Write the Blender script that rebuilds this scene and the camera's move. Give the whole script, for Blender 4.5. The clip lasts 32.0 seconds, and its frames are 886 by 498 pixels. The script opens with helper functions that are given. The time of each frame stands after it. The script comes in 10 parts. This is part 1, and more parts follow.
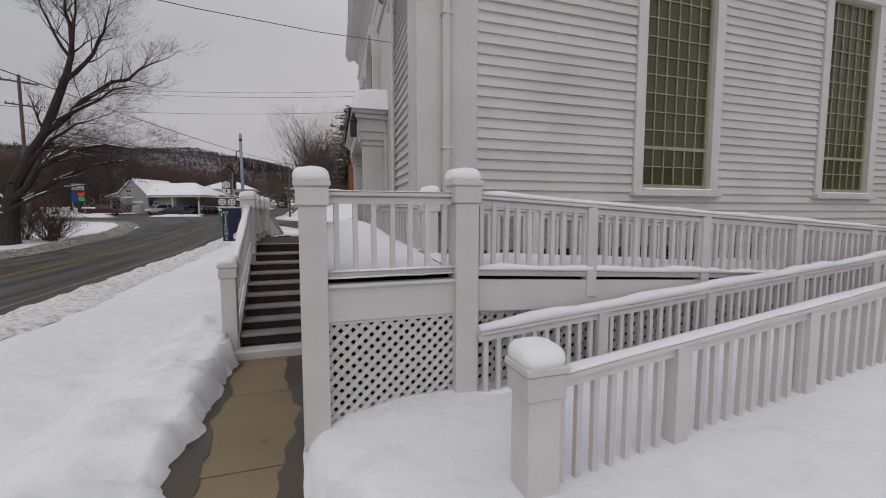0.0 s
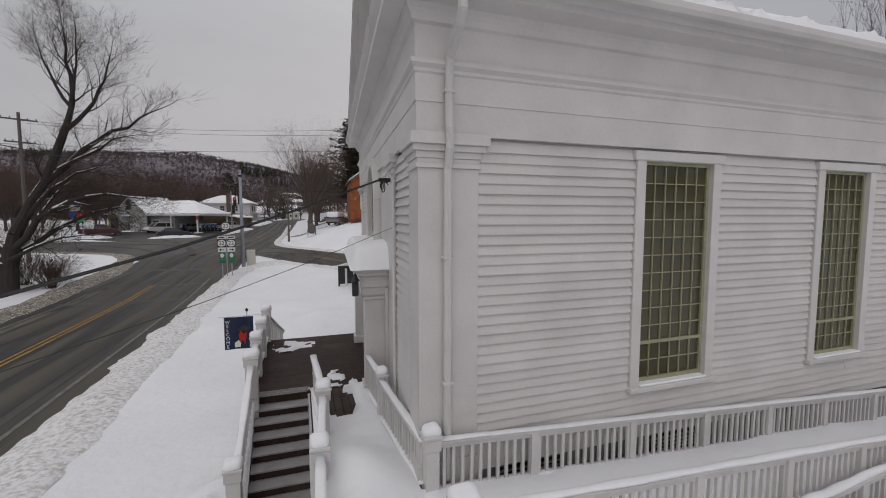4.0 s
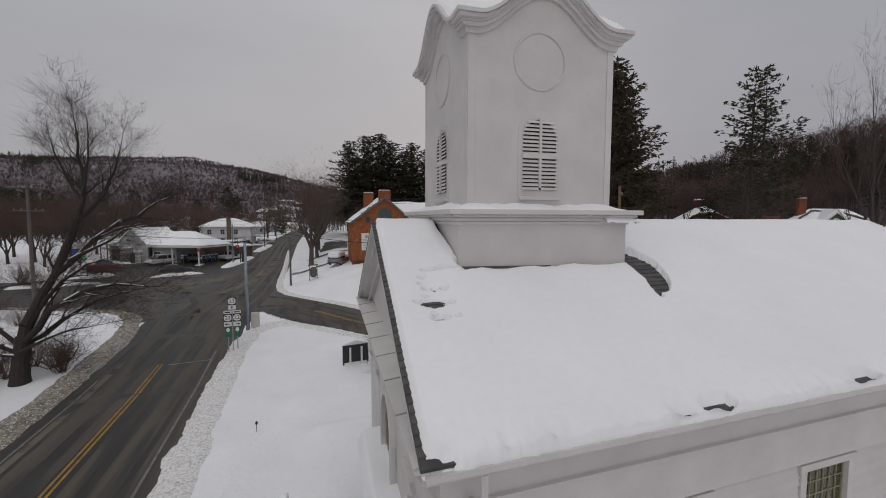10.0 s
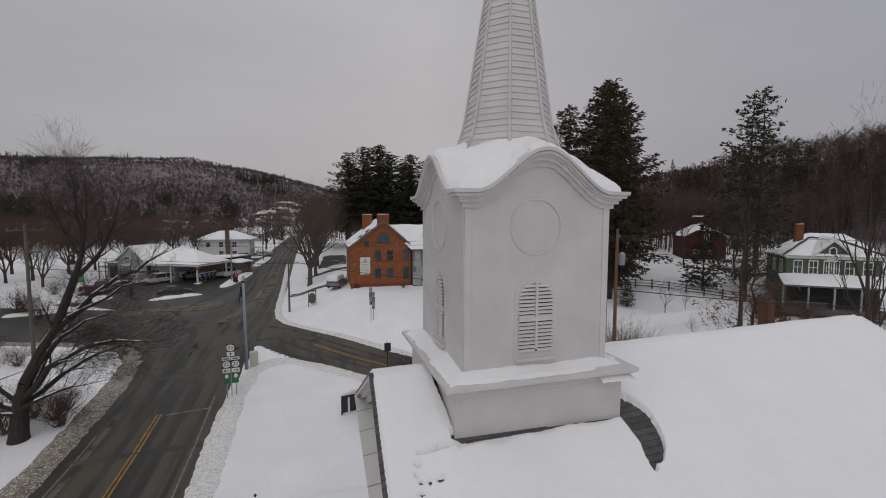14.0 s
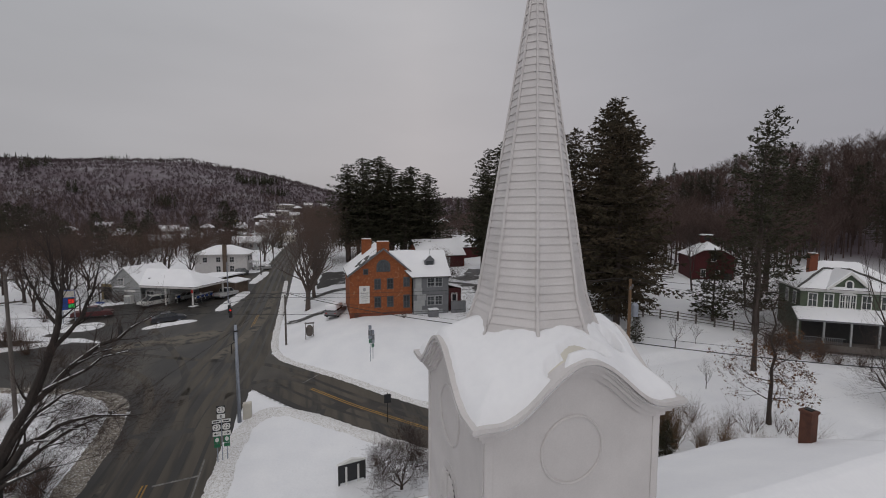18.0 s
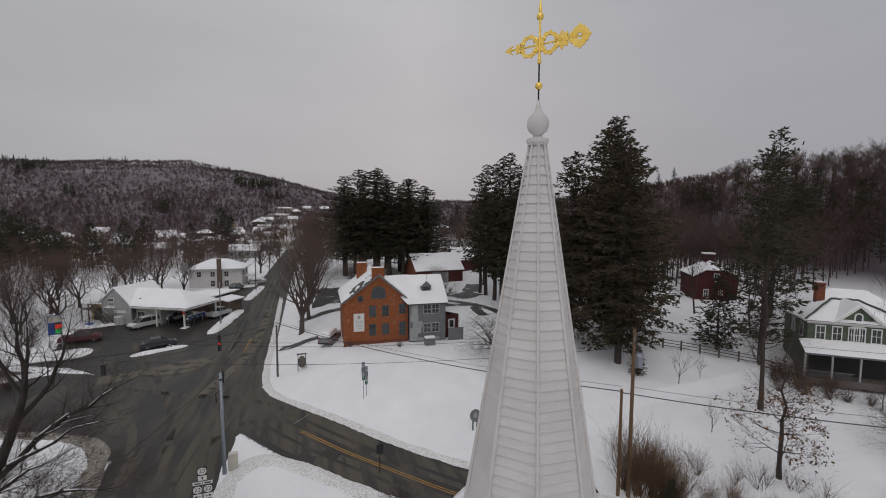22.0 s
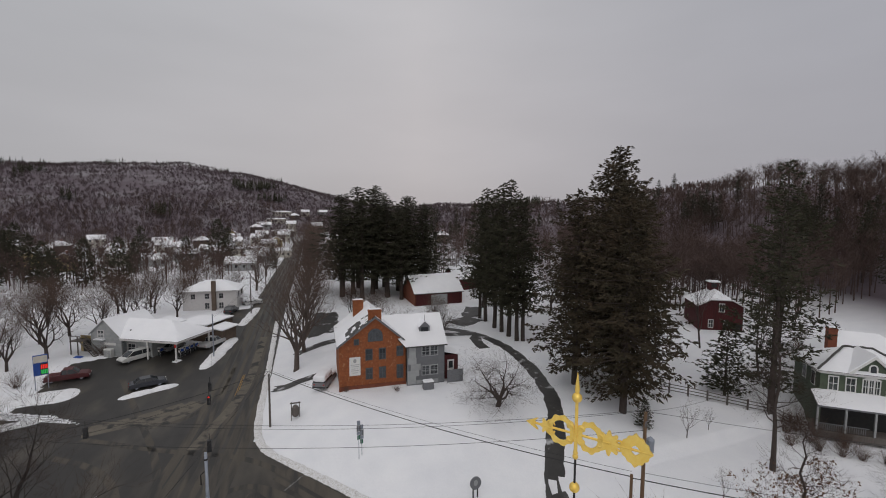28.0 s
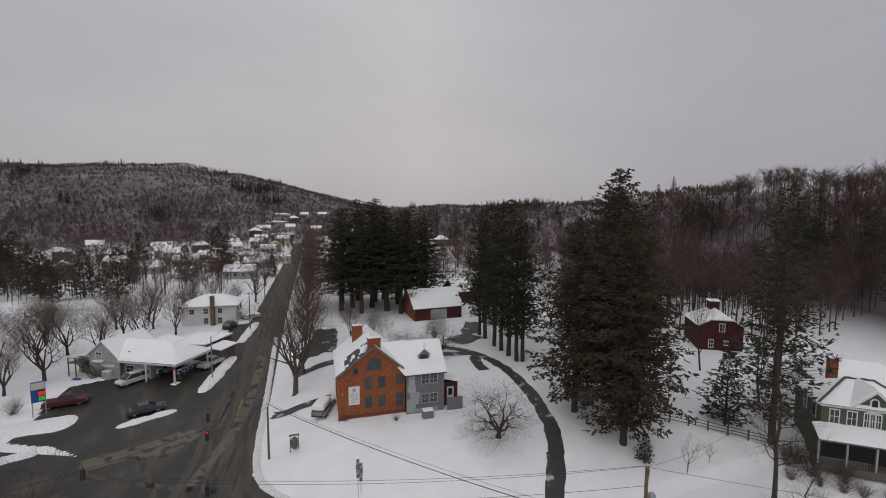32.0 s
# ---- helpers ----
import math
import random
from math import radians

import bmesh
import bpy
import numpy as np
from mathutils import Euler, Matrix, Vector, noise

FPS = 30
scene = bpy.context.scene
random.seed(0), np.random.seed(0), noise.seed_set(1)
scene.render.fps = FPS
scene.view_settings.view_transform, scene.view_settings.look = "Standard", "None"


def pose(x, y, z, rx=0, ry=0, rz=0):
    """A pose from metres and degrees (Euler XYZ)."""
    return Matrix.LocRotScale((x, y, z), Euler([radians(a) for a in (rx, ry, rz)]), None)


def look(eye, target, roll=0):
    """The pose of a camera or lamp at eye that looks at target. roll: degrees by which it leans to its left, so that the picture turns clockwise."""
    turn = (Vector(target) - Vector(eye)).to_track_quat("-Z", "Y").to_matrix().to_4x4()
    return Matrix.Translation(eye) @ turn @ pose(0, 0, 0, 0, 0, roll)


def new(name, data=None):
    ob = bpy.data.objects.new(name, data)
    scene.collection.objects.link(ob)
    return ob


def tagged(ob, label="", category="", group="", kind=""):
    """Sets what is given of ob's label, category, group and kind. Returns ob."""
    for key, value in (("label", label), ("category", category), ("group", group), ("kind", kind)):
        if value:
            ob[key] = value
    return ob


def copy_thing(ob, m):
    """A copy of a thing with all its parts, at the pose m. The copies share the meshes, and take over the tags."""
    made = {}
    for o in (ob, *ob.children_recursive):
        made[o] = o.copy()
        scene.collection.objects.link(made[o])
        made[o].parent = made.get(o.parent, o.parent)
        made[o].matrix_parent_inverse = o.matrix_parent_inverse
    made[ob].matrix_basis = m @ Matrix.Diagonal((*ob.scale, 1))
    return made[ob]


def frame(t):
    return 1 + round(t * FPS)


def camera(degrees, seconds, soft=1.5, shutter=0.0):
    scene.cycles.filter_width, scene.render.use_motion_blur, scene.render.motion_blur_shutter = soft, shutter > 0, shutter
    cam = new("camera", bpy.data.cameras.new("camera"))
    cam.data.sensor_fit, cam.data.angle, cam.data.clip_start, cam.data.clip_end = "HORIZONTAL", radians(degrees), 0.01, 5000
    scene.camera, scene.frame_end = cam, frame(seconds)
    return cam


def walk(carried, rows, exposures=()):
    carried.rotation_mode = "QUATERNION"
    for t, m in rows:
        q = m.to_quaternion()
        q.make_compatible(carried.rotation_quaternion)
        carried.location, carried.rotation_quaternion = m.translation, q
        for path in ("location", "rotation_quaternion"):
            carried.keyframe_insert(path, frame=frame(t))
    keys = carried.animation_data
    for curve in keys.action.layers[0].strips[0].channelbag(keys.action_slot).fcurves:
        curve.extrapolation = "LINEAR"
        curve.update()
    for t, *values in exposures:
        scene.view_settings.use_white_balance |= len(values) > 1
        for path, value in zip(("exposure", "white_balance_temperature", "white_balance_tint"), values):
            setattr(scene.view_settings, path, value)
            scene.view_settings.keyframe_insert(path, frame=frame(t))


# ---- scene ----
cam = camera(92.4, 32.0, 1.0)
METRES, EYE, TILT, LEAN, TURN = 31.0, 2.2, -4.8, 0.0, -18.5
ROWS = [
    (0.0, 0.0, 0.0, 0.0, 0.0, 0.0, -0.0),
    (0.5, 0.0001, 0.0011, 0.0037, -0.05, 0.05, -0.05),
    (1.0, -0.0, 0.002, 0.0122, -0.08, 0.12, -0.07),
    (1.5, -0.0005, 0.0015, 0.0231, -0.1, 0.19, -0.1),
    (2.0, -0.0012, 0.0003, 0.0358, -0.13, 0.26, -0.1),
    (2.5, -0.0017, -0.0009, 0.0496, -0.15, 0.27, -0.1),
    (3.0, -0.0018, -0.0022, 0.0643, -0.18, 0.3, -0.08),
    (3.5, -0.0014, -0.0034, 0.0795, -0.2, 0.31, -0.04),
    (4.0, -0.0012, -0.0049, 0.0945, -0.23, 0.36, -0.01),
    (4.5, -0.0015, -0.0068, 0.1086, -0.28, 0.47, -0.05),
    (6.5, -0.0062, -0.0128, 0.1683, -0.38, 0.5, -0.09),
    (7.0, -0.0072, -0.0145, 0.1828, -0.37, 0.53, -0.08),
    (7.5, -0.0083, -0.0162, 0.1973, -0.42, 0.56, -0.09),
    (8.0, -0.0099, -0.0189, 0.2119, -0.43, 0.58, -0.09),
    (8.5, -0.0106, -0.0211, 0.2275, -0.44, 0.6, -0.07),
    (9.0, -0.0108, -0.0235, 0.2437, -0.46, 0.61, -0.07),
    (9.5, -0.0114, -0.0262, 0.2598, -0.47, 0.65, -0.08),
    (10.0, -0.0116, -0.0285, 0.2759, -0.49, 0.67, -0.09),
    (10.5, -0.0112, -0.0314, 0.2913, -0.48, 0.7, -0.09),
    (11.0, -0.0113, -0.0335, 0.3066, -0.55, 0.65, -0.09),
    (11.5, -0.0108, -0.0357, 0.3205, -0.56, 0.65, -0.09),
    (12.0, -0.0099, -0.0378, 0.3351, -0.57, 0.64, -0.09),
    (12.5, -0.0097, -0.0394, 0.3492, -0.59, 0.61, -0.09),
    (13.0, -0.0095, -0.0393, 0.3647, -0.6, 0.56, -0.09),
    (13.5, -0.0094, -0.0367, 0.3806, -0.62, 0.52, -0.1),
    (14.0, -0.0104, -0.0321, 0.3968, -0.64, 0.47, -0.11),
    (14.5, -0.0121, -0.0262, 0.4129, -0.66, 0.43, -0.11),
    (16.5, -0.0187, 0.0043, 0.4826, -0.62, 0.3, -0.16),
    (17.0, -0.0201, 0.0123, 0.499, -0.62, 0.32, -0.16),
    (17.5, -0.0202, 0.0202, 0.5157, -0.63, 0.32, -0.14),
    (18.0, -0.0175, 0.0286, 0.5322, -0.63, 0.32, -0.1),
    (18.5, -0.0143, 0.0362, 0.5472, -0.63, 0.33, -0.09),
    (19.0, -0.0111, 0.0443, 0.5614, -0.63, 0.33, -0.08),
    (19.5, -0.0088, 0.0514, 0.5757, -0.63, 0.35, -0.09),
    (20.0, -0.0076, 0.0581, 0.59, -0.65, 0.37, -0.13),
    (20.5, -0.0069, 0.0637, 0.6048, -0.66, 0.37, -0.13),
    (21.0, -0.0059, 0.0696, 0.6196, -0.67, 0.38, -0.16),
    (21.5, -0.0059, 0.0758, 0.6344, -0.7, 0.36, -0.2),
    (22.0, -0.0059, 0.0809, 0.6494, -0.71, 0.37, -0.2),
    (22.5, -0.006, 0.0862, 0.6644, -0.73, 0.35, -0.21),
    (23.0, -0.0058, 0.0918, 0.6791, -0.73, 0.33, -0.2),
    (23.5, -0.0055, 0.0978, 0.6933, -0.76, 0.32, -0.2),
    (24.0, -0.0055, 0.1035, 0.708, -0.76, 0.32, -0.22),
    (24.5, -0.005, 0.1091, 0.7227, -0.77, 0.32, -0.23),
    (25.0, -0.0047, 0.1143, 0.7367, -0.78, 0.35, -0.24),
    (25.5, -0.0048, 0.1196, 0.7532, -0.8, 0.31, -0.22),
    (27.5, -0.0047, 0.1394, 0.8144, -0.83, 0.27, -0.25),
    (28.0, -0.0058, 0.1436, 0.8312, -0.85, 0.26, -0.24),
    (28.5, -0.0051, 0.1464, 0.8474, -0.84, 0.26, -0.25),
    (29.0, -0.0063, 0.1488, 0.8624, -0.86, 0.26, -0.25),
    (29.5, -0.0065, 0.1506, 0.878, -0.86, 0.23, -0.24),
    (30.0, -0.0068, 0.1515, 0.8934, -0.89, 0.23, -0.23),
    (30.5, -0.0065, 0.152, 0.9098, -0.9, 0.2, -0.22),
    (31.0, -0.0063, 0.1527, 0.9265, -0.9, 0.17, -0.22),
    (31.5, -0.0067, 0.1529, 0.9426, -0.92, 0.15, -0.22),
    (32.0, -0.0067, 0.1527, 0.9584, -0.93, 0.11, -0.21),
]
walk(cam, [(t, pose(0, 0, EYE, TILT, LEAN, TURN) @ pose(METRES * x, METRES * y, METRES * z, 90 + pitch, roll, yaw)) for t, x, y, z, yaw, pitch, roll in ROWS],
     exposures=[(0.0, -0.03), (4.0, -0.06), (8.0, -0.13), (10.5, -0.24), (17.0, -0.25), (20.0, -0.18), (24.0, -0.14), (28.0, -0.09), (32.0, -0.08)])

# ---------- sky and light: a winter overcast, tinted darker at both sides ---
world = bpy.data.worlds.new("overcast")
scene.world = world
world.use_nodes = True
wn, wl = world.node_tree.nodes, world.node_tree.links
wn.clear()
w_out = wn.new("ShaderNodeOutputWorld")
w_bg = wn.new("ShaderNodeBackground")
w_sky = wn.new("ShaderNodeTexSky")
w_sky.sky_type, w_sky.sun_disc = "NISHITA", False
w_sky.sun_elevation, w_sky.sun_rotation = radians(32), radians(200)
w_sky.dust_density, w_sky.air_density = 4.0, 1.0
w_hsv = wn.new("ShaderNodeHueSaturation")
w_hsv.inputs["Saturation"].default_value = 0.12
w_hsv.inputs["Value"].default_value = 0.12
w_geo = wn.new("ShaderNodeTexCoord")
w_sep = wn.new("ShaderNodeSeparateXYZ")
w_ramp = wn.new("ShaderNodeValToRGB")
w_ramp.color_ramp.elements[0].position, w_ramp.color_ramp.elements[0].color = 0.0, (0.53, 0.492, 0.50, 1)
w_ramp.color_ramp.elements[1].position, w_ramp.color_ramp.elements[1].color = 1.0, (0.84, 0.83, 0.85, 1)
for pos_, col_ in ((0.20, (0.55, 0.518, 0.53, 1)), (0.42, (0.57, 0.555, 0.575, 1)), (0.6, (0.64, 0.63, 0.655, 1))):
    e_ = w_ramp.color_ramp.elements.new(pos_)
    e_.color = col_
w_map = wn.new("ShaderNodeMapping")
w_map.inputs["Scale"].default_value = (1.2, 1.2, 4.0)
w_noise = wn.new("ShaderNodeTexNoise")
w_noise.inputs["Scale"].default_value, w_noise.inputs["Detail"].default_value = 1.6, 4
w_mr = wn.new("ShaderNodeMapRange")
w_mr.inputs["To Min"].default_value, w_mr.inputs["To Max"].default_value = 0.88, 1.12
w_mul = wn.new("ShaderNodeMixRGB")
w_mul.blend_type, w_mul.inputs[0].default_value = "MULTIPLY", 1.0
w_mix = wn.new("ShaderNodeMixRGB")
w_mix.inputs[0].default_value = 0.9
wl.new(w_sky.outputs[0], w_hsv.inputs["Color"])
wl.new(w_geo.outputs["Generated"], w_sep.inputs[0])
wl.new(w_sep.outputs["Z"], w_ramp.inputs[0])
wl.new(w_geo.outputs["Generated"], w_map.inputs[0])
wl.new(w_map.outputs[0], w_noise.inputs["Vector"])
wl.new(w_noise.outputs[0], w_mr.inputs[0])
wl.new(w_ramp.outputs[0], w_mul.inputs[1])
wl.new(w_mr.outputs[0], w_mul.inputs[2])
wl.new(w_hsv.outputs[0], w_mix.inputs[1])
w_last = w_mul.outputs[0]
# tints the sky darker and bluer to both sides, after lens vignetting
for az_, tint_ in ((80, (0.70, 0.735, 0.79, 1)), (-48, (0.80, 0.845, 0.87, 1))):
    w_dot = wn.new("ShaderNodeVectorMath")
    w_dot.operation = "DOT_PRODUCT"
    w_dot.inputs[1].default_value = (math.sin(radians(az_)), math.cos(radians(az_)), 0.12)
    wl.new(w_geo.outputs["Generated"], w_dot.inputs[0])
    w_far = wn.new("ShaderNodeMapRange")
    w_far.inputs["From Min"].default_value, w_far.inputs["From Max"].default_value = 0.46, 0.99
    wl.new(w_dot.outputs["Value"], w_far.inputs[0])
    w_side_tint = wn.new("ShaderNodeMixRGB")
    w_side_tint.blend_type, w_side_tint.inputs[2].default_value = "MULTIPLY", tint_
    wl.new(w_far.outputs[0], w_side_tint.inputs[0])
    wl.new(w_last, w_side_tint.inputs[1])
    w_last = w_side_tint.outputs[0]
wl.new(w_last, w_mix.inputs[2])
wl.new(w_mix.outputs[0], w_bg.inputs[0])
w_bg.inputs[1].default_value = 1.0
wl.new(w_bg.outputs[0], w_out.inputs[0])
sun_data = bpy.data.lights.new("sun", "SUN")
sun_data.energy, sun_data.angle, sun_data.color = 0.3, radians(40), (1.0, 0.97, 0.94)
sun = new("sun", sun_data)
sun.matrix_world = look((0, 0, 60), (30, 36, 0))

# ---------- materials ----------
MATS = {}


def mat(name, c1, c2=None, scale=6.0, rough=0.6, metal=0.0, bump=0.0, bump_scale=None, fine=60.0, rnd=0.0, stretch=None, spec=0.4, patch=None, patch_at=(0.5, 0.6), patch_scale=0.6, use="Object"):
    """A surface that wanders between two colours at two scales, with relief, optional patches of a third colour and a change from piece to piece."""
    m = bpy.data.materials.new(name)
    MATS[name] = m
    m.use_nodes = True
    n, l = m.node_tree.nodes, m.node_tree.links
    b = n["Principled BSDF"]
    b.inputs["Roughness"].default_value, b.inputs["Metallic"].default_value = rough, metal
    b.inputs["Specular IOR Level"].default_value = spec
    c2 = c2 or tuple(c * 0.8 for c in c1)
    tc = n.new("ShaderNodeTexCoord")
    vec = tc.outputs[use]
    if stretch:
        mp = n.new("ShaderNodeMapping")
        mp.inputs["Scale"].default_value = stretch
        l.new(vec, mp.inputs[0])
        vec = mp.outputs[0]
    big = n.new("ShaderNodeTexNoise")
    big.inputs["Scale"].default_value, big.inputs["Detail"].default_value = scale, 5
    small = n.new("ShaderNodeTexNoise")
    small.inputs["Scale"].default_value, small.inputs["Detail"].default_value = fine, 3
    l.new(vec, big.inputs["Vector"])
    l.new(vec, small.inputs["Vector"])
    add = n.new("ShaderNodeMath")
    add.operation = "MULTIPLY_ADD"
    l.new(small.outputs[0], add.inputs[0])
    add.inputs[1].default_value = 0.45
    l.new(big.outputs[0], add.inputs[2])
    mr = n.new("ShaderNodeMapRange")
    mr.inputs["From Min"].default_value, mr.inputs["From Max"].default_value = 0.45, 1.0
    l.new(add.outputs[0], mr.inputs[0])
    mix = n.new("ShaderNodeMixRGB")
    mix.inputs[1].default_value, mix.inputs[2].default_value = (*c1, 1), (*c2, 1)
    l.new(mr.outputs[0], mix.inputs[0])
    col = mix.outputs[0]
    if patch:
        pn = n.new("ShaderNodeTexNoise")
        pn.inputs["Scale"].default_value, pn.inputs["Detail"].default_value = patch_scale, 6
        l.new(vec, pn.inputs["Vector"])
        pr = n.new("ShaderNodeMapRange")
        pr.inputs["From Min"].default_value, pr.inputs["From Max"].default_value = patch_at
        l.new(pn.outputs[0], pr.inputs[0])
        pm = n.new("ShaderNodeMixRGB")
        pm.inputs[2].default_value = (*patch, 1)
        l.new(pr.outputs[0], pm.inputs[0])
        l.new(col, pm.inputs[1])
        col = pm.outputs[0]
    if rnd:
        oi = n.new("ShaderNodeObjectInfo")
        rr = n.new("ShaderNodeMapRange")
        rr.inputs["To Min"].default_value, rr.inputs["To Max"].default_value = 1 - rnd, 1 + rnd
        l.new(oi.outputs["Random"], rr.inputs[0])
        rm = n.new("ShaderNodeMixRGB")
        rm.blend_type, rm.inputs[0].default_value = "MULTIPLY", 1.0
        l.new(col, rm.inputs[1])
        l.new(rr.outputs[0], rm.inputs[2])
        col = rm.outputs[0]
    l.new(col, b.inputs["Base Color"])
    if bump:
        bn = n.new("ShaderNodeTexNoise")
        bn.inputs["Scale"].default_value, bn.inputs["Detail"].default_value = bump_scale or scale * 2, 6
        l.new(vec, bn.inputs["Vector"])
        bp = n.new("ShaderNodeBump")
        bp.inputs["Strength"].default_value, bp.inputs["Distance"].default_value = min(1.0, bump * 10), bump
        l.new(bn.outputs[0], bp.inputs["Height"])
        l.new(bp.outputs[0], b.inputs["Normal"])
    return m


WHITE = mat("white_paint", (0.63, 0.605, 0.595), (0.53, 0.507, 0.50), 1.3, 0.5, bump=0.003, bump_scale=25, fine=30, rnd=0.03)
WHITE2 = mat("weathered_white_paint", (0.63, 0.61, 0.605), (0.55, 0.533, 0.523), 2.0, 0.6, bump=0.004, bump_scale=40, fine=40, rnd=0.05)
SNOW = mat("snow", (0.86, 0.865, 0.88), (0.80, 0.805, 0.83), 0.5, 0.75, bump=0.03, bump_scale=3.0, fine=8, spec=0.2)
SNOWP = mat("pressed_snow", (0.84, 0.845, 0.86), (0.70, 0.70, 0.71), 2.0, 0.7, bump=0.03, bump_scale=9.0, fine=20, spec=0.2)
DIRTY = mat("dirty_snow", (0.66, 0.645, 0.62), (0.34, 0.31, 0.27), 2.6, 0.8, bump=0.05, bump_scale=13.0, fine=16, patch=(0.78, 0.78, 0.79), patch_at=(0.34, 0.58), patch_scale=9.0)
SANDY = mat("sandy_snow", (0.33, 0.295, 0.245), (0.085, 0.068, 0.052), 2.4, 0.85, bump=0.05, bump_scale=13.0, fine=16, patch=(0.62, 0.61, 0.59), patch_at=(0.52, 0.66), patch_scale=9.0)
ASPHALT = mat("wet_asphalt", (0.040, 0.037, 0.034), (0.025, 0.023, 0.021), 0.7, 0.5, bump=0.004, bump_scale=60, fine=40, spec=0.3, patch=(0.070, 0.062, 0.051), patch_at=(0.5, 0.68), patch_scale=0.35, stretch=(1.0, 0.35, 1.0))
TRACK = mat("dry_asphalt", (0.098, 0.085, 0.067), (0.066, 0.058, 0.047), 0.9, 0.75, bump=0.003, bump_scale=60, fine=30, patch=(0.040, 0.038, 0.036), patch_at=(0.46, 0.60), patch_scale=0.6, stretch=(1.6, 0.14, 1.0))
TRACK2 = mat("salted_asphalt", (0.145, 0.127, 0.10), (0.10, 0.088, 0.072), 0.9, 0.8, bump=0.003, bump_scale=60, fine=30, patch=(0.036, 0.035, 0.033), patch_at=(0.52, 0.6), patch_scale=0.5)
YELLOW = mat("worn_yellow_line", (0.40, 0.22, 0.035), (0.16, 0.105, 0.04), 2.0, 0.6, fine=30)
LINEW = mat("worn_white_line", (0.24, 0.235, 0.22), (0.06, 0.058, 0.055), 3.0, 0.6, fine=30)
CONCRETE = mat("tan_concrete", (0.27, 0.205, 0.122), (0.185, 0.138, 0.08), 1.4, 0.6, bump=0.004, bump_scale=50, patch=(0.11, 0.085, 0.058), patch_at=(0.60, 0.66), patch_scale=1.3)
GREYCON = mat("grey_concrete", (0.30, 0.30, 0.29), (0.17, 0.17, 0.17), 1.5, 0.8, bump=0.006, bump_scale=30)
DECKBR = mat("wet_brown_deck", (0.046, 0.027, 0.022), (0.026, 0.016, 0.013), 4.0, 0.6, spec=0.2, fine=40, bump=0.003, bump_scale=30, patch=(0.065, 0.045, 0.038), patch_at=(0.52, 0.7), patch_scale=1.2, rnd=0.15)
TREAD = mat("grey_tread", (0.34, 0.33, 0.33), (0.22, 0.21, 0.21), 3.0, 0.6, fine=40, rnd=0.1)
# near-black that stands in for shade in openings and under decks
DARK = mat("shade_black", (0.02, 0.02, 0.02), (0.03, 0.03, 0.03), 3.0, 0.8)
SHINGLE = mat("dark_shingle", (0.05, 0.05, 0.05), (0.10, 0.095, 0.09), 6.0, 0.8, bump=0.006, bump_scale=40, rnd=0.25)
GLASSG = mat("olive_glass", (0.045, 0.046, 0.022), (0.065, 0.06, 0.028), 0.7, 0.12, spec=0.5, rnd=0.18, fine=9, patch=(0.10, 0.065, 0.025), patch_at=(0.5, 0.75), patch_scale=0.5)
MUNTIN = mat("cream_muntin", (0.34, 0.335, 0.215), (0.26, 0.255, 0.17), 4.0, 0.6)
GOLD = mat("gilding", (1.0, 0.74, 0.20), (0.92, 0.60, 0.11), 9.0, 0.34, metal=0.75, bump=0.01, bump_scale=30)
IRON = mat("black_iron", (0.02, 0.02, 0.02), (0.035, 0.03, 0.03), 5.0, 0.5, metal=0.5)
GALV = mat("galvanised_steel", (0.34, 0.37, 0.42), (0.26, 0.28, 0.33), 3.0, 0.5, metal=0.5)
BARK = mat("bark", (0.075, 0.058, 0.05), (0.04, 0.03, 0.027), 3.0, 0.9, bump=0.02, bump_scale=14, stretch=(3, 3, 0.6))
TWIG = mat("twig", (0.07, 0.05, 0.042), (0.045, 0.032, 0.028), 2.0, 0.9)
NEEDLE = mat("conifer_needles", (0.038, 0.041, 0.027), (0.066, 0.060, 0.038), 0.5, 0.8, fine=4, spec=0.15)
NEEDLE2 = mat("brownish_needles", (0.078, 0.056, 0.037), (0.042, 0.040, 0.025), 0.4, 0.8, fine=3, spec=0.15)
LEAFBR = mat("dead_leaves", (0.16, 0.075, 0.03), (0.09, 0.045, 0.02), 2.0, 0.8)
POLEW = mat("pole_wood", (0.20, 0.12, 0.065), (0.10, 0.065, 0.04), 2.0, 0.85, stretch=(6, 6, 0.5), bump=0.006)
POLEG = mat("grey_pole_wood", (0.15, 0.13, 0.12), (0.09, 0.08, 0.07), 2.0, 0.85, stretch=(6, 6, 0.5), bump=0.006)
BRICK = mat("orange_brick", (0.31, 0.10, 0.034), (0.19, 0.056, 0.022), 3.0, 0.85, bump=0.01, bump_scale=20, fine=9, patch=(0.34, 0.17, 0.09), patch_at=(0.58, 0.72), patch_scale=2.6, rnd=0.14)
BRICKD = mat("old_red_brick", (0.22, 0.07, 0.035), (0.14, 0.045, 0.028), 3.0, 0.85, fine=25, rnd=0.12)
REDBARN = mat("barn_red", (0.085, 0.014, 0.014), (0.05, 0.010, 0.012), 1.0, 0.8, stretch=(6, 6, 0.4), fine=20, rnd=0.1)
GREYP = mat("slate_grey_paint", (0.17, 0.175, 0.185), (0.13, 0.135, 0.145), 2.0, 0.6, rnd=0.05)
GREENP = mat("sage_paint", (0.082, 0.108, 0.068), (0.058, 0.078, 0.050), 1.5, 0.6, rnd=0.05)
OFFWHITE = mat("cream_paint", (0.60, 0.57, 0.50), (0.50, 0.475, 0.42), 1.5, 0.6, rnd=0.05)
PALEGREY = mat("pale_grey_siding", (0.36, 0.37, 0.37), (0.28, 0.29, 0.29), 1.5, 0.7, rnd=0.06)
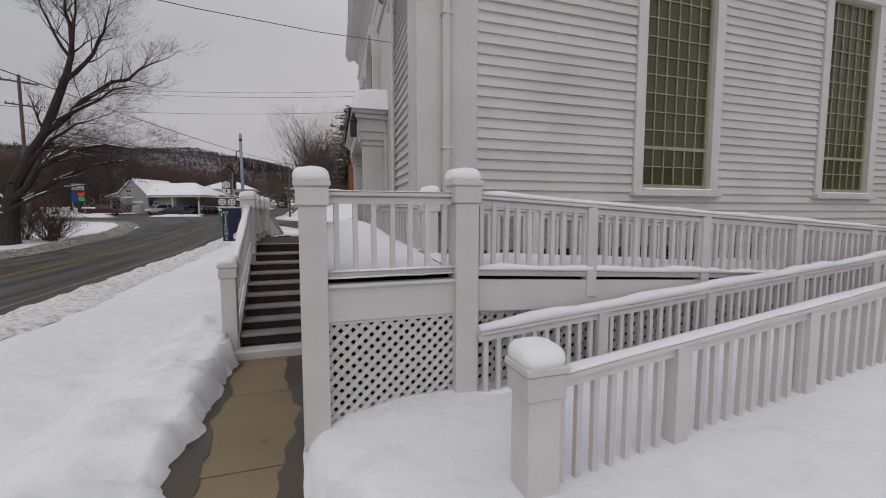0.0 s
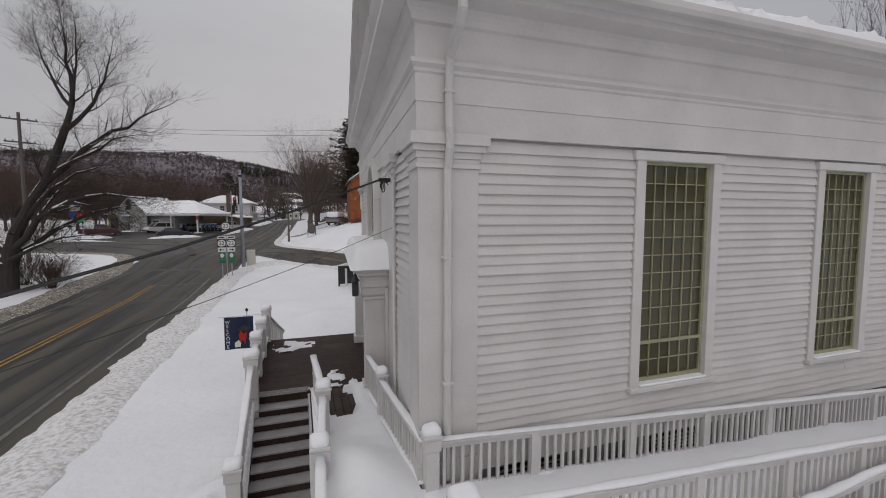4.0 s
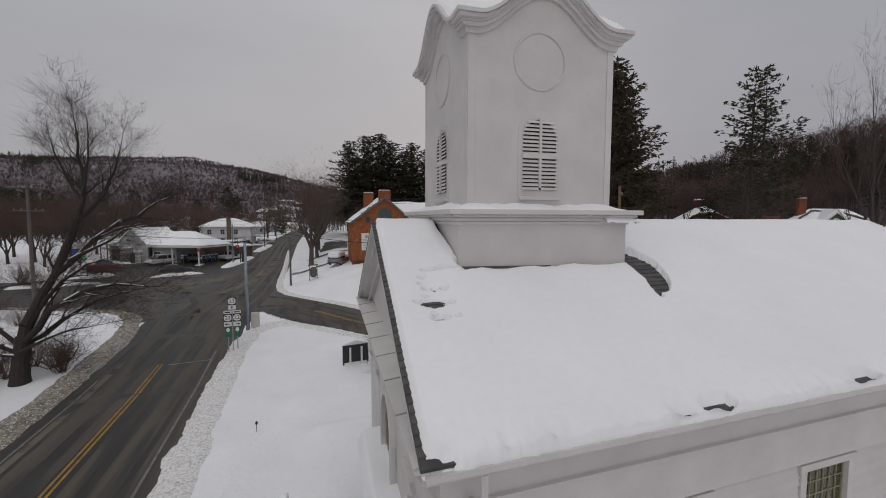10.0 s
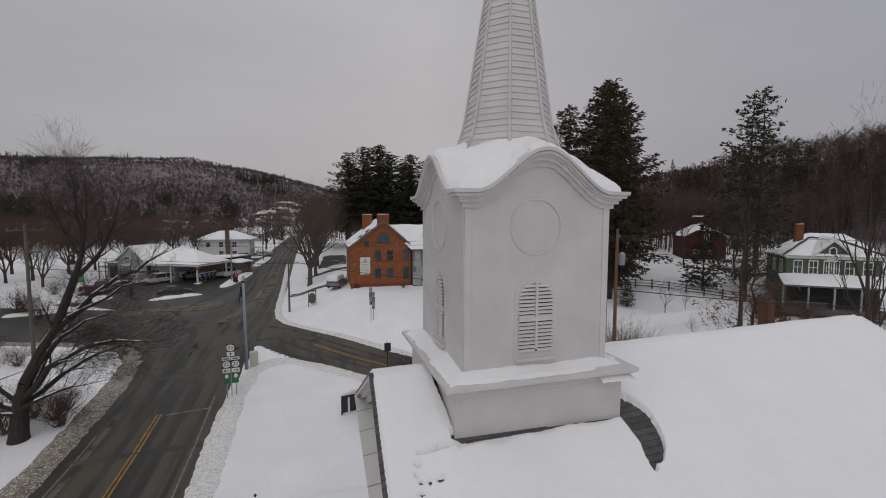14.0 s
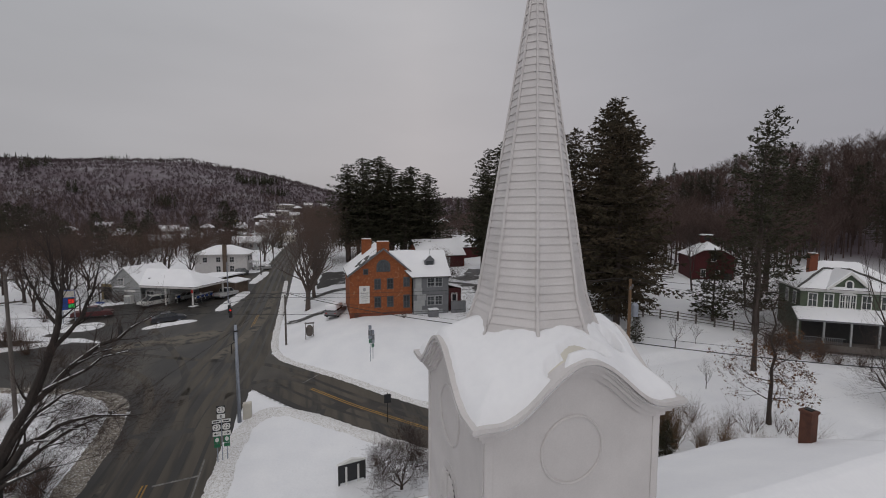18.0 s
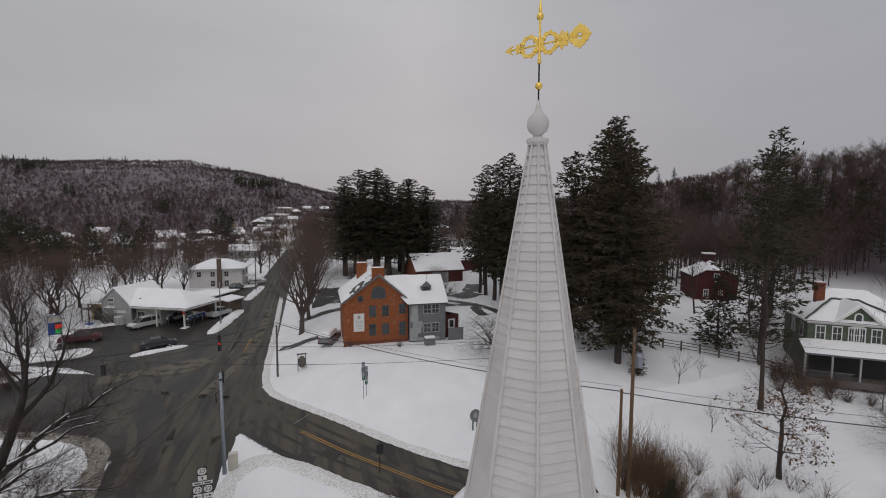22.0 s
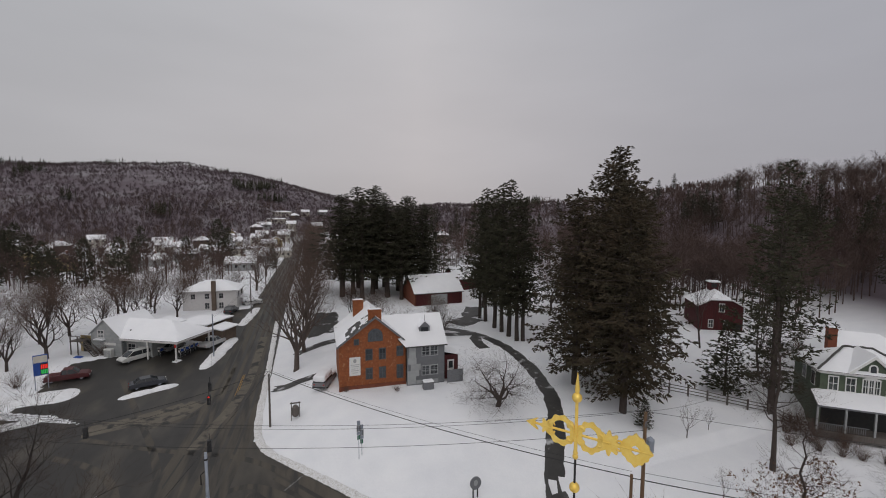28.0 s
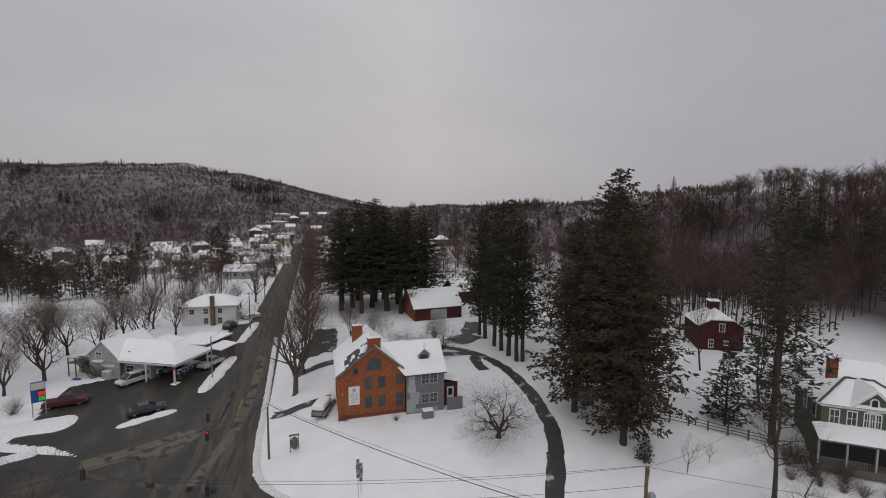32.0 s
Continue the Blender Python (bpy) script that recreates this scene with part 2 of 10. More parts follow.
TANP = mat("tan_siding", (0.42, 0.33, 0.16), (0.34, 0.27, 0.14), 1.5, 0.7)
GLASSD = mat("dark_window_glass", (0.03, 0.035, 0.04), (0.05, 0.055, 0.06), 2.0, 0.08, spec=0.6, rnd=0.3)
RUBBER = mat("tyre_rubber", (0.02, 0.02, 0.02), (0.03, 0.03, 0.03), 6.0, 0.8)
CABLE = mat("cable", (0.02, 0.02, 0.02), (0.025, 0.025, 0.025), 5.0, 0.6)
SIGNW = mat("sign_white", (0.72, 0.72, 0.70), (0.62, 0.62, 0.60), 4.0, 0.5)
SIGNG = mat("sign_green", (0.02, 0.16, 0.08), (0.02, 0.12, 0.06), 4.0, 0.5)
SIGNK = mat("sign_black", (0.02, 0.022, 0.024), (0.03, 0.03, 0.032), 4.0, 0.5)
NAVY = mat("navy_cloth", (0.012, 0.018, 0.05), (0.02, 0.026, 0.07), 6.0, 0.8)
REDC = mat("red_cloth", (0.45, 0.03, 0.02), (0.32, 0.02, 0.02), 6.0, 0.8)
BLUEP = mat("blue_panel", (0.02, 0.08, 0.35), (0.02, 0.06, 0.26), 6.0, 0.5)


def glow(name, col, strength):
    m = bpy.data.materials.new(name)
    m.use_nodes = True
    b = m.node_tree.nodes["Principled BSDF"]
    b.inputs["Base Color"].default_value = (*[c * 0.3 for c in col], 1)
    b.inputs["Emission Color"].default_value = (*col, 1)
    b.inputs["Emission Strength"].default_value = strength
    return m


REDLIGHT = glow("lit_red_lens", (0.9, 0.03, 0.02), 0.7)
GREENLED = glow("lit_green_digits", (0.05, 1.0, 0.2), 0.25)

# ---------- mesh building ----------
ORG = {}
TURNED = [0.0, 0.0, 0.0]  # angle and axis of a part of a building that stands slightly askew
SKEW = [0.0]  # how far the church front runs off square, metres for each metre across it


class Geo:
    """Points and faces that become one mesh."""

    def __init__(self):
        self.v, self.f = [], []

    def add(self, vs, fs):
        k = len(self.v)
        self.v.extend(tuple(p) for p in vs)
        self.f.extend(tuple(i + k for i in q) for q in fs)
        return self

    def box(self, a, b, c=0.0):
        x0, y0, z0 = a
        x1, y1, z1 = b
        if c <= 0:
            return self.add([(x0, y0, z0), (x1, y0, z0), (x1, y1, z0), (x0, y1, z0), (x0, y0, z1), (x1, y0, z1), (x1, y1, z1), (x0, y1, z1)],
                            [(0, 3, 2, 1), (4, 5, 6, 7), (0, 1, 5, 4), (1, 2, 6, 5), (2, 3, 7, 6), (3, 0, 4, 7)])
        rings = []
        for z, s in ((z0, c), (z0 + c, 0), (z1 - c, 0), (z1, c)):
            rings.append([(x0 + s + c * 0.7, y0 + s, z), (x1 - s - c * 0.7, y0 + s, z), (x1 - s, y0 + s + c * 0.7, z), (x1 - s, y1 - s - c * 0.7, z),
                          (x1 - s - c * 0.7, y1 - s, z), (x0 + s + c * 0.7, y1 - s, z), (x0 + s, y1 - s - c * 0.7, z), (x0 + s, y0 + s + c * 0.7, z)])
        return self.loft(rings)

    def loft(self, rings, caps=True):
        n = len(rings[0])
        vs = [p for r in rings for p in r]
        fs = []
        for j in range(len(rings) - 1):
            for i in range(n):
                a, b = j * n + i, j * n + (i + 1) % n
                fs.append((a, b, b + n, a + n))
        if caps:
            fs.append(tuple(reversed(range(n))))
            fs.append(tuple(range((len(rings) - 1) * n, len(rings) * n)))
        return self.add(vs, fs)

    def lathe(self, cx, cy, prof, n=16, turn=0.0):
        rings = [[(cx + r * math.cos(2 * math.pi * i / n + turn), cy + r * math.sin(2 * math.pi * i / n + turn), z) for i in range(n)] for r, z in prof]
        return self.loft(rings)

    def tube(self, pts, radii, n=6, caps=True):
        pts = [Vector(p) for p in pts]
        rings = []
        up = Vector((0.31, 0.17, 0.93))
        for i, p in enumerate(pts):
            d = (pts[min(i + 1, len(pts) - 1)] - pts[max(i - 1, 0)])
            if d.length < 1e-9:
                d = Vector((0, 0, 1))
            d.normalize()
            u = d.cross(up)
            if u.length < 0.1:
                u = d.cross(Vector((1, 0, 0)))
            u.normalize()
            w = d.cross(u)
            r = radii[i] if isinstance(radii, (list, tuple)) else radii
            rings.append([tuple(p + u * (r * math.cos(2 * math.pi * k / n)) + w * (r * math.sin(2 * math.pi * k / n))) for k in range(n)])
        rings = [list(reversed(r)) for r in rings]
        return self.loft(rings, caps)

    def prism(self, poly, axis, a, b):
        """A closed outline, pushed along an axis from a to b. Outline points are the other two coordinates in order."""
        def at(p, s):
            return (s, p[0], p[1]) if axis == "x" else (p[0], s, p[1]) if axis == "y" else (p[0], p[1], s)
        area = sum(p[0] * q[1] - q[0] * p[1] for p, q in zip(poly, poly[1:] + poly[:1]))
        if (area > 0) == (axis == "y"):
            poly = poly[::-1]
        n = len(poly)
        vs = [at(p, a) for p in poly] + [at(p, b) for p in poly]
        lo, hi = (a, b)
        fs = [tuple(reversed(range(n))), tuple(range(n, 2 * n))] + [(i, (i + 1) % n, (i + 1) % n + n, i + n) for i in range(n)]
        if hi < lo:
            fs = [tuple(reversed(q)) for q in fs]
        return self.add(vs, fs)

    def strip(self, rows):
        """A sheet through rows of points."""
        n = len(rows[0])
        vs = [p for r in rows for p in r]
        fs = [(j * n + i, j * n + i + 1, (j + 1) * n + i + 1, (j + 1) * n + i) for j in range(len(rows) - 1) for i in range(n - 1)]
        return self.add(vs, fs)


def thing(name, at, label="", category="", group="", kind=""):
    ob = new(name)
    ob.empty_display_size = 0.2
    ob.location = at
    ORG[ob.name] = Vector(at)
    return tagged(ob, label, category, group, kind)


def part(name, geo, material, parent=None, label="", smooth=False, world_space=True):
    """One mesh under a thing or a part; points are given in the world's metres."""
    if TURNED[0]:
        c, s = math.cos(TURNED[0]), math.sin(TURNED[0])
        geo.v = [(TURNED[1] + (x - TURNED[1]) * c - (y - TURNED[2]) * s, TURNED[2] + (x - TURNED[1]) * s + (y - TURNED[2]) * c, z) for x, y, z in geo.v]
    if SKEW[0]:
        geo.v = [(x + SKEW[0] * (y - 5.15) * (1 - smooth01(2.0, 3.4, x)), y, z) for x, y, z in geo.v]
    me = bpy.data.meshes.new(name)
    o = ORG[parent.name] if parent is not None and world_space else Vector((0, 0, 0))
    me.from_pydata([(x - o.x, y - o.y, z - o.z) for x, y, z in geo.v], [], geo.f)
    if smooth:
        me.polygons.foreach_set("use_smooth", [True] * len(me.polygons))
    me.materials.append(material)
    ob = new(name, me)
    if parent is not None:
        ob.parent = parent
        ORG[ob.name] = Vector(o)
    else:
        ORG[ob.name] = Vector((0, 0, 0))
    if label:
        tagged(ob, label)
    return ob


def share(name, me, at, parent, turn=None):
    """Another piece on a mesh that exists already, at a place in the world."""
    ob = new(name, me)
    ob.parent = parent
    ob.location = Vector(at) - ORG[parent.name]
    if turn is not None:
        ob.rotation_euler = turn
    ORG[ob.name] = Vector(at)
    return ob


def mesh_of(name, geo, material, smooth=False):
    me = bpy.data.meshes.new(name)
    me.from_pydata(geo.v, [], geo.f)
    if smooth:
        me.polygons.foreach_set("use_smooth", [True] * len(me.polygons))
    me.materials.append(material)
    return me


def smooth01(a, b, x):
    t = min(1.0, max(0.0, (x - a) / (b - a)))
    return t * t * (3 - 2 * t)


def fbm(x, y, s=1.0, seed=0.0):
    return noise.fractal(Vector((x * s, y * s, seed)), 1.0, 2.0, 4)


# ---------- the lie of the land ----------
ROADS = [
    ([(-9.9, -70), (-9.9, 38), (-8.6, 48), (-6.8, 60), (-6.1, 80), (-5.3, 105), (-3.9, 140), (9.0, 480)], 4.0),
    ([(-6, 56), (0.4, 47.4), (8.8, 38.0), (14.0, 32.4), (27, 22.5), (60, 0)], 3.3),
    ([(-8, 52), (-19, 61), (-29, 66), (-60, 79), (-140, 100)], 4.6),
]
COURTS = [[(-33, 75), (-27.5, 72.5), (-20, 66), (-9, 58), (-6, 72), (-5, 108), (-9, 124), (-13, 121), (-12.5, 100), (-34, 93)],
          [(-13.9, 38), (-14.2, 46.5), (-15.6, 49.6), (-18, 51.6), (-22, 53.3), (-28, 55.4), (-45, 62), (-45, 70), (-20, 61), (-8, 56), (-8, 38)]]


def seg_dist(px, py, a, b):
    dx, dy = b[0] - a[0], b[1] - a[1]
    t = max(0.0, min(1.0, ((px - a[0]) * dx + (py - a[1]) * dy) / (dx * dx + dy * dy)))
    return math.hypot(px - a[0] - t * dx, py - a[1] - t * dy)


def in_poly(px, py, poly):
    c = False
    for (x0, y0), (x1, y1) in zip(poly, poly[1:] + poly[:1]):
        if (y0 > py) != (y1 > py) and px < (x1 - x0) * (py - y0) / (y1 - y0) + x0:
            c = not c
    return c


def off_road(x, y):
    """Metres outside the nearest paved edge; negative on the paving."""
    d = min(min(seg_dist(x, y, a, b) for a, b in zip(pl, pl[1:])) - w for pl, w in ROADS)
    if d > 0:
        for poly in COURTS:
            e = min(seg_dist(x, y, a, b) for a, b in zip(poly, poly[1:] + poly[:1]))
            d = min(d, -e if in_poly(x, y, poly) else e)
    return d


BASE_Y = [-100, 30, 42, 48, 62, 80, 100, 125, 300, 600, 3000]
BASE_Z = [0, 0, 0.5, 1.1, 1.6, 1.7, 2.3, 3.6, 3.0, 0.0, 0.0]
HILL_AZ = [-180, -75, -50, -27, -11.7, -4.5, 2.8, 9.3, 12.3, 19, 35, 44, 48.5, 56.5, 66, 90, 120, 180]
HILL_D = [900, 900, 950, 950, 950, 950, 950, 900, 800, 720, 600, 480, 420, 330, 260, 230, 400, 900]
HILL_H = [60, 75, 92, 97, 113, 99, 71, 44, 37, 41, 41, 48, 49, 45, 39, 38, 45, 60]


def road_level(x, y):
    return float(np.interp(y, BASE_Y, BASE_Z))


def level(x, y):
    """Height of the ground under the snow."""
    z = road_level(x, y)
    r = math.hypot(x, y)
    if x > -3 and y > 40:
        z += 2.5 * smooth01(-3.2, 9, x) * smooth01(40, 62, y + 0.35 * max(0.0, min(x, 25)))
    if x > 22:
        z += 1.0 * smooth01(22, 40, x) * (1 - smooth01(40, 60, y)) + 2.2 * smooth01(40, 85, x) * smooth01(10, 50, y)
    if -6 < x < 60 and -20 < y < 22:
        z += 0.45 * smooth01(-1.2, 1.0, x)
    if 0.8 < x < 16 and -9 < y < 3.4:
        z += 0.125 * max(0.0, min(x, 11) - 1.6) * smooth01(-3.0, 1.8, y)
    if r > 90:
        az = math.degrees(math.atan2(x, y))
        d, h = float(np.interp(az, HILL_AZ, HILL_D)), float(np.interp(az, HILL_AZ, HILL_H))
        s = 0.30 if az < 15 else 0.36
        t = smooth01(d * s, d, r)
        z = z * (1 - t) + t * h * (1.0 + 0.05 * fbm(x, y, 0.006, 3.0)) + 3.0 * t * fbm(x, y, 0.02, 9.0)
        if r > d:
            z -= 0.25 * min(r - d, 600) * 0.4
    return z


def snow_level(x, y):
    """Top of the snow sheet; under the paving where there is paving."""
    d = off_road(x, y) if -150 < x < 70 and -80 < y < 560 else 9
    z = level(x, y)
    if -3.5 < x < 0.6 and y < 9 and y > -4:
        n_ = 0.22 * fbm(x, y, 0.9, 4.0) + 0.07 * fbm(x, y, 4.0, 5.0)
        inside = min(x + 1.02 + n_ + 0.25 * smooth01(3.6, 2.0, y), 0.22 - x if y > 3.75 + n_ else -0.02 - x + n_ * 0.7 + 0.3 * smooth01(3.6, 2.2, y), 7.3 - y)
        base_ = z + 0.12 + 0.05 * fbm(x, y, 0.35, 1.0) + 0.04 * fbm(x, y, 1.6, 2.0) + 0.035 * fbm(x, y, 4.5, 6.0) * smooth01(-3.4, -2.0, x) * (1 - smooth01(0.2, 0.5, x))
        base_ += (0.06 * fbm(x, y, 2.3, 12.0) + 0.03 * fbm(x, y, 6.0, 14.0)) * smooth01(-3.2, -2.2, x) * (1 - smooth01(-0.4, 0.0, x))
        if x < -0.8:
            base_ += (0.34 + 0.12 * fbm(x, y, 1.2, 9.0)) * smooth01(-2.6, -1.5, x) * smooth01(1.0, 5.5, y) * (1 - smooth01(8.0, 9.0, y))
        return base_ * (1 - smooth01(-0.05, 0.10, inside)) + 0.02 * smooth01(-0.05, 0.10, inside)
    if d < 0.15:
        return road_level(x, y) - 0.12
    k = smooth01(0.15, 1.4, d)
    z = (road_level(x, y) + 0.05) * (1 - smooth01(0.15, 5.0, d)) + z * smooth01(0.15, 5.0, d)
    return z + 0.12 * k + 0.05 * fbm(x, y, 0.35, 1.0) + 0.02 * fbm(x, y, 1.3, 2.0)


def axis_steps(lo, hi, step, far_lo, far_hi, grow=1.13):
    xs = list(np.arange(lo, hi + 1e-6, step))
    s, x = step, lo
    while x > far_lo:
        s *= grow
        x -= s
        xs.insert(0, x)
    s, x = step, hi
    while x < far_hi:
        s *= grow
        x += s
        xs.append(x)
    return xs


def build_ground():
    xs = axis_steps(-38, 40, 0.55, -2200, 2200, 1.10)
    ys = axis_steps(0, 100, 0.55, -1200, 2300, 1.10)
    xs = sorted([x for x in xs if not -3.3 < x < 2.4] + list(np.arange(-3.3, 2.4, 0.09)))
    ys = sorted([y for y in ys if not 1.5 < y < 8.6] + list(np.arange(1.5, 8.6, 0.1)))
    g = Geo()
    g.strip([[(x, y, snow_level(x, y)) for x in xs] for y in ys])
    ob = part("ground", g, SNOWFIELD, smooth=True)
    tagged(ob, "snow-covered ground of a small valley town", "ground", kind="structure")


SNOWFIELD = mat("snowfield", (0.85, 0.855, 0.87), (0.76, 0.77, 0.80), 0.35, 0.75, bump=0.07, bump_scale=3.2, fine=7, spec=0.2)


def woodland_floor():
    """Snow that turns to a floor of brown litter and brush on the hills, by height and noise."""
    m = SNOWFIELD
    n, l = m.node_tree.nodes, m.node_tree.links
    b = n["Principled BSDF"]
    old = b.inputs["Base Color"].links[0].from_socket
    geo = n.new("ShaderNodeNewGeometry")
    sep = n.new("ShaderNodeSeparateXYZ")
    l.new(geo.outputs["Position"], sep.inputs[0])
    hi = n.new("ShaderNodeMapRange")
    hi.inputs["From Min"].default_value, hi.inputs["From Max"].default_value = 6.2, 10.0
    l.new(sep.outputs["Z"], hi.inputs[0])
    no = n.new("ShaderNodeTexNoise")
    no.inputs["Scale"].default_value, no.inputs["Detail"].default_value = 0.022, 8
    l.new(geo.outputs["Position"], no.inputs["Vector"])
    nr = n.new("ShaderNodeMapRange")
    nr.inputs["From Min"].default_value, nr.inputs["From Max"].default_value = 0.47, 0.66
    nr.inputs["To Min"].default_value, nr.inputs["To Max"].default_value = 0.99, 0.83
    l.new(no.outputs[0], nr.inputs[0])
    mu = n.new("ShaderNodeMath")
    mu.operation = "MULTIPLY"
    l.new(hi.outputs[0], mu.inputs[0])
    l.new(nr.outputs[0], mu.inputs[1])
    brush = n.new("ShaderNodeTexNoise")
    brush.inputs["Scale"].default_value, brush.inputs["Detail"].default_value = 0.3, 6
    l.new(geo.outputs["Position"], brush.inputs["Vector"])
    bc = n.new("ShaderNodeMixRGB")
    bc.inputs[1].default_value, bc.inputs[2].default_value = (0.085, 0.062, 0.070, 1), (0.150, 0.122, 0.142, 1)
    l.new(brush.outputs[0], bc.inputs[0])
    mx = n.new("ShaderNodeMixRGB")
    l.new(mu.outputs[0], mx.inputs[0])
    l.new(old, mx.inputs[1])
    l.new(bc.outputs[0], mx.inputs[2])
    l.new(mx.outputs[0], b.inputs["Base Color"])


woodland_floor()
build_ground()


def along(pl, step):
    """Points and sideways directions along a polyline, rounded at its corners."""
    pts = [Vector((*p, 0)) for p in pl]
    for _ in range(3):
        q = [pts[0]]
        for a, b in zip(pts, pts[1:]):
            q += [a.lerp(b, 0.25), a.lerp(b, 0.75)]
        pts = q + [pts[-1]]
    out, carry = [], 0.0
    for a, b in zip(pts, pts[1:]):
        d = (b - a).length
        s = carry
        while s < d:
            out.append((a.lerp(b, s / d), (b - a).normalized()))
            s += step
        carry = s - d
    return [(p, Vector((t.y, -t.x, 0))) for p, t in out]


def ribbon(name, pl, off0, off1, lift, material, label, category, step=1.0, cols=2, y_lim=None, kind="structure"):
    g = Geo()
    rows = []
    for p, s in along(pl, step):
        if y_lim and not (y_lim[0] <= p.y <= y_lim[1]):
            continue
        row = []
        for k in range(cols):
            o = off0 + (off1 - off0) * k / (cols - 1)
            q = p + s * o
            row.append((q.x, q.y, road_level(q.x, q.y) + lift))
        rows.append(row)
    g.strip([r[::-1] for r in rows] if off1 > off0 else rows)
    g.f = [tuple(reversed(q)) for q in g.f]
    ob = part(name, g, material)
    return tagged(ob, label, category, kind=kind)


def build_roads():
    ribbon("road", ROADS[0][0], -4.2, 4.2, 0.0, ASPHALT, "wet dark asphalt main road with tyre tracks", "road", 1.5, 6)
    ribbon("road", ROADS[1][0], -3.5, 3.5, 0.006, ASPHALT, "wet asphalt side street with patched strips", "road", 1.2, 5)
    ribbon("road", ROADS[2][0], -4.8, 4.8, 0.004, ASPHALT, "wet asphalt cross road", "road", 1.2, 5)
    for poly, name, label in ((COURTS[0], "forecourt", "wet asphalt forecourt of the filling station"), (COURTS[1], "road_apron", "wet asphalt apron where the roads meet")):
        g = Geo()
        xs, ys = [p[0] for p in poly], [p[1] for p in poly]
        for i in range(math.floor(min(xs)), math.ceil(max(xs))):
            for j in range(math.floor(min(ys)), math.ceil(max(ys))):
                if in_poly(i + 0.5, j + 0.5, poly) or any(in_poly(i + a, j + b, poly) for a in (0, 1) for b in (0, 1)):
                    g.add([(i + a, j + b, road_level(i + a, j + b) + (0.002 if name == "forecourt" else -0.003)) for a, b in ((0, 0), (1, 0), (1, 1), (0, 1))], [(0, 1, 2, 3)])
        tagged(part(name, g, ASPHALT), label, "forecourt" if name == "forecourt" else "road", kind="structure")
    for o in (-0.12, 0.12):
        ribbon("road_line", [(-9.9, -70), (-9.9, 36)], o - 0.06, o + 0.06, 0.012, YELLOW, "worn double yellow centre line", "road marking")
        ribbon("road_line", ROADS[1][0], o - 0.06, o + 0.06, 0.016, YELLOW, "worn double yellow centre line", "road marking", y_lim=(-5, 47.0))
        ribbon("road_line", ROADS[0][0], o - 0.06, o + 0.06, 0.012, YELLOW, "faded double yellow centre line", "road marking", y_lim=(70, 80))
    for o, w in ((-3.1, 0.5), (-1.95, 0.45), (-0.7, 0.3), (0.7, 0.35), (2.0, 0.5), (3.3, 0.5)):
        ribbon("dry_track", ROADS[0][0], o - w, o + w, 0.007, TRACK, "paler salt-dried strip between tyre tracks", "road marking", 1.0, 2, (-60, 240))
    for o, w in ((-2.3, 0.6), (-1.0, 0.3), (0.9, 0.35), (2.2, 0.6)):
        ribbon("dry_track", ROADS[1][0], o - w, o + w, 0.011, TRACK, "paler salt-dried strip on the side street", "road marking", 1.0, 2, (-5, 50))
    for pl in ([(-12.5, 40), (-13.2, 50), (-17, 57), (-24, 61.5)], [(-8.0, 40), (-7.2, 47), (-3.2, 50.6), (1.5, 46.2)], [(-11, 44), (-9.2, 56), (-8.2, 70), (-7.8, 84)], [(2.2, 48.6), (-3.4, 55), (-12, 58.5), (-22, 64.5)], [(-22, 68.5), (-13, 64), (-8.6, 70), (-8.0, 84)],
               [(-9.5, 42), (-11, 54), (-17, 68), (-24, 84)], [(-6.0, 43), (-6.8, 56), (-6.2, 72)]):
        ribbon("dry_track", pl, -0.4, 0.35, 0.013, TRACK, "paler tyre arc across the crossing", "road marking", 0.7, 2)
    ribbon("dry_track", [(-22.5, 67.0), (-17.0, 68.6), (-12.4, 71.4)], -0.3, 2.6, 0.015, TRACK2, "large salt-dried wedge of the crossing", "road marking", 0.7, 4)
    ribbon("dry_track", [(-16.0, 65.4), (-12.8, 67.4), (-11.0, 71.0)], -1.2, 1.4, 0.017, TRACK2, "large salt-dried wedge of the crossing", "road marking", 0.7, 4)
    ribbon("dry_track", [(-9.2, 58.0), (-8.0, 62.6), (-6.9, 66.0), (-5.6, 72.2), (-4.9, 81.0), (-4.4, 100)], -0.6, 0.7, 0.015, TRACK2, "pale salt-dried strip along the lane", "road marking", 0.7, 3)
    ribbon("dry_track", [(-9.9, -60), (-9.9, 37)], -2.85, -2.5, 0.0125, TRACK2, "tan salt-dried streak beside the edge line", "road marking", 1.0, 2)
    ribbon("road_line", [(-9.9, -70), (-9.9, 38)], 3.2, 3.32, 0.012, LINEW, "worn white edge line", "road marking")
    ribbon("road_line", [(-9.9, -70), (-9.9, 34)], -3.1, -3.0, 0.012, LINEW, "worn white edge line", "road marking")
    for (ax, ay), (bx, by) in (((-9.4, 34.6), (-6.6, 34.9)), ((0.6, 47.8), (2.3, 49.6))):
        g = Geo()
        d = Vector((bx - ax, by - ay, 0)).normalized() * 0.2
        g.add([(ax - d.y, ay + d.x, road_level(ax, ay) + 0.02), (ax, ay, road_level(ax, ay) + 0.02), (bx, by, road_level(bx, by) + 0.02), (bx - d.y, by + d.x, road_level(bx, by) + 0.02)], [(0, 1, 2, 3)])
        tagged(part("stop_line", g, LINEW), "worn white stop line", "road marking", kind="structure")


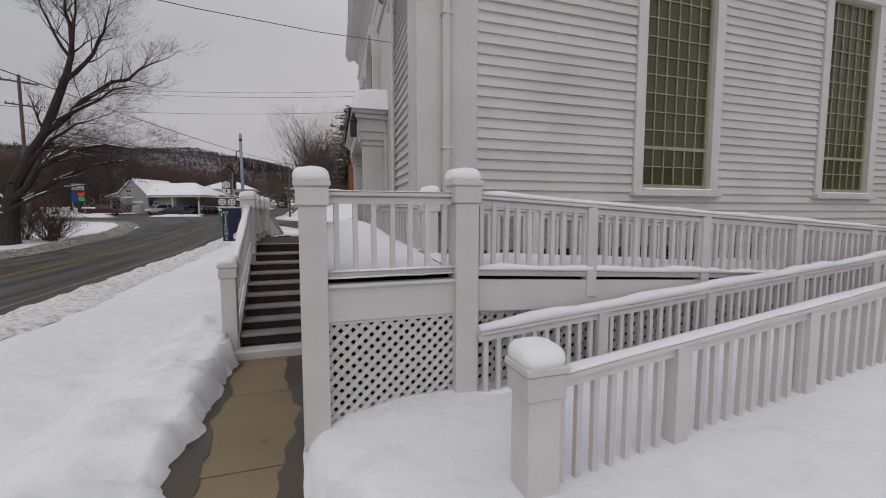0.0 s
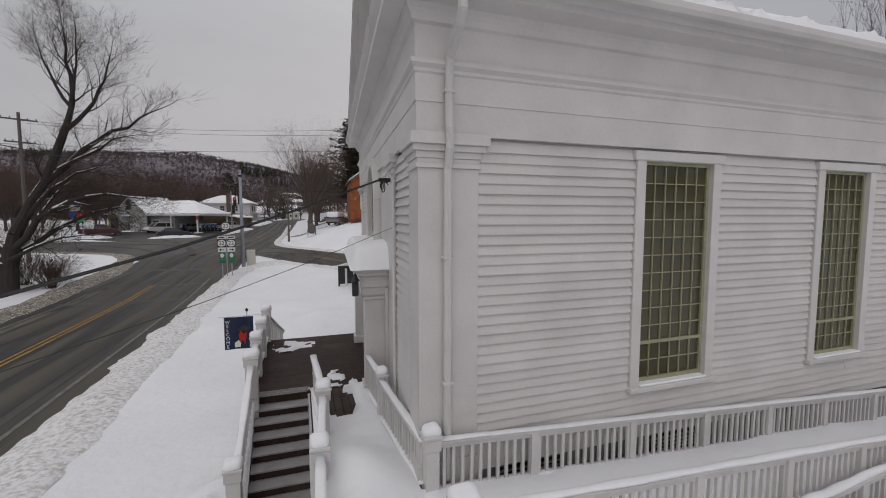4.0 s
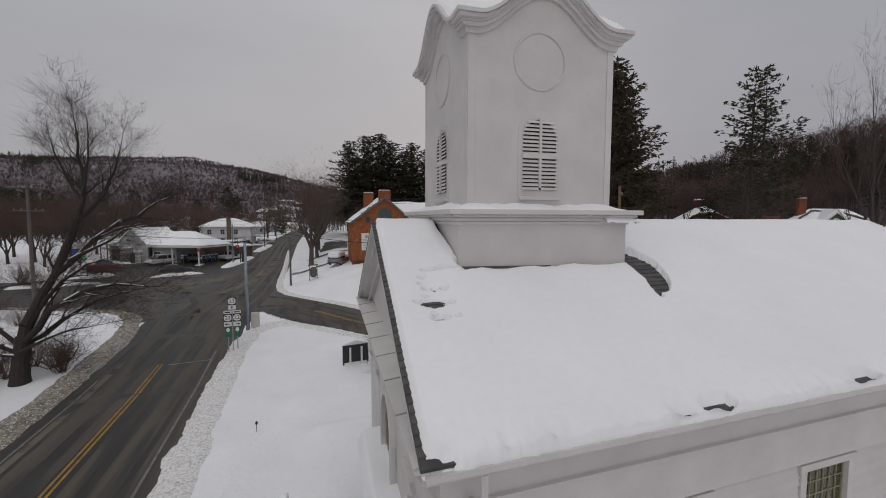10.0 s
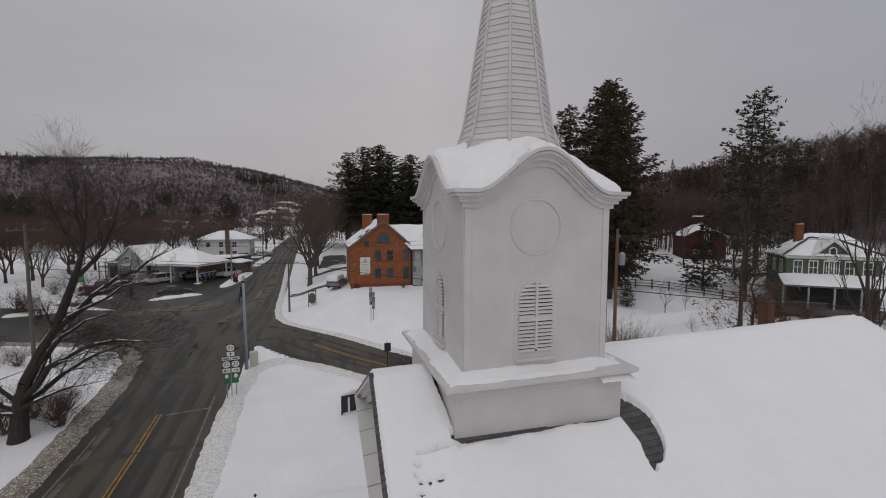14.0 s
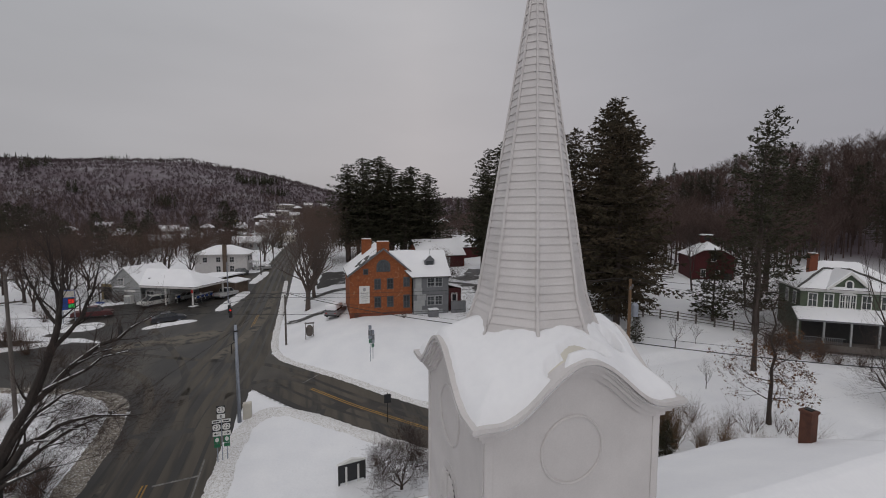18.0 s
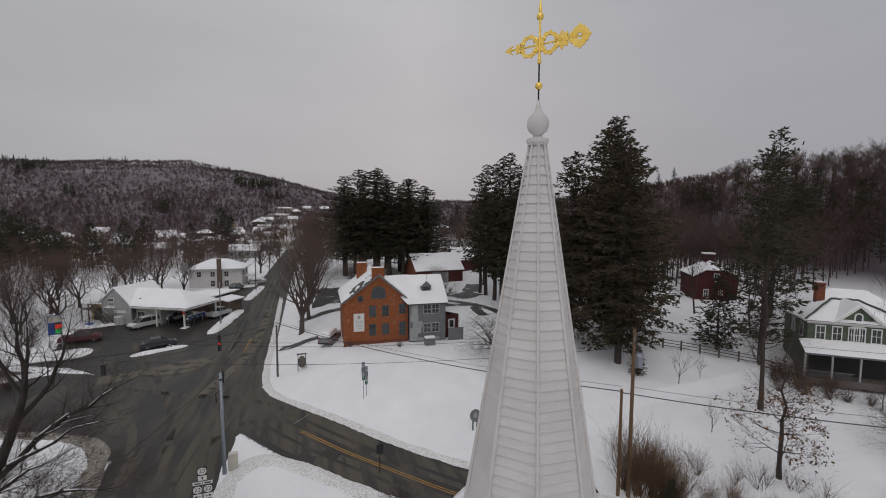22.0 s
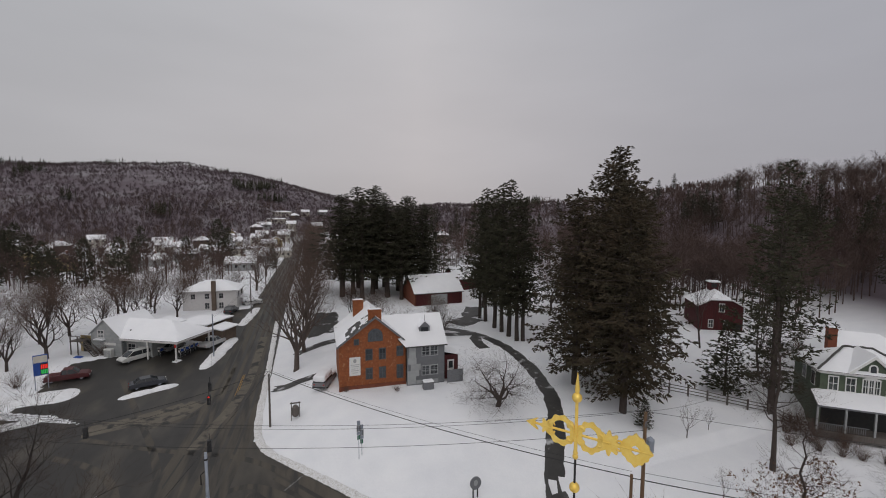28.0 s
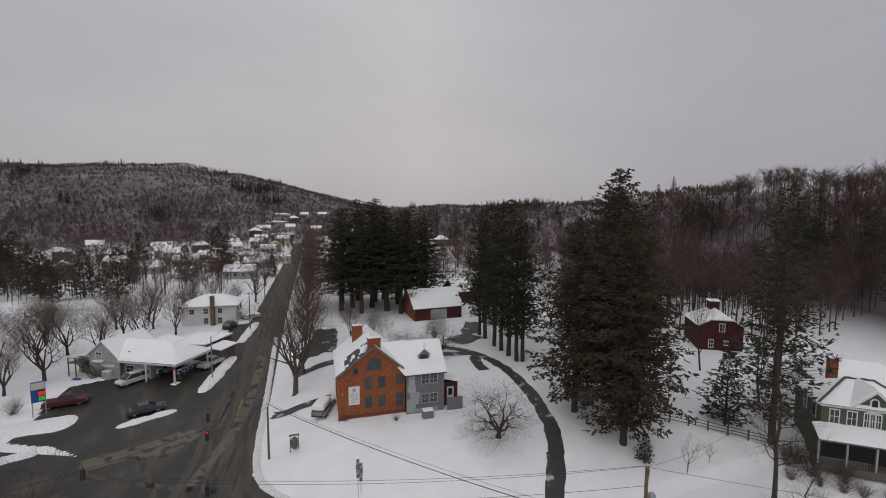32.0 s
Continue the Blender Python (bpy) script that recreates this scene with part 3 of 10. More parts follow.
def bank(name, pts, width, height, material, label, seed=0.0, step=0.28):
    """A ploughed ridge of snow along an edge."""
    g = Geo()
    rows = []
    for p, s in along(pts, step):
        row = []
        for k in range(15):
            u = k / 14
            q = p + s * ((u - 0.5) * width * (1 + 0.3 * fbm(p.x, p.y, 0.4, seed)))
            base = road_level(q.x, q.y)
            lump = math.sin(math.pi * min(1, u * 0.9 + 0.05)) ** 0.7
            z = max(base, snow_level(q.x, q.y)) - 0.07 + lump * height * (0.95 + 0.4 * fbm(q.x, q.y, 0.9, seed)) + 0.05 * lump * fbm(q.x, q.y, 2.6, seed + 2) + 0.03 * lump * fbm(q.x, q.y, 6.5, seed + 5)
            row.append((q.x + 0.08 * fbm(q.x, q.y, 2.5, 4 + seed), q.y + 0.08 * fbm(q.x, q.y, 2.5, 7 + seed), z))
        rows.append(row)
    g.strip(rows)
    ob = part(name, g, material, smooth=True)
    return tagged(ob, label, "snow bank", kind="structure")


def build_banks():
    bank("snow_bank", [(-5.3, -20), (-5.3, 20), (-5.3, 34), (-4.4, 41.4), (-1.5, 43.4), (3.2, 38.9), (9, 32.8), (20, 23)], 1.7, 0.24, DIRTY, "crusted dirty snow ridge ploughed along the road", 1.0)
    bank("snow_bank", [(-14.35, -20), (-14.4, 36), (-14.75, 45.6), (-16.0, 48.9), (-18.2, 51.0), (-22, 52.7), (-28, 54.8), (-40, 59.2)], 1.55, 0.24, SANDY, "sandy grey snow ridge along the road edge", 2.0)
    bank("snow_bank", [(-2.2, 110), (-2.6, 75), (-2.9, 60), (-1.8, 55.5), (1.8, 51.2), (9.6, 42.2), (16.0, 35.7), (28.5, 25.5), (44, 14.5)], 1.0, 0.20, DIRTY, "lumpy dirty snow ridge round the corner lawn", 3.0)


build_roads()
build_banks()

# ---------- the church ----------
CX0, CX1, CY0, CY1 = 1.40, 19.9, 5.15, 15.45
EAVE_Y, EAVE_Z, RIDGE_Y, RIDGE_Z = 4.52, 7.85, 10.3, 10.72
TX, TY = 5.06, 10.4
church = thing("church", (10.0, 10.3, 0.3), "white clapboard church with belfry and spire, snowy roof", "church")
WINDOWS = [(4.67, 6.34), (8.66, 10.27), (12.5, 14.15), (16.4, 18.05)]
WZ0, WZ1 = 2.53, 5.95


def church_walls():
    g = Geo()
    xs = [CX0 + 0.06] + [v for w in WINDOWS for v in (w[0] + 0.16, w[1] - 0.16)] + [CX1]
    for a, b in zip(xs[::2], xs[1::2]):
        g.box((a, CY0 + 0.04, 1.7), (b, CY0 + 0.24, 6.2))
    for a, b in WINDOWS:
        g.box((a + 0.16, CY0 + 0.04, 1.7), (b - 0.16, CY0 + 0.24, WZ0 + 0.02))
        g.box((a + 0.16, CY0 + 0.04, WZ1 - 0.01), (b - 0.16, CY0 + 0.24, 6.2))
    part("wall", g, WHITE, church, "south side wall")
    g = Geo().box((CX0 + 0.06, CY0 + 0.24, 1.7), (CX0 + 0.26, CY1 - 0.05, 7.6))
    part("wall", g, WHITE, church, "front wall")
    part("wall", Geo().box((CX0 + 0.06, CY1 - 0.05, 1.7), (CX1, CY1 + 0.15, 7.6)), WHITE, church, "north side wall")
    part("wall", Geo().prism([(CY0 + 0.24, 1.7), (CY1 - 0.05, 1.7), (CY1 - 0.05, 7.8), (RIDGE_Y, RIDGE_Z - 0.25), (CY0 + 0.24, 7.8)], "x", CX1 - 0.2, CX1), WHITE, church, "back gable wall")
    part("floor", Geo().box((CX0 + 0.3, CY0 + 0.3, 1.6), (CX1 - 0.3, CY1 - 0.1, 1.75)), DECKBR, church)
    g = Geo()
    g.box((CX0 + 0.1, CY0 + 0.1, 0.0), (CX1, CY0 + 0.35, 1.7))
    g.box((CX0 + 0.1, CY1 - 0.25, 0.0), (CX1, CY1, 1.7))
    g.box((CX0 + 0.1, CY0 + 0.35, 0.0), (CX0 + 0.35, CY1 - 0.25, 1.7))
    g.box((CX1 - 0.25, CY0 + 0.35, 0.0), (CX1, CY1 - 0.25, 1.7))
    part("foundation", g, GREYCON, church, "grey concrete foundation")
    for a in (2.5, 5.2, 8.2, 11.5):
        v = thing_part("basement_vent", Geo().box((a, CY0 + 0.07, 1.2), (a + 1.1, CY0 + 0.097, 1.62)), DARK, church)
        for k in range(6):
            part("slat", Geo().box((a + 0.04, CY0 + 0.04, 1.24 + k * 0.065), (a + 1.06, CY0 + 0.066, 1.26 + k * 0.065)), GREYCON, v)


def thing_part(name, geo, material, parent, label=""):
    return part(name, geo, material, parent, label)


def clapboard(x0, x1, z, h=0.2, y=CY0):
    """One lapped board on the south wall, thicker at its foot."""
    jit = random.uniform(-0.004, 0.004)
    g = Geo().prism([(y - 0.024 + jit, z), (y + 0.045, z), (y + 0.045, z + h + 0.015), (y + 0.014 + jit, z + h + 0.015)], "x", x0, x1)
    part("clapboard", g, WHITE, church)


def church_boards():
    z, i = 1.72, 0
    lap = 0.132
    while z < 6.05:
        spans = [(2.18, WINDOWS[0][0]), (WINDOWS[0][1], WINDOWS[1][0]), (WINDOWS[1][1], WINDOWS[2][0]), (WINDOWS[2][1], WINDOWS[3][0]), (WINDOWS[3][1], CX1)]
        if z + lap < WZ0 or z > WZ1 + 0.1:
            spans = [(2.18, 7.6), (7.6, 13.4), (13.4, CX1)] if i % 2 else [(2.18, 9.8), (9.8, CX1)]
        for a, b in spans:
            clapboard(a, b - 0.002, z, min(lap, 6.12 - z))
        z += lap
        i += 1
    for k in range(33):
        z = 1.72 + k * lap
        for a, b in ((5.76, 7.05), (13.55, 14.8)):
            g = Geo().prism([(CX0 - 0.026, z), (CX0 - 0.026, z + 0.004), (CX0 + 0.014, z + lap), (CX0 + 0.06, z + lap), (CX0 + 0.06, z)], "y", a, b)
            part("clapboard", g, WHITE, church)


def church_window(a, b, joined):
    w = part("window", Geo().box((a - 0.05, CY0 - 0.075, WZ1 - 0.01), (b + 0.05, CY0 + 0.1, WZ1 + 0.13), 0.012), WHITE2, church, "tall white many-paned church window")
    for x in (a, b - 0.17):
        part("casing", Geo().box((x, CY0 - 0.05, WZ0), (x + 0.17, CY0 + 0.1, WZ1), 0.008), WHITE2, w)
    part("sill", Geo().box((a - 0.03, CY0 - 0.11, WZ0 - 0.07), (b + 0.03, CY0 + 0.1, WZ0 + 0.01), 0.01), WHITE2, w)
    part("snow_on_sill", Geo().box((a + 0.17, CY0 - 0.10, WZ0 + 0.011), (b - 0.17, CY0 + 0.06, WZ0 + 0.05), 0.018), SNOW, w)
    x0, x1, z0, z1 = a + 0.17, b - 0.17, WZ0 + 0.05, WZ1 - 0.01
    part("sash", Geo().box((x0, CY0 + 0.03, z0), (x0 + 0.05, CY0 + 0.08, z1)).box((x1 - 0.05, CY0 + 0.03, z0), (x1, CY0 + 0.08, z1))
         .box((x0 + 0.05, CY0 + 0.03, z0), (x1 - 0.05, CY0 + 0.08, z0 + 0.06)).box((x0 + 0.05, CY0 + 0.03, z1 - 0.05), (x1 - 0.05, CY0 + 0.08, z1))
         .box((x0 + 0.05, CY0 + 0.028, z0 + 0.585), (x1 - 0.05, CY0 + 0.08, z0 + 0.635)), MUNTIN, w)
    x0, x1, z0, z1 = x0 + 0.05, x1 - 0.05, z0 + 0.06, z1 - 0.05
    nx, nz = 6, 12
    pw, ph = (x1 - x0) / nx, (z1 - z0) / nz
    g = Geo()
    for i in range(1, nx):
        g.box((x0 + i * pw - 0.007, CY0 + 0.035, z0), (x0 + i * pw + 0.007, CY0 + 0.07, z1))
    for k in range(1, nz):
        g.box((x0, CY0 + 0.036, z0 + k * ph - 0.007), (x1, CY0 + 0.069, z0 + k * ph + 0.007))
    part("muntin_grid", g, MUNTIN, w)
    pg = Geo()
    me = mesh_of("pane", Geo().box((-pw / 2 + 0.009, -0.003, -ph / 2 + 0.009), (pw / 2 - 0.009, 0.003, ph / 2 - 0.009)), GLASSG)
    for i in range(nx):
        for k in range(nz):
            c = (x0 + (i + 0.5) * pw, CY0 + 0.06 + random.uniform(-0.002, 0.002), z0 + (k + 0.5) * ph)
            if joined:
                pg.box((c[0] - pw / 2, c[1] - 0.003, c[2] - ph / 2), (c[0] + pw / 2, c[1] + 0.003, c[2] + ph / 2))
            else:
                share("pane", me, c, w, (random.gauss(0, 0.012), 0, random.gauss(0, 0.012)))
    if joined:
        part("panes", pg, GLASSG, w)


def pilaster(axis, a, b, face, label, corner=False):
    """A flat pilaster with base and moulded cap on the south (x) or front (y) face."""
    def slab(g, z0, z1, out, s):
        if axis == "x":
            g.box((a - out if corner else a - s, face - out, z0), (b + s, face + 0.05, z1), 0.005)
        else:
            g.box((face - out, a if corner else a - s, z0), (face + 0.05, b + s, z1), 0.005)
        return g
    p = part("pilaster", slab(Geo(), 1.95, 5.72, 0.02, 0.0), WHITE, church, label)
    part("base", slab(Geo(), 1.5, 1.95, 0.045, 0.02), WHITE, p)
    for z0, z1, out, s in ((5.72, 5.78, 0.05, 0.03), (5.78, 5.84, 0.03, 0.01), (5.84, 5.92, 0.05, 0.03), (5.92, 6.0, 0.09, 0.07), (6.0, 6.14, 0.13, 0.12)):
        part("cap_moulding", slab(Geo(), z0, z1, out, s), WHITE, p)


CORNICE = [(0.0, 6.12), (-0.06, 6.12), (-0.06, 6.5), (-0.075, 6.5), (-0.075, 6.82), (-0.10, 6.84), (-0.10, 6.88), (-0.15, 6.92), (-0.15, 6.97), (-0.08, 6.98), (-0.08, 7.38),
           (-0.13, 7.40), (-0.16, 7.46), (-0.2, 7.5), (-0.22, 7.56), (-0.5, 7.58), (-0.5, 7.68), (-0.56, 7.74), (-0.6, 7.80), (0.0, 7.80)]


def entablature():
    n = len(CORNICE)
    g = Geo()
    g.v += [(CX0 + o * 0.85 + 0.003, CY0 + o, z) for o, z in CORNICE] + [(CX1 + 0.4, CY0 + o, z) for o, z in CORNICE]
    g.f += [(i, n + i, n + (i + 1) % n, (i + 1) % n) for i in range(n)] + [tuple(range(n)), tuple(range(n, 2 * n))[::-1]]
    part("entablature", g, WHITE, church, "plain frieze with moulded cornice along the side")
    g = Geo()
    front = [(o * 0.85, z) for o, z in CORNICE]
    ends = [[(CX0 + o, CY0 + o / 0.85, z) for o, z in front], [(CX0 + o, CY1 - o / 0.85, z) for o, z in front]]
    n = len(front)
    g.v += ends[0] + ends[1]
    g.f += [(i, (i + 1) % n, n + (i + 1) % n, n + i) for i in range(n)] + [tuple(range(n))[::-1], tuple(range(n, 2 * n))]
    part("entablature", g, WHITE, church, "frieze and cornice across the front")
    part("entablature", Geo().prism([(CY1 - o, z) for o, z in CORNICE], "x", CX0 - 0.06, CX1 + 0.4), WHITE, church)
    g = Geo().prism([(CY0 - 0.1, 7.8), (CY1 + 0.1, 7.8), (RIDGE_Y, RIDGE_Z - 0.3)], "x", CX0 + 0.02, CX0 + 0.2)
    part("tympanum", g, WHITE, church, "flat boarded pediment panel")
    for k in range(2):
        g = Geo().prism([(6.9 + 0.3 * k, 7.86 + 0.1 * k), (13.7 - 0.3 * k, 7.86 + 0.1 * k), (RIDGE_Y, 9.72 - 0.12 * k)], "x", CX0 - 0.02 - 0.02 * k, CX0 + 0.03)
        part("pediment_panel", g, WHITE2, church)
    for sgn in (-1, 1):
        def at(u, dz):
            y = RIDGE_Y + sgn * u
            return (y, RIDGE_Z - u * (RIDGE_Z - EAVE_Z) / (RIDGE_Y - EAVE_Y) + dz)
        L = RIDGE_Y - EAVE_Y
        for x0, x1, d0, d1 in ((CX0 - 0.44, CX0 + 0.05, -0.16, -0.03), (CX0 - 0.3, CX0 + 0.05, -0.30, -0.16), (CX0 - 0.12, CX0 + 0.05, -0.52, -0.30)):
            e = L if d1 > -0.1 else RIDGE_Y - CY0 - 0.1
            part("raking_cornice", Geo().prism([at(0, d0), at(0, d1), at(e, d1), at(e, d0)], "x", x0, x1), WHITE, church)
    for k in range(8):
        y0 = CY0 - 0.5 + k * 1.41
        part("ledge_sheet", Geo().prism([(CX0 - 0.51, 7.803), (CX0 - 0.51, 7.83), (CX0 + 0.03, 7.89), (CX0 + 0.03, 7.803)], "y", y0, y0 + 1.395), WHITE2, church, "painted metal sheet on the ledge")
        part("seam", Geo().prism([(CX0 - 0.515, 7.825), (CX0 - 0.515, 7.845), (CX0 + 0.03, 7.905), (CX0 + 0.03, 7.885)], "y", y0 + 1.38, y0 + 1.41), PALEGREY, church)
    g = Geo()
    prof = [(EAVE_Y - 0.12, EAVE_Z - 0.02), (EAVE_Y - 0.12, EAVE_Z - 0.10), (EAVE_Y - 0.08, EAVE_Z - 0.15), (EAVE_Y + 0.0, EAVE_Z - 0.15), (EAVE_Y + 0.03, EAVE_Z - 0.06)]
    part("gutter", g.prism(prof, "x", CX0 - 0.4, CX1 + 0.4), WHITE, church)
    g = Geo()
    g.tube([(1.75, EAVE_Y - 0.04, 7.70), (1.75, EAVE_Y - 0.04, 7.34), (1.75, EAVE_Y + 0.06, 7.22), (1.75, CY0 - 0.17, 7.02), (1.75, CY0 - 0.13, 6.86), (1.75, CY0 - 0.13, 6.3), (1.75, CY0 - 0.17, 6.18), (1.75, CY0 - 0.17, 5.95), (1.75, CY0 - 0.07, 5.7), (1.75, CY0 - 0.07, 1.75)], 0.055, 8)
    part("downspout", g, WHITE2, church, "white metal downspout with brackets")
    for z in (6.6, 4.6, 3.0):
        part("bracket", Geo().box((1.68, CY0 - 0.13 if z < 5.9 else CY0 - 0.19, z), (1.82, CY0 - 0.02, z + 0.03)), WHITE2, church)


def bare(x, y):
    """Where the snow has slid off the south slope, 0 to 1."""
    n = 0.25 * fbm(x, y, 1.8, 5.0)
    # the crescent beside the tower
    e = ((x - 7.05) / 0.8) ** 2 + ((y - 8.05) / (1.08 if y < 8.05 else 0.78)) ** 2
    b = 1 - smooth01(0.88 + 0.5 * n, 1.0 + 0.5 * n, e) if x > 7.0 else 0.0
    b = max(b, 1 - smooth01(0.7, 1.0, ((x - 6.98 - 0.3 * (y - 7.2)) / 0.09) ** 2 + ((y - 7.15) / 0.34) ** 2))
    # melted streaks and holes near the front edge
    f = 0.12 * fbm(x * 3.0, y * 5.0, 1.8, 5.0)
    for px, py, rx, ry in ((1.95, 8.13, 0.26, 0.03), (2.32, 8.16, 0.30, 0.055), (2.10, 7.62, 0.085, 0.05), (1.77, 7.22, 0.25, 0.115), (1.50, 7.24, 0.09, 0.035), (1.80, 6.81, 0.18, 0.06), (1.69, 7.64, 0.05, 0.035), (1.87, 7.61, 0.05, 0.035),
                           (1.66, 7.43, 0.06, 0.03), (2.15, 7.21, 0.05, 0.035), (1.72, 6.93, 0.06, 0.035), (2.14, 6.82, 0.06, 0.03), (1.69, 7.93, 0.07, 0.025), (1.62, 7.75, 0.05, 0.02), (5.66, 4.56, 0.34, 0.085), (4.93, 4.55, 0.16, 0.06), (9.26, 4.56, 0.30, 0.085)):
        e = ((x - px) / rx) ** 2 + ((y - py) / ry) ** 2
        b = max(b, 1 - smooth01(0.8 + 2.0 * f, 1.15 + 2.0 * f, e))
    # the dark line along the foot of the tower and the wedge on its front side
    if 2.6 < x < 7.15:
        b = max(b, 1 - smooth01(0.6, 1.1, abs(y - 8.36 + 0.0454 * (x - 2.8)) / (0.11 - 0.016 * (x - 2.6) + 0.02 * fbm(x, 0, 3.0, 4.0))))
    if 8.3 < y < 10.25:
        b = max(b, 1 - smooth01(0.7, 1.0, abs(x - 2.80 + 0.0454 * (y - 8.3)) / (0.05 + 0.085 * smooth01(8.7, 9.7, y))))
    b = max(b, 1 - smooth01(0.05, 0.13, x - (CX0 - 0.45)))
    b = max(b, 1 - smooth01(0.75, 1.15, (x - CX0 + 0.45) / 0.46 + (y - EAVE_Y) / 0.24 + 0.2 * n))
    return b


def roof_z(y):
    return RIDGE_Z - abs(y - RIDGE_Y) * (RIDGE_Z - EAVE_Z) / (RIDGE_Y - EAVE_Y)


OLDBRICK = mat("sooty_brick", (0.12, 0.05, 0.032), (0.065, 0.03, 0.022), 4.0, 0.9, fine=25)


def church_roof():
    g = Geo()
    X0, X1 = CX0 - 0.45, CX1 + 0.45
    n = 40
    courses = []
    for k in range(n):
        ya, yb = EAVE_Y + (RIDGE_Y - EAVE_Y) * k / n, EAVE_Y + (RIDGE_Y - EAVE_Y) * (k + 1) / n
        courses.append(Geo().prism([(ya, roof_z(ya) - 0.02), (ya, roof_z(ya) + 0.022), (yb + 0.02, roof_z(yb) + 0.004), (yb + 0.02, roof_z(yb) - 0.03)], "x", X0, X1))
    g.prism([(RIDGE_Y, RIDGE_Z + 0.01), (2 * RIDGE_Y - EAVE_Y, EAVE_Z + 0.01), (2 * RIDGE_Y - EAVE_Y, EAVE_Z - 0.04), (RIDGE_Y, RIDGE_Z - 0.04)], "x", X0, X1)
    rf = part("roof", g, SHINGLE, church, "dark shingle roof showing where snow slid off")
    for c in courses:
        part("shingle_course", c, SHINGLE, rf)
    rows = []
    xs = list(np.arange(X0 + 0.02, 1.3, 0.06)) + list(np.arange(1.3, 2.9, 0.03)) + list(np.arange(2.9, 6.8, 0.09)) + list(np.arange(6.8, 8.1, 0.045)) + list(np.arange(8.1, 10.0, 0.09)) + list(np.arange(10.0, 15.0, 0.14)) + list(np.arange(15.0, X1, 0.4)) + [X1 + 0.03]
    ys = [EAVE_Y - 0.07, EAVE_Y - 0.06] + list(np.arange(EAVE_Y + 0.01, 6.6, 0.085)) + list(np.arange(6.65, 8.5, 0.03)) + list(np.arange(8.53, RIDGE_Y - 0.2, 0.085)) + [RIDGE_Y - 0.1, RIDGE_Y, RIDGE_Y + 0.1] + list(np.arange(RIDGE_Y + 0.5, 16.1, 0.5)) + [16.2, 16.22]
    for j, y in enumerate(ys):
        row = []
        for i, x in enumerate(xs):
            t = 0.17 + 0.03 * fbm(x, y, 0.5, 2.0) + 0.012 * fbm(x, y, 2.2, 3.0) - (0.10 if abs(y - RIDGE_Y) < 0.15 else 0) - 0.10 * math.exp(-((x - 1.85) / 0.45) ** 2 - ((y - 7.4) / 0.8) ** 2)
            if j in (0, len(ys) - 1) or i == len(xs) - 1:
                t = -0.05
            m_ = max(abs(x - TX) - 2.12, abs(y - TY) - 2.12)
            t -= 0.15 * (1 - smooth01(0.02, 0.30 + 0.15 * fbm(x, y, 1.5, 6.0), m_))
            t -= 0.26 * bare(x, y) if y < RIDGE_Y else 0.2 * (x < X0 + 0.1)
            t -= (0.05 + 0.09 * fbm(x, y, 3.2, 9.0)) * (1 - smooth01(EAVE_Y, EAVE_Y + 0.32, y)) if j > 0 else 0.0
            t = max(t, -0.06)
            yy = y + (0.05 * fbm(x, 0, 1.2, 8.0) + 0.035 * fbm(x, 0, 5.0, 2.0) if j < 3 else 0)
            row.append((x, yy, roof_z(max(y, EAVE_Y - 0.02)) + t))
        rows.append(row)
    part("roof_snow", Geo().strip(rows), SNOW, church, "smooth snow blanket", smooth=True)
    c = part("chimney", Geo().box((19.1, 12.75, 8.8), (19.52, 13.17, 10.8), 0.02).box((19.06, 12.71, 10.8), (19.56, 13.21, 10.92), 0.02), OLDBRICK, church, "red brick chimney")
    part("flue", Geo().box((19.18, 12.83, 10.92), (19.44, 13.09, 10.96)), DARK, c)


def arch_outline(cx, hw, z0, z1, n=12):
    zc = z1 - hw
    return [(cx - hw, z0), (cx + hw, z0)] + [(cx + hw * math.cos(math.pi * i / n), zc + hw * math.sin(math.pi * i / n)) for i in range(n + 1)]


def rotate_geo(g, k):
    """Turns a shape by quarter turns about the tower's axis."""
    c, s = [(1, 0), (0, 1), (-1, 0), (0, -1)][k % 4]
    g.v = [(TX + (x - TX) * c - (y - TY) * s, TY + (x - TX) * s + (y - TY) * c, z) for x, y, z in g.v]
    return g


SH = 1.83


def bell(u):
    return 0.5 + 0.5 * math.cos(math.pi * min(1.0, abs(u) / 0.78))


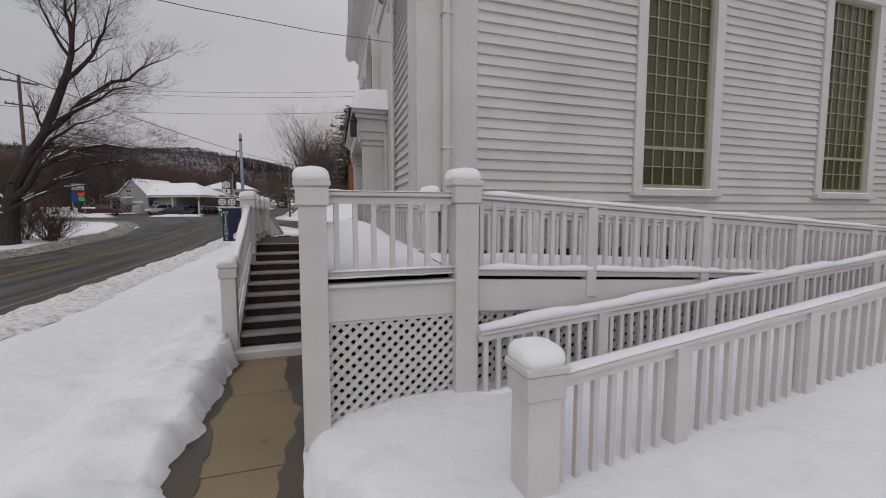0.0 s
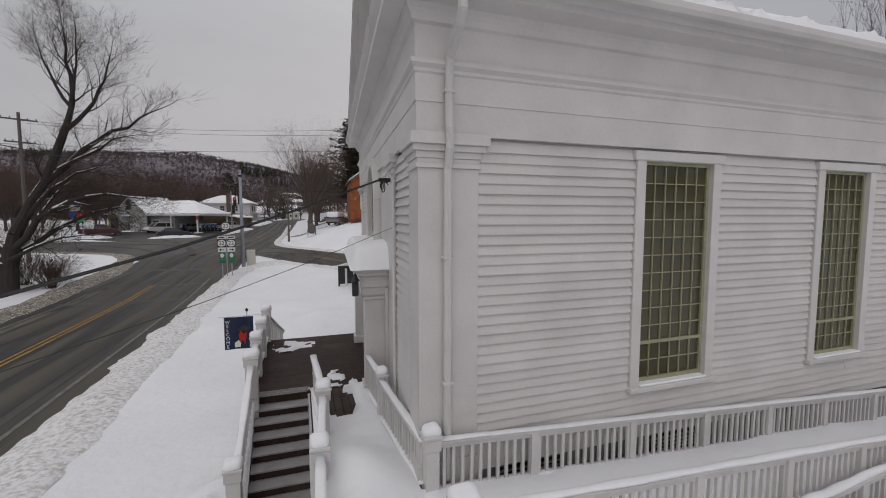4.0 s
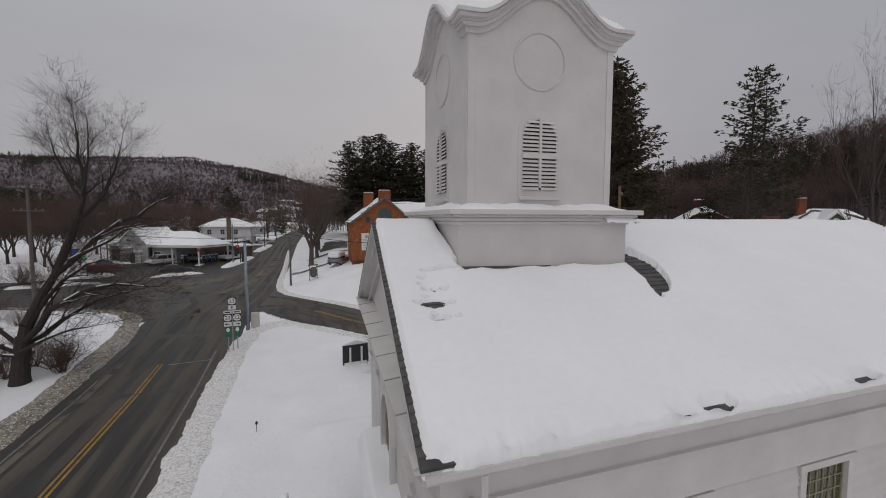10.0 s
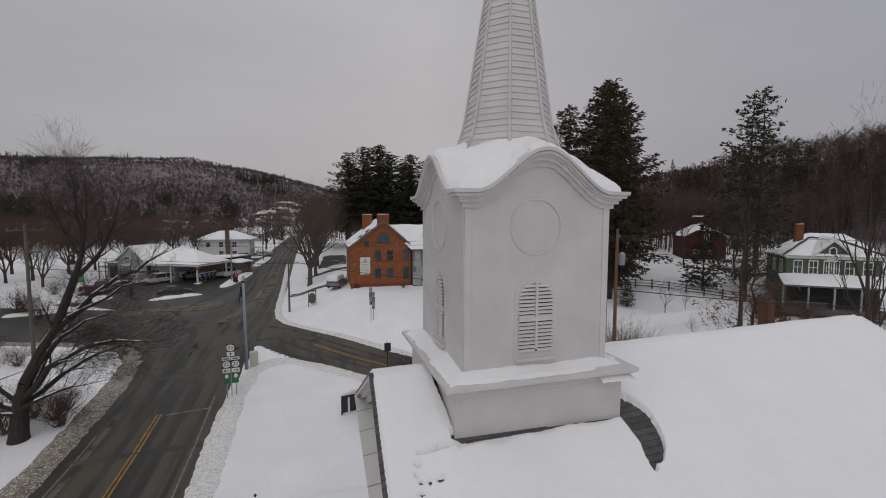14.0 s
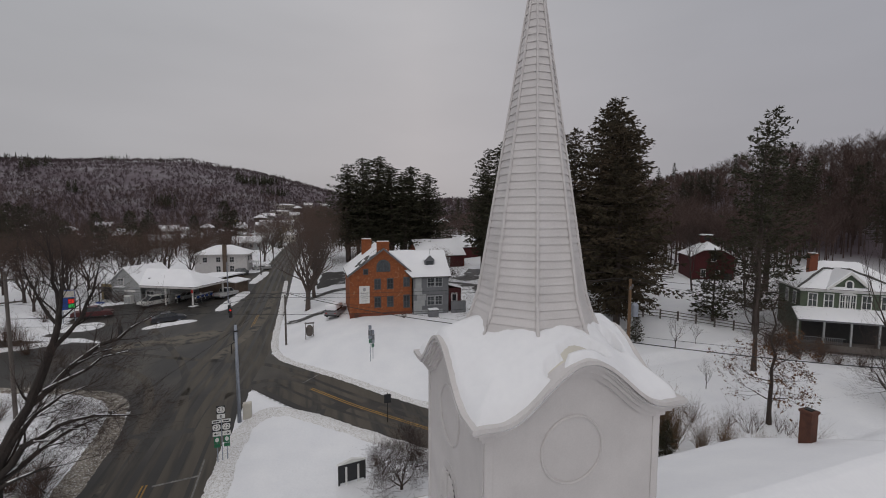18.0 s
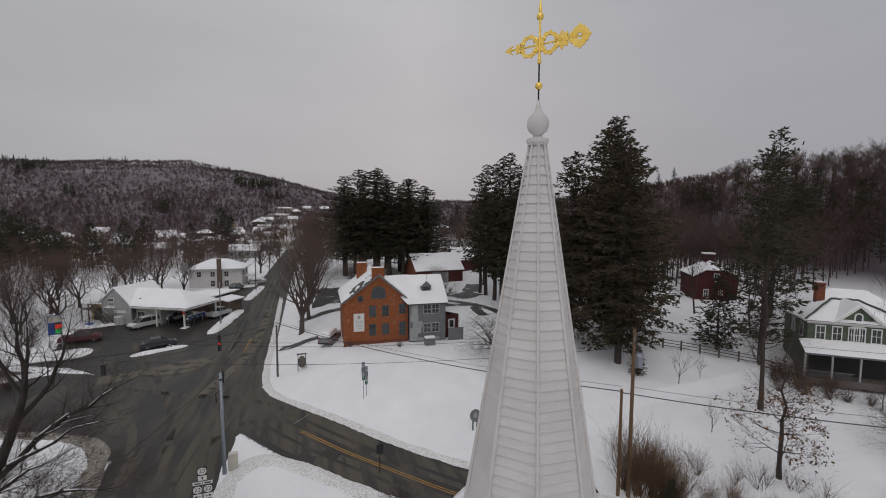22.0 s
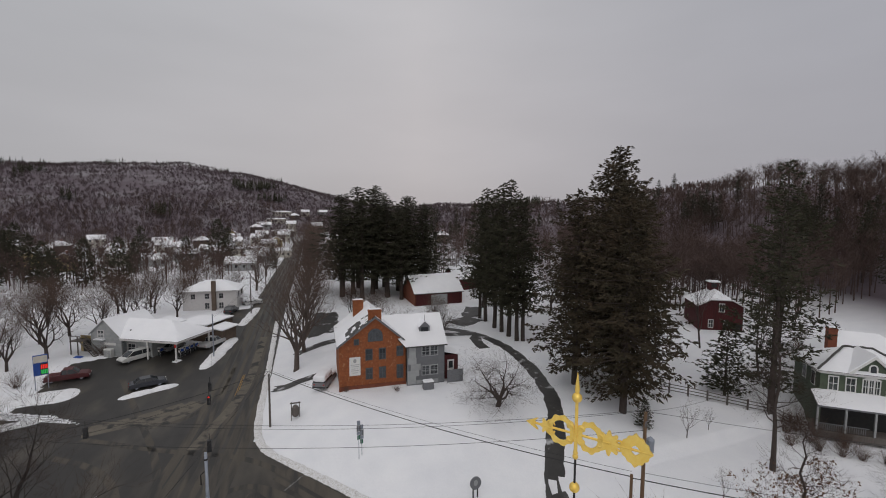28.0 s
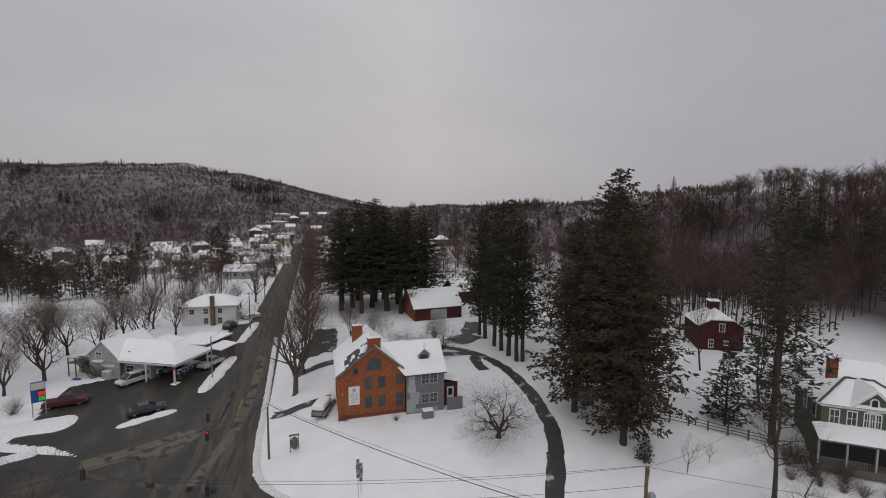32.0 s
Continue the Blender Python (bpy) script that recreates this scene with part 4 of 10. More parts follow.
def tower():
    b = 2.12
    part("tower_base", Geo().box((TX - b, TY - b, 8.6), (TX + b, TY + b, 10.72), 0.012), WHITE, church, "square boarded tower base")
    g = Geo()
    for z0, z1, o in ((10.66, 10.74, 0.04), (10.74, 10.82, 0.10), (10.82, 10.88, 0.18), (10.88, 10.99, 0.27)):
        part("base_moulding", Geo().box((TX - b - o, TY - b - o, z0), (TX + b + o, TY + b + o, z1), 0.012), WHITE, church)
    rows = []
    n = 40
    for j in range(n + 1):
        row = []
        for i in range(n + 1):
            u, v = -1 + 2 * i / n, -1 + 2 * j / n
            x, y = TX + u * 2.37, TY + v * 2.37
            m = max(abs(u), abs(v))
            t = 0.09 + 0.06 * fbm(x, y, 1.1, 4.0) - 0.16 * smooth01(0.93, 1.0, m + 0.03 * fbm(x, y, 3, 1)) + 0.08 * (1 - smooth01(0.76, 0.88, m))
            if u > 0.55 and v < -0.85:
                t -= 0.2
            row.append((x, y, 10.965 + t))
        rows.append(row)
    part("ledge_snow", Geo().strip(rows), SNOW, church, smooth=True)
    part("tower_shaft", Geo().box((TX - SH, TY - SH, 10.9), (TX + SH, TY + SH, 15.1), 0.01), WHITE, church, "square belfry shaft")
    for k in range(4):
        y = TY - SH
        for sx in (-1, 1):
            part("corner_board", rotate_geo(Geo().box((TX + sx * SH - (0.16 if sx > 0 else -0.0), y - 0.025, 10.95), (TX + sx * SH + (0.0 if sx > 0 else 0.16), y + 0.02, 15.0), 0.006), k), WHITE, church)
        lv = part("louver_window", rotate_geo(Geo().prism(arch_outline(TX - 0.08, 0.54, 11.28, 13.24), "y", y - 0.02, y + 0.02), k), WHITE, church, "round-arched louvered opening")
        # near-black panel on the wall paints the shade behind the slats
        part("opening", rotate_geo(Geo().prism(arch_outline(TX - 0.08, 0.42, 11.45, 13.03), "y", y - 0.026, y + 0.01), k), DARK, lv)
        for q in range(18):
            z = 11.455 + q * 0.088
            if 7 < q < 9:
                continue
            hw = 0.44 if z < 12.6 else max(0.1, math.sqrt(max(0.0, 0.44 ** 2 - (z + 0.05 - 12.7) ** 2)))
            for a, c in ((-hw, -0.03), (0.03, hw)):
                g = Geo().prism([(y - 0.070, z), (y - 0.064, z - 0.006), (y - 0.030, z + 0.050), (y - 0.036, z + 0.056)], "x", TX - 0.08 + a, TX - 0.08 + c)
                part("slat", rotate_geo(g, k), WHITE, lv)
        part("mullion", rotate_geo(Geo().box((TX - 0.11, y - 0.08, 11.5), (TX - 0.05, y - 0.02, 13.06), 0.004), k), WHITE, lv)
        part("mid_rail", rotate_geo(Geo().box((TX - 0.53, y - 0.082, 12.16), (TX + 0.37, y - 0.021, 12.26), 0.004), k), WHITE, lv)
        part("sill", rotate_geo(Geo().box((TX - 0.6, y - 0.085, 11.22), (TX + 0.44, y - 0.005, 11.30), 0.008), k), WHITE, lv)
        ring = Geo()
        rr = []
        for i in range(41):
            a = 2 * math.pi * i / 40
            rr.append((TX - 0.1 + 0.63 * math.cos(a), y - 0.01, 14.32 + 0.63 * math.sin(a)))
        ring.tube(rr, 0.03, 6, False)
        part("round_moulding", rotate_geo(ring, k), WHITE, church)
        # gable wall under the swept cornice and the cornice itself
        us = [i / 24 - 1 for i in range(49)]
        poly = [(TX - SH, 10.95)] + [(TX + SH, 10.95)] + [(TX + SH * u, 15.0 + 0.95 * bell(u)) for u in us[::-1]]
        part("swept_gable", rotate_geo(Geo().prism(poly, "y", y - 0.004, y + 0.2), k), WHITE, church)
        for o, d0, d1 in ((0.07, -0.24, -0.13), (0.15, -0.13, -0.05), (0.20, -0.05, 0.0), (0.28, 0.0, 0.07), (0.33, 0.07, 0.15)):
            o += 0.003 * (k % 2)
            d0, d1 = d0 + 0.004 * (k % 2), d1 + 0.004 * (k % 2)
            w = SH + o
            rings = []
            for u in us:
                zz = 14.98 + 0.95 * bell(u * w / (SH + 0.36))
                x = TX + w * u
                rings.append([(x, y - o, zz + d0), (x, y - o, zz + d1), (x, y + 0.15, zz + d1), (x, y + 0.15, zz + d0)])
            part("swept_cornice", rotate_geo(Geo().loft(rings), k), WHITE, church)
    W = SH + 0.325
    rows, under = [], []
    n = 80
    for j in range(n + 1):
        row, low = [], []
        for i in range(n + 1):
            u, v = -1 + 2 * i / n, -1 + 2 * j / n
            m = max(abs(u), abs(v))
            z = 15.10 + 0.95 * max(bell(u * 1.02), bell(v * 1.02)) * (0.72 + 0.28 * m)
            z += 0.75 * (1 - m) ** 1.0
            t = 0.09 + 0.06 * fbm(u * 2.2, v * 2.2, 1.2, 6.0) + 0.05 * smooth01(0.3, 0.75, m) + 0.24 * smooth01(0.1, 0.5, min(abs(u), abs(v))) * (1 - smooth01(0.7, 0.95, m)) + 0.14 * (1 - smooth01(0.4, 0.7, m))
            t -= 0.30 * smooth01(0.90 + 0.05 * fbm(u * 3, v * 3, 1.0, 2.0), 1.0, m)
            for pu, pv, ru, rv in ((0.06, -0.80, 0.22, 0.085), (-0.24, -0.88, 0.08, 0.05), (0.60, -0.46, 0.085, 0.12)):
                e = ((u - pu) / ru) ** 2 + ((v - pv) / rv) ** 2 + 0.5 * fbm(u * 6, v * 6, 1.0, 3.0)
                t -= 0.42 * (1 - smooth01(0.6, 1.5, e))
            row.append((TX + u * W, TY + v * W, z + max(t, -0.06)))
            low.append((TX + u * W * 0.985, TY + v * W * 0.985, z - 0.02))
        rows.append(row)
        under.append(low)
    part("belfry_roof", Geo().strip(under), OFFWHITE, church, "cream painted roof showing through the snow", smooth=True)
    part("belfry_snow", Geo().strip(rows), SNOW, church, "thick rounded snow over the belfry roof", smooth=True)
    part("belfry_deck", Geo().prism([(TX - SH + 0.1, TY - SH + 0.1), (TX + SH - 0.1, TY - SH + 0.1), (TX + SH - 0.1, TY + SH - 0.1), (TX - SH + 0.1, TY + SH - 0.1)], "z", 14.95, 15.08), WHITE, church)


def spire_r(z):
    r = 1.25 + (z - 16.3) * (0.135 - 1.25) / (23.30 - 16.3)
    if z < 17.1:
        r += 0.24 * ((17.1 - z) / 1.1) ** 2
    return r


def spire():
    s = part("spire", Geo().lathe(TX, TY, [(spire_r(z) - 0.035, z) for z in (15.9, 16.3, 16.7, 17.1, 19.0, 21.0, 23.30)], 8, radians(22.5)), WHITE, church, "tall octagonal boarded spire")

    def corner(k, z, o=0.0):
        a = radians(22.5 + 45 * k)
        return Vector((TX + (spire_r(z) + o) * math.cos(a), TY + (spire_r(z) + o) * math.sin(a), z))
    joined = Geo()
    zs = [15.95]
    while zs[-1] < 23.16:
        zs.append(zs[-1] + 0.158)
    for k in range(8):
        near = k in (3, 4, 5, 6)
        for z0, z1 in zip(zs, zs[1:]):
            z1 = min(z1, 23.29)
            a, b, c, d = corner(k, z0), corner(k + 1, z0), corner(k + 1, z1, -0.022), corner(k, z1, -0.022)
            inn = Vector((TX, TY, 0)) - (a + b) / 2
            inn.z = 0
            inn.normalize()
            j = inn * random.uniform(-0.002, 0.003)
            vs = [a + j, b + j, c + j, d + j, a + inn * 0.05, b + inn * 0.05, c + inn * 0.03, d + inn * 0.03]
            fs = [(0, 1, 2, 3), (1, 0, 4, 5), (3, 2, 6, 7), (0, 3, 7, 4), (2, 1, 5, 6), (5, 4, 7, 6)]
            if near:
                part("board", Geo().add(vs, fs), WHITE, s)
            else:
                joined.add(vs, fs)
    part("boards", joined, WHITE, s)
    for k in range(8):
        g = Geo().tube([corner(k, z, 0.0) for z in (15.9, 16.2, 16.5, 16.9, 17.3, 19, 21, 23.29)], [0.045, 0.045, 0.042, 0.04, 0.04, 0.034, 0.028, 0.022], 6)
        part("rib", g, WHITE, s)
    part("collar", Geo().lathe(TX, TY, [(0.14, 23.24), (0.17, 23.27), (0.185, 23.30), (0.185, 23.35), (0.12, 23.37), (0.08, 23.39)], 16), WHITE, s, smooth=False)
    part("onion_finial", Geo().lathe(TX, TY, [(0.075, 23.38), (0.08, 23.43), (0.15, 23.48), (0.18, 23.55), (0.188, 23.62), (0.17, 23.69), (0.115, 23.76), (0.065, 23.82), (0.036, 23.91), (0.02, 24.0)], 20), WHITE, s, "white onion-shaped finial", smooth=True)


def vane():
    vx, vy = TX, TY
    v = thing("weather_vane", (vx, vy, 24.00), "gilded scrollwork arrow weather vane on a black rod above the spire", "weather vane")
    part("rod", Geo().tube([(vx, vy, 23.90), (vx, vy, 25.38)], 0.014, 8), IRON, v, "black rod")

    def ball(z, r):
        part("ball", Geo().lathe(vx, vy, [(0.004, z - r)] + [(r * math.sin(math.pi * i / 10), z - r * math.cos(math.pi * i / 10)) for i in range(1, 10)] + [(0.004, z + r)], 16), GOLD, v, "gilded ball", smooth=True)
    ball(24.23, 0.062)
    ball(24.62, 0.035)
    ball(25.35, 0.06)
    part("spike", Geo().lathe(vx, vy, [(0.02, 25.39), (0.03, 25.45), (0.004, 25.66)], 8), GOLD, v)
    part("sleeve", Geo().lathe(vx, vy, [(0.02, 24.64), (0.03, 24.66), (0.022, 24.70), (0.018, 25.34), (0.026, 25.37)], 10), GOLD, v)
    d = Vector((0.622, -0.788, 0)).normalized()
    nrm = Vector((-d.y, d.x, 0))
    zc = 24.90

    def P(s, h):
        return Vector((vx, vy, zc + h * 0.92)) + d * s * 0.88

    def plate(poly, name, label=""):
        n = len(poly)
        t = nrm * 0.012
        vs = [P(*q) - t for q in poly] + [P(*q) + t for q in poly]
        fs = [tuple(range(n)), tuple(reversed(range(n, 2 * n)))] + [((i + 1) % n, i, i + n, (i + 1) % n + n) for i in range(n)]
        part(name, Geo().add(vs, fs), GOLD, v, label)

    def curl(cs, ch, r0, r1, a0, a1, th=0.02):
        pts = [P(cs + (r0 + (r1 - r0) * i / 24) * math.cos(a0 + (a1 - a0) * i / 24), ch + (r0 + (r1 - r0) * i / 24) * math.sin(a0 + (a1 - a0) * i / 24)) for i in range(25)]
        part("scroll", Geo().tube(pts, [th * (0.6 + 0.6 * math.sin(math.pi * i / 24)) for i in range(25)], 6), GOLD, v, smooth=True)
    part("shaft", Geo().tube([P(-0.62, 0), P(0.95, 0)], 0.016, 6), GOLD, v)
    for sg in (-1, 1):
        plate([(-0.71, 0), (-0.56, 0.075 * sg), (-0.53, 0.08 * sg), (-0.585, 0.022 * sg), (-0.56, 0.0)], "arrow_barb")

    def leafwork(name, cs, rs, rh, hole_s, hole_h, lobes, deep, square=0.0, turn=0.0, label=""):
        """A pierced flat ornament with a lobed rim."""
        n, t = 64, nrm * 0.012
        rim, inner = [], []
        for i in range(n):
            a = 2 * math.pi * i / n
            c, q = math.cos(a), math.sin(a)
            k = 1 / (abs(c) + abs(q)) * square + (1 - square)
            w = 1 + deep * math.cos(lobes * a + turn)
            rim.append((cs + rs * c * k * w, rh * q * k * w))
            inner.append((cs + hole_s * c * k, hole_h * q * k))
        vs = [P(*q) + o for o in (-t, t) for r in (rim, inner) for q in r]
        fs = []
        for i in range(n):
            j = (i + 1) % n
            fs += [(i, j, n + j, n + i), (2 * n + j, 2 * n + i, 3 * n + i, 3 * n + j), (j, i, 2 * n + i, 2 * n + j), (n + i, n + j, 3 * n + j, 3 * n + i)]
        part(name, Geo().add(vs, fs), GOLD, v, label)
    leafwork("ring_scroll", -0.20, 0.195, 0.20, 0.125, 0.135, 9, 0.06)
    leafwork("ring_scroll", 0.185, 0.165, 0.205, 0.105, 0.135, 9, 0.06)
    leafwork("leafwork_boss", 0.425, 0.125, 0.135, 0.018, 0.02, 8, 0.24)
    leafwork("leafwork_boss", -0.42, 0.07, 0.085, 0.012, 0.014, 6, 0.26)
    leafwork("arrow_tail", 0.745, 0.20, 0.205, 0.06, 0.065, 12, 0.045, 0.55, 0.0, "pierced scalloped diamond tail")
    for sg in (1, -1):
        curl(-0.085, 0.075 * sg, 0.06, 0.012, sg * -1.2, sg * 4.4, 0.02)
        curl(0.075, 0.075 * sg, 0.06, 0.012, sg * 4.3, sg * -1.3, 0.02)
        curl(0.31, 0.05 * sg, 0.05, 0.015, sg * -1.6, sg * 3.6, 0.016)
        curl(-0.34, 0.04 * sg, 0.045, 0.015, 0.0, sg * 4.0, 0.016)
        curl(0.56, 0.03 * sg, 0.04, 0.012, sg * 3.0, sg * -1.6, 0.014)


def facade():
    for a, b in ((CY0 + 0.051, 5.76), (7.05, 7.7), (12.9, 13.55), (14.85, CY1 + 0.02)):
        pilaster("y", a, b, CX0, "front pilaster with moulded cap", a < 5.5)
    pilaster("x", CX0, 2.18, CY0, "corner pilaster with moulded cap", True)
    # tall arched window over the entrance and flush boards
    part("facade_panel", Geo().box((CX0 + 0.0, 7.7, 1.7), (CX0 + 0.07, 12.9, 6.13)), WHITE, church)
    w = part("front_window", Geo().prism(arch_outline(10.3, 1.0, 4.6, 6.5), "x", CX0 - 0.03, CX0 + 0.04), WHITE2, church, "arched front window casing")
    part("glass", Geo().prism(arch_outline(10.3, 0.8, 4.75, 6.35), "x", CX0 - 0.036, CX0 + 0.0), GLASSG, w)
    for a, b in ((9.3, 9.5), (11.1, 11.3)):
        part("jamb", Geo().box((CX0 - 0.16, a, 4.6), (CX0 - 0.031, b, 5.5), 0.01), WHITE2, w)
    arc = [(10.3 + 0.9 * math.cos(math.pi * i / 16), 5.5 + 0.9 * math.sin(math.pi * i / 16)) for i in range(17)]
    hoop = [[(CX0 + x, 10.3 + (y - 10.3) * f, 5.5 + (z - 5.5) * f) for x, f in ((-0.031, 1.11), (-0.16, 1.11), (-0.16, 0.89), (-0.031, 0.89))] for y, z in arc]
    part("arch_hood", Geo().loft(hoop), WHITE2, w)
    for k in range(-2, 3):
        part("muntin", Geo().box((CX0 - 0.05, 10.3 + k * 0.26 - 0.015, 4.75), (CX0 - 0.03, 10.3 + k * 0.26 + 0.015, 6.2)), MUNTIN, w)
    # the door hood with two square columns
    h = part("door_hood", Geo().box((0.86, 8.25, 3.75), (CX0 - 0.001, 12.35, 3.98), 0.01).box((0.79, 8.17, 3.98), (CX0 - 0.001, 12.43, 4.06), 0.012).box((0.73, 8.09, 4.06), (CX0 - 0.001, 12.51, 4.16), 0.015), WHITE, church, "flat door hood with moulded edge")
    rows = []
    for j in range(25):
        y = 8.02 + 4.56 * j / 24
        row = []
        for i in range(13):
            x = 0.67 + (CX0 - 0.67) * i / 12
            e = smooth01(0, 0.22, i / 12) * smooth01(0, 0.06, j / 24) * smooth01(0, 0.06, 1 - j / 24)
            row.append((x, y, 4.12 + e * (0.40 + 0.10 * (i / 12) + 0.05 * fbm(x, y, 1.5, 3.0))))
        rows.append(row)
    part("hood_snow", Geo().strip(rows), SNOW, h, "rounded pile of snow", smooth=True)
    for y in (8.35, 11.9):
        c = part("column", Geo().box((0.94, y, 1.62), (1.40, y + 0.34, 3.5), 0.012).box((0.90, y - 0.04, 1.6), (1.40, y + 0.38, 1.8), 0.01).box((0.91, y - 0.03, 3.5), (1.40, y + 0.37, 3.56), 0.006)
                 .box((0.88, y - 0.06, 3.60), (1.40, y + 0.40, 3.75), 0.01).box((0.93, y - 0.01, 3.56), (1.40, y + 0.35, 3.6)), WHITE, church, "square portico column")
    part("door", Geo().box((CX0 - 0.05, 9.4, 1.62), (CX0 - 0.001, 11.2, 3.7), 0.01), WHITE2, church, "white double entrance door")
    for y in (9.75, 10.55):
        part("door_panel", Geo().box((CX0 - 0.065, y, 1.9), (CX0 - 0.051, y + 0.45, 3.4), 0.004), WHITE, church)
    part("lattice_side", Geo().box((CX0 - 0.06, 8.2, 1.6), (CX0 - 0.002, 8.3, 3.74), 0.004), WHITE, church)
    # electric meter and service conduit by the second pilaster
    part("conduit", Geo().tube([(CX0 - 0.06, 7.0, 1.9), (CX0 - 0.06, 7.0, 5.75), (CX0 - 0.16, 7.02, 5.84), (CX0 - 0.22, 7.03, 5.76)], 0.028, 8), WHITE2, church)
    ln = part("door_lantern", Geo().box((0.70, 8.12, 3.62), (0.82, 8.24, 3.9), 0.015), SIGNK, church, "black lantern under the hood")
    part("lantern_cap", Geo().lathe(0.76, 8.18, [(0.09, 3.9), (0.05, 3.96), (0.01, 4.06)], 8), SIGNK, ln)


SKEW[0] = 0.072
church_walls()
church_boards()
for i_, (a_, b_) in enumerate(WINDOWS):
    church_window(a_, b_, i_ > 1)
entablature()
church_roof()
facade()
SKEW[0] = 0.0
TURNED[:] = [radians(-2.6), TX, TY]
tower()
spire()
TURNED[0] = 0.0
vane()

# ---------- porch, stairs, ramps and railings ----------
def snow_cap(x, y, z, w, h, parent):
    """A squarish pat of snow that covers a post's cap."""
    rings = []
    dx, dy = random.uniform(-0.01, 0.01), random.uniform(-0.01, 0.01)
    for k, f in ((0.64, 0.0), (0.665, 0.3), (0.64, 0.6), (0.55, 0.83), (0.38, 0.96), (0.12, 1.0)):
        ring = []
        for i in range(20):
            a = 2 * math.pi * i / 20
            c, sn = math.cos(a), math.sin(a)
            q = 1.0 / (abs(c) ** 5 + abs(sn) ** 5) ** 0.2
            m = 1.0 + 0.035 * math.sin(3 * a + x * 9 + y * 7)
            ring.append((x + dx * f + w * k * q * c * m, y + dy * f + w * k * q * sn * m, z + h * f * (1 + 0.07 * math.sin(a + x * 5))))
        rings.append(ring)
    part("snow_cap", Geo().loft(rings), SNOW, parent, "rounded cap of snow", smooth=True)


def newel_post(x, y, z0, z1, w, label="", parent=None, snow=0.12):
    """A boxed white post with a collar, cap and its pat of snow."""
    p = thing("newel_post", (x, y, z0), label or "square white boxed railing post with a snow cap", "post", group="railing posts") if parent is None else part("post", Geo().box((x - w / 2, y - w / 2, z0), (x + w / 2, y + w / 2, z1 - 0.1), 0.008), WHITE2, parent)
    if parent is None:
        part("shaft", Geo().box((x - w / 2, y - w / 2, z0), (x + w / 2, y + w / 2, z1 - 0.2), 0.008), WHITE2, p)
        part("collar", Geo().box((x - w / 2 - 0.02, y - w / 2 - 0.02, z1 - 0.2), (x + w / 2 + 0.02, y + w / 2 + 0.02, z1 - 0.05), 0.008), WHITE2, p)
    part("cap", Geo().box((x - w / 2 - 0.035, y - w / 2 - 0.035, z1 - 0.05), (x + w / 2 + 0.035, y + w / 2 + 0.035, z1), 0.01), WHITE2, p)
    if snow:
        snow_cap(x, y, z1 - 0.005, w, snow, p)
    return p


BAL = mesh_of("baluster", Geo().box((-0.021, -0.021, 0), (0.021, 0.021, 1.0), 0.003), WHITE2)


def railing(p0, p1, top0, top1, bot0, bot1, label, posts=(), pitch=0.125, snow=0.05, top_snow=None, group="railings"):
    """A run of handrail, bottom rail and square balusters; posts are shares of its length."""
    a, b = Vector((*p0, 0)), Vector((*p1, 0))
    L = (b - a).length
    d = (b - a) / L
    s = Vector((-d.y, d.x, 0))
    r = thing("railing", (p0[0], p0[1], bot0), label, "railing", group=group)

    def beam(h0, h1, w, za, zb, name, material, lump=0.0):
        rings = []
        n = max(2, int(L / 0.25)) if lump else 2
        for i in range(n):
            t = i / (n - 1)
            c = a.lerp(b, t)
            z = za + (zb - za) * t
            k = 1.0 + lump * fbm(c.x * 3, c.y * 3, 1.0, z)
            ww = w * (0.5 if not lump else 0.5 * (0.9 + 0.25 * fbm(c.x * 2, c.y * 2, 1.0, 7.7)))
            if lump and (i == 0 or i == n - 1):
                k *= 0.8
            q = [c - s * ww, c + s * ww]
            rings.append([(q[0].x, q[0].y, z + h0), (q[1].x, q[1].y, z + h0), (q[1].x, q[1].y, z + h0 + (h1 - h0) * k * 0.75), ((q[0] * 0.3 + q[1] * 0.7).x, (q[0] * 0.3 + q[1] * 0.7).y, z + h0 + (h1 - h0) * k),
                          ((q[0] * 0.7 + q[1] * 0.3).x, (q[0] * 0.7 + q[1] * 0.3).y, z + h0 + (h1 - h0) * k), (q[0].x, q[0].y, z + h0 + (h1 - h0) * k * 0.75)])
        g = Geo().loft(rings)
        return part(name, g, material, r, smooth=bool(lump))
    beam(-0.035, 0.0, 0.11, top0, top1, "handrail", WHITE2)
    beam(-0.10, -0.035, 0.05, top0, top1, "sub_rail", WHITE2)
    beam(0.0, 0.06, 0.05, bot0, bot1, "bottom_rail", WHITE2)
    top_snow = snow if top_snow is None else top_snow
    if top_snow:
        beam(0.0, top_snow, 0.12, top0, top1, "rail_snow", SNOW, 0.6)
    if snow:
        beam(0.06, 0.06 + snow * 1.2, 0.15, bot0, bot1, "rail_snow", SNOW, 0.6)
    n = int(L / pitch)
    for i in range(n):
        t = (i + 0.5) / n
        c = a.lerp(b, t)
        zb, zt = bot0 + (bot1 - bot0) * t + 0.05, top0 + (top1 - top0) * t - 0.06
        ob = share("baluster", BAL, (c.x, c.y, zb), r, (random.gauss(0, 0.006), random.gauss(0, 0.006), math.atan2(d.y, d.x)))
        ob.scale = (1, 1, zt - zb)
    for t in posts:
        c = a.lerp(b, t)
        zb, zt = bot0 + (bot1 - bot0) * t - 0.12, top0 + (top1 - top0) * t - 0.036
        part("rail_post", Geo().box((c.x - 0.055, c.y - 0.055, zb - 0.08), (c.x + 0.055, c.y + 0.055, zt), 0.005), WHITE2, r)
    return r


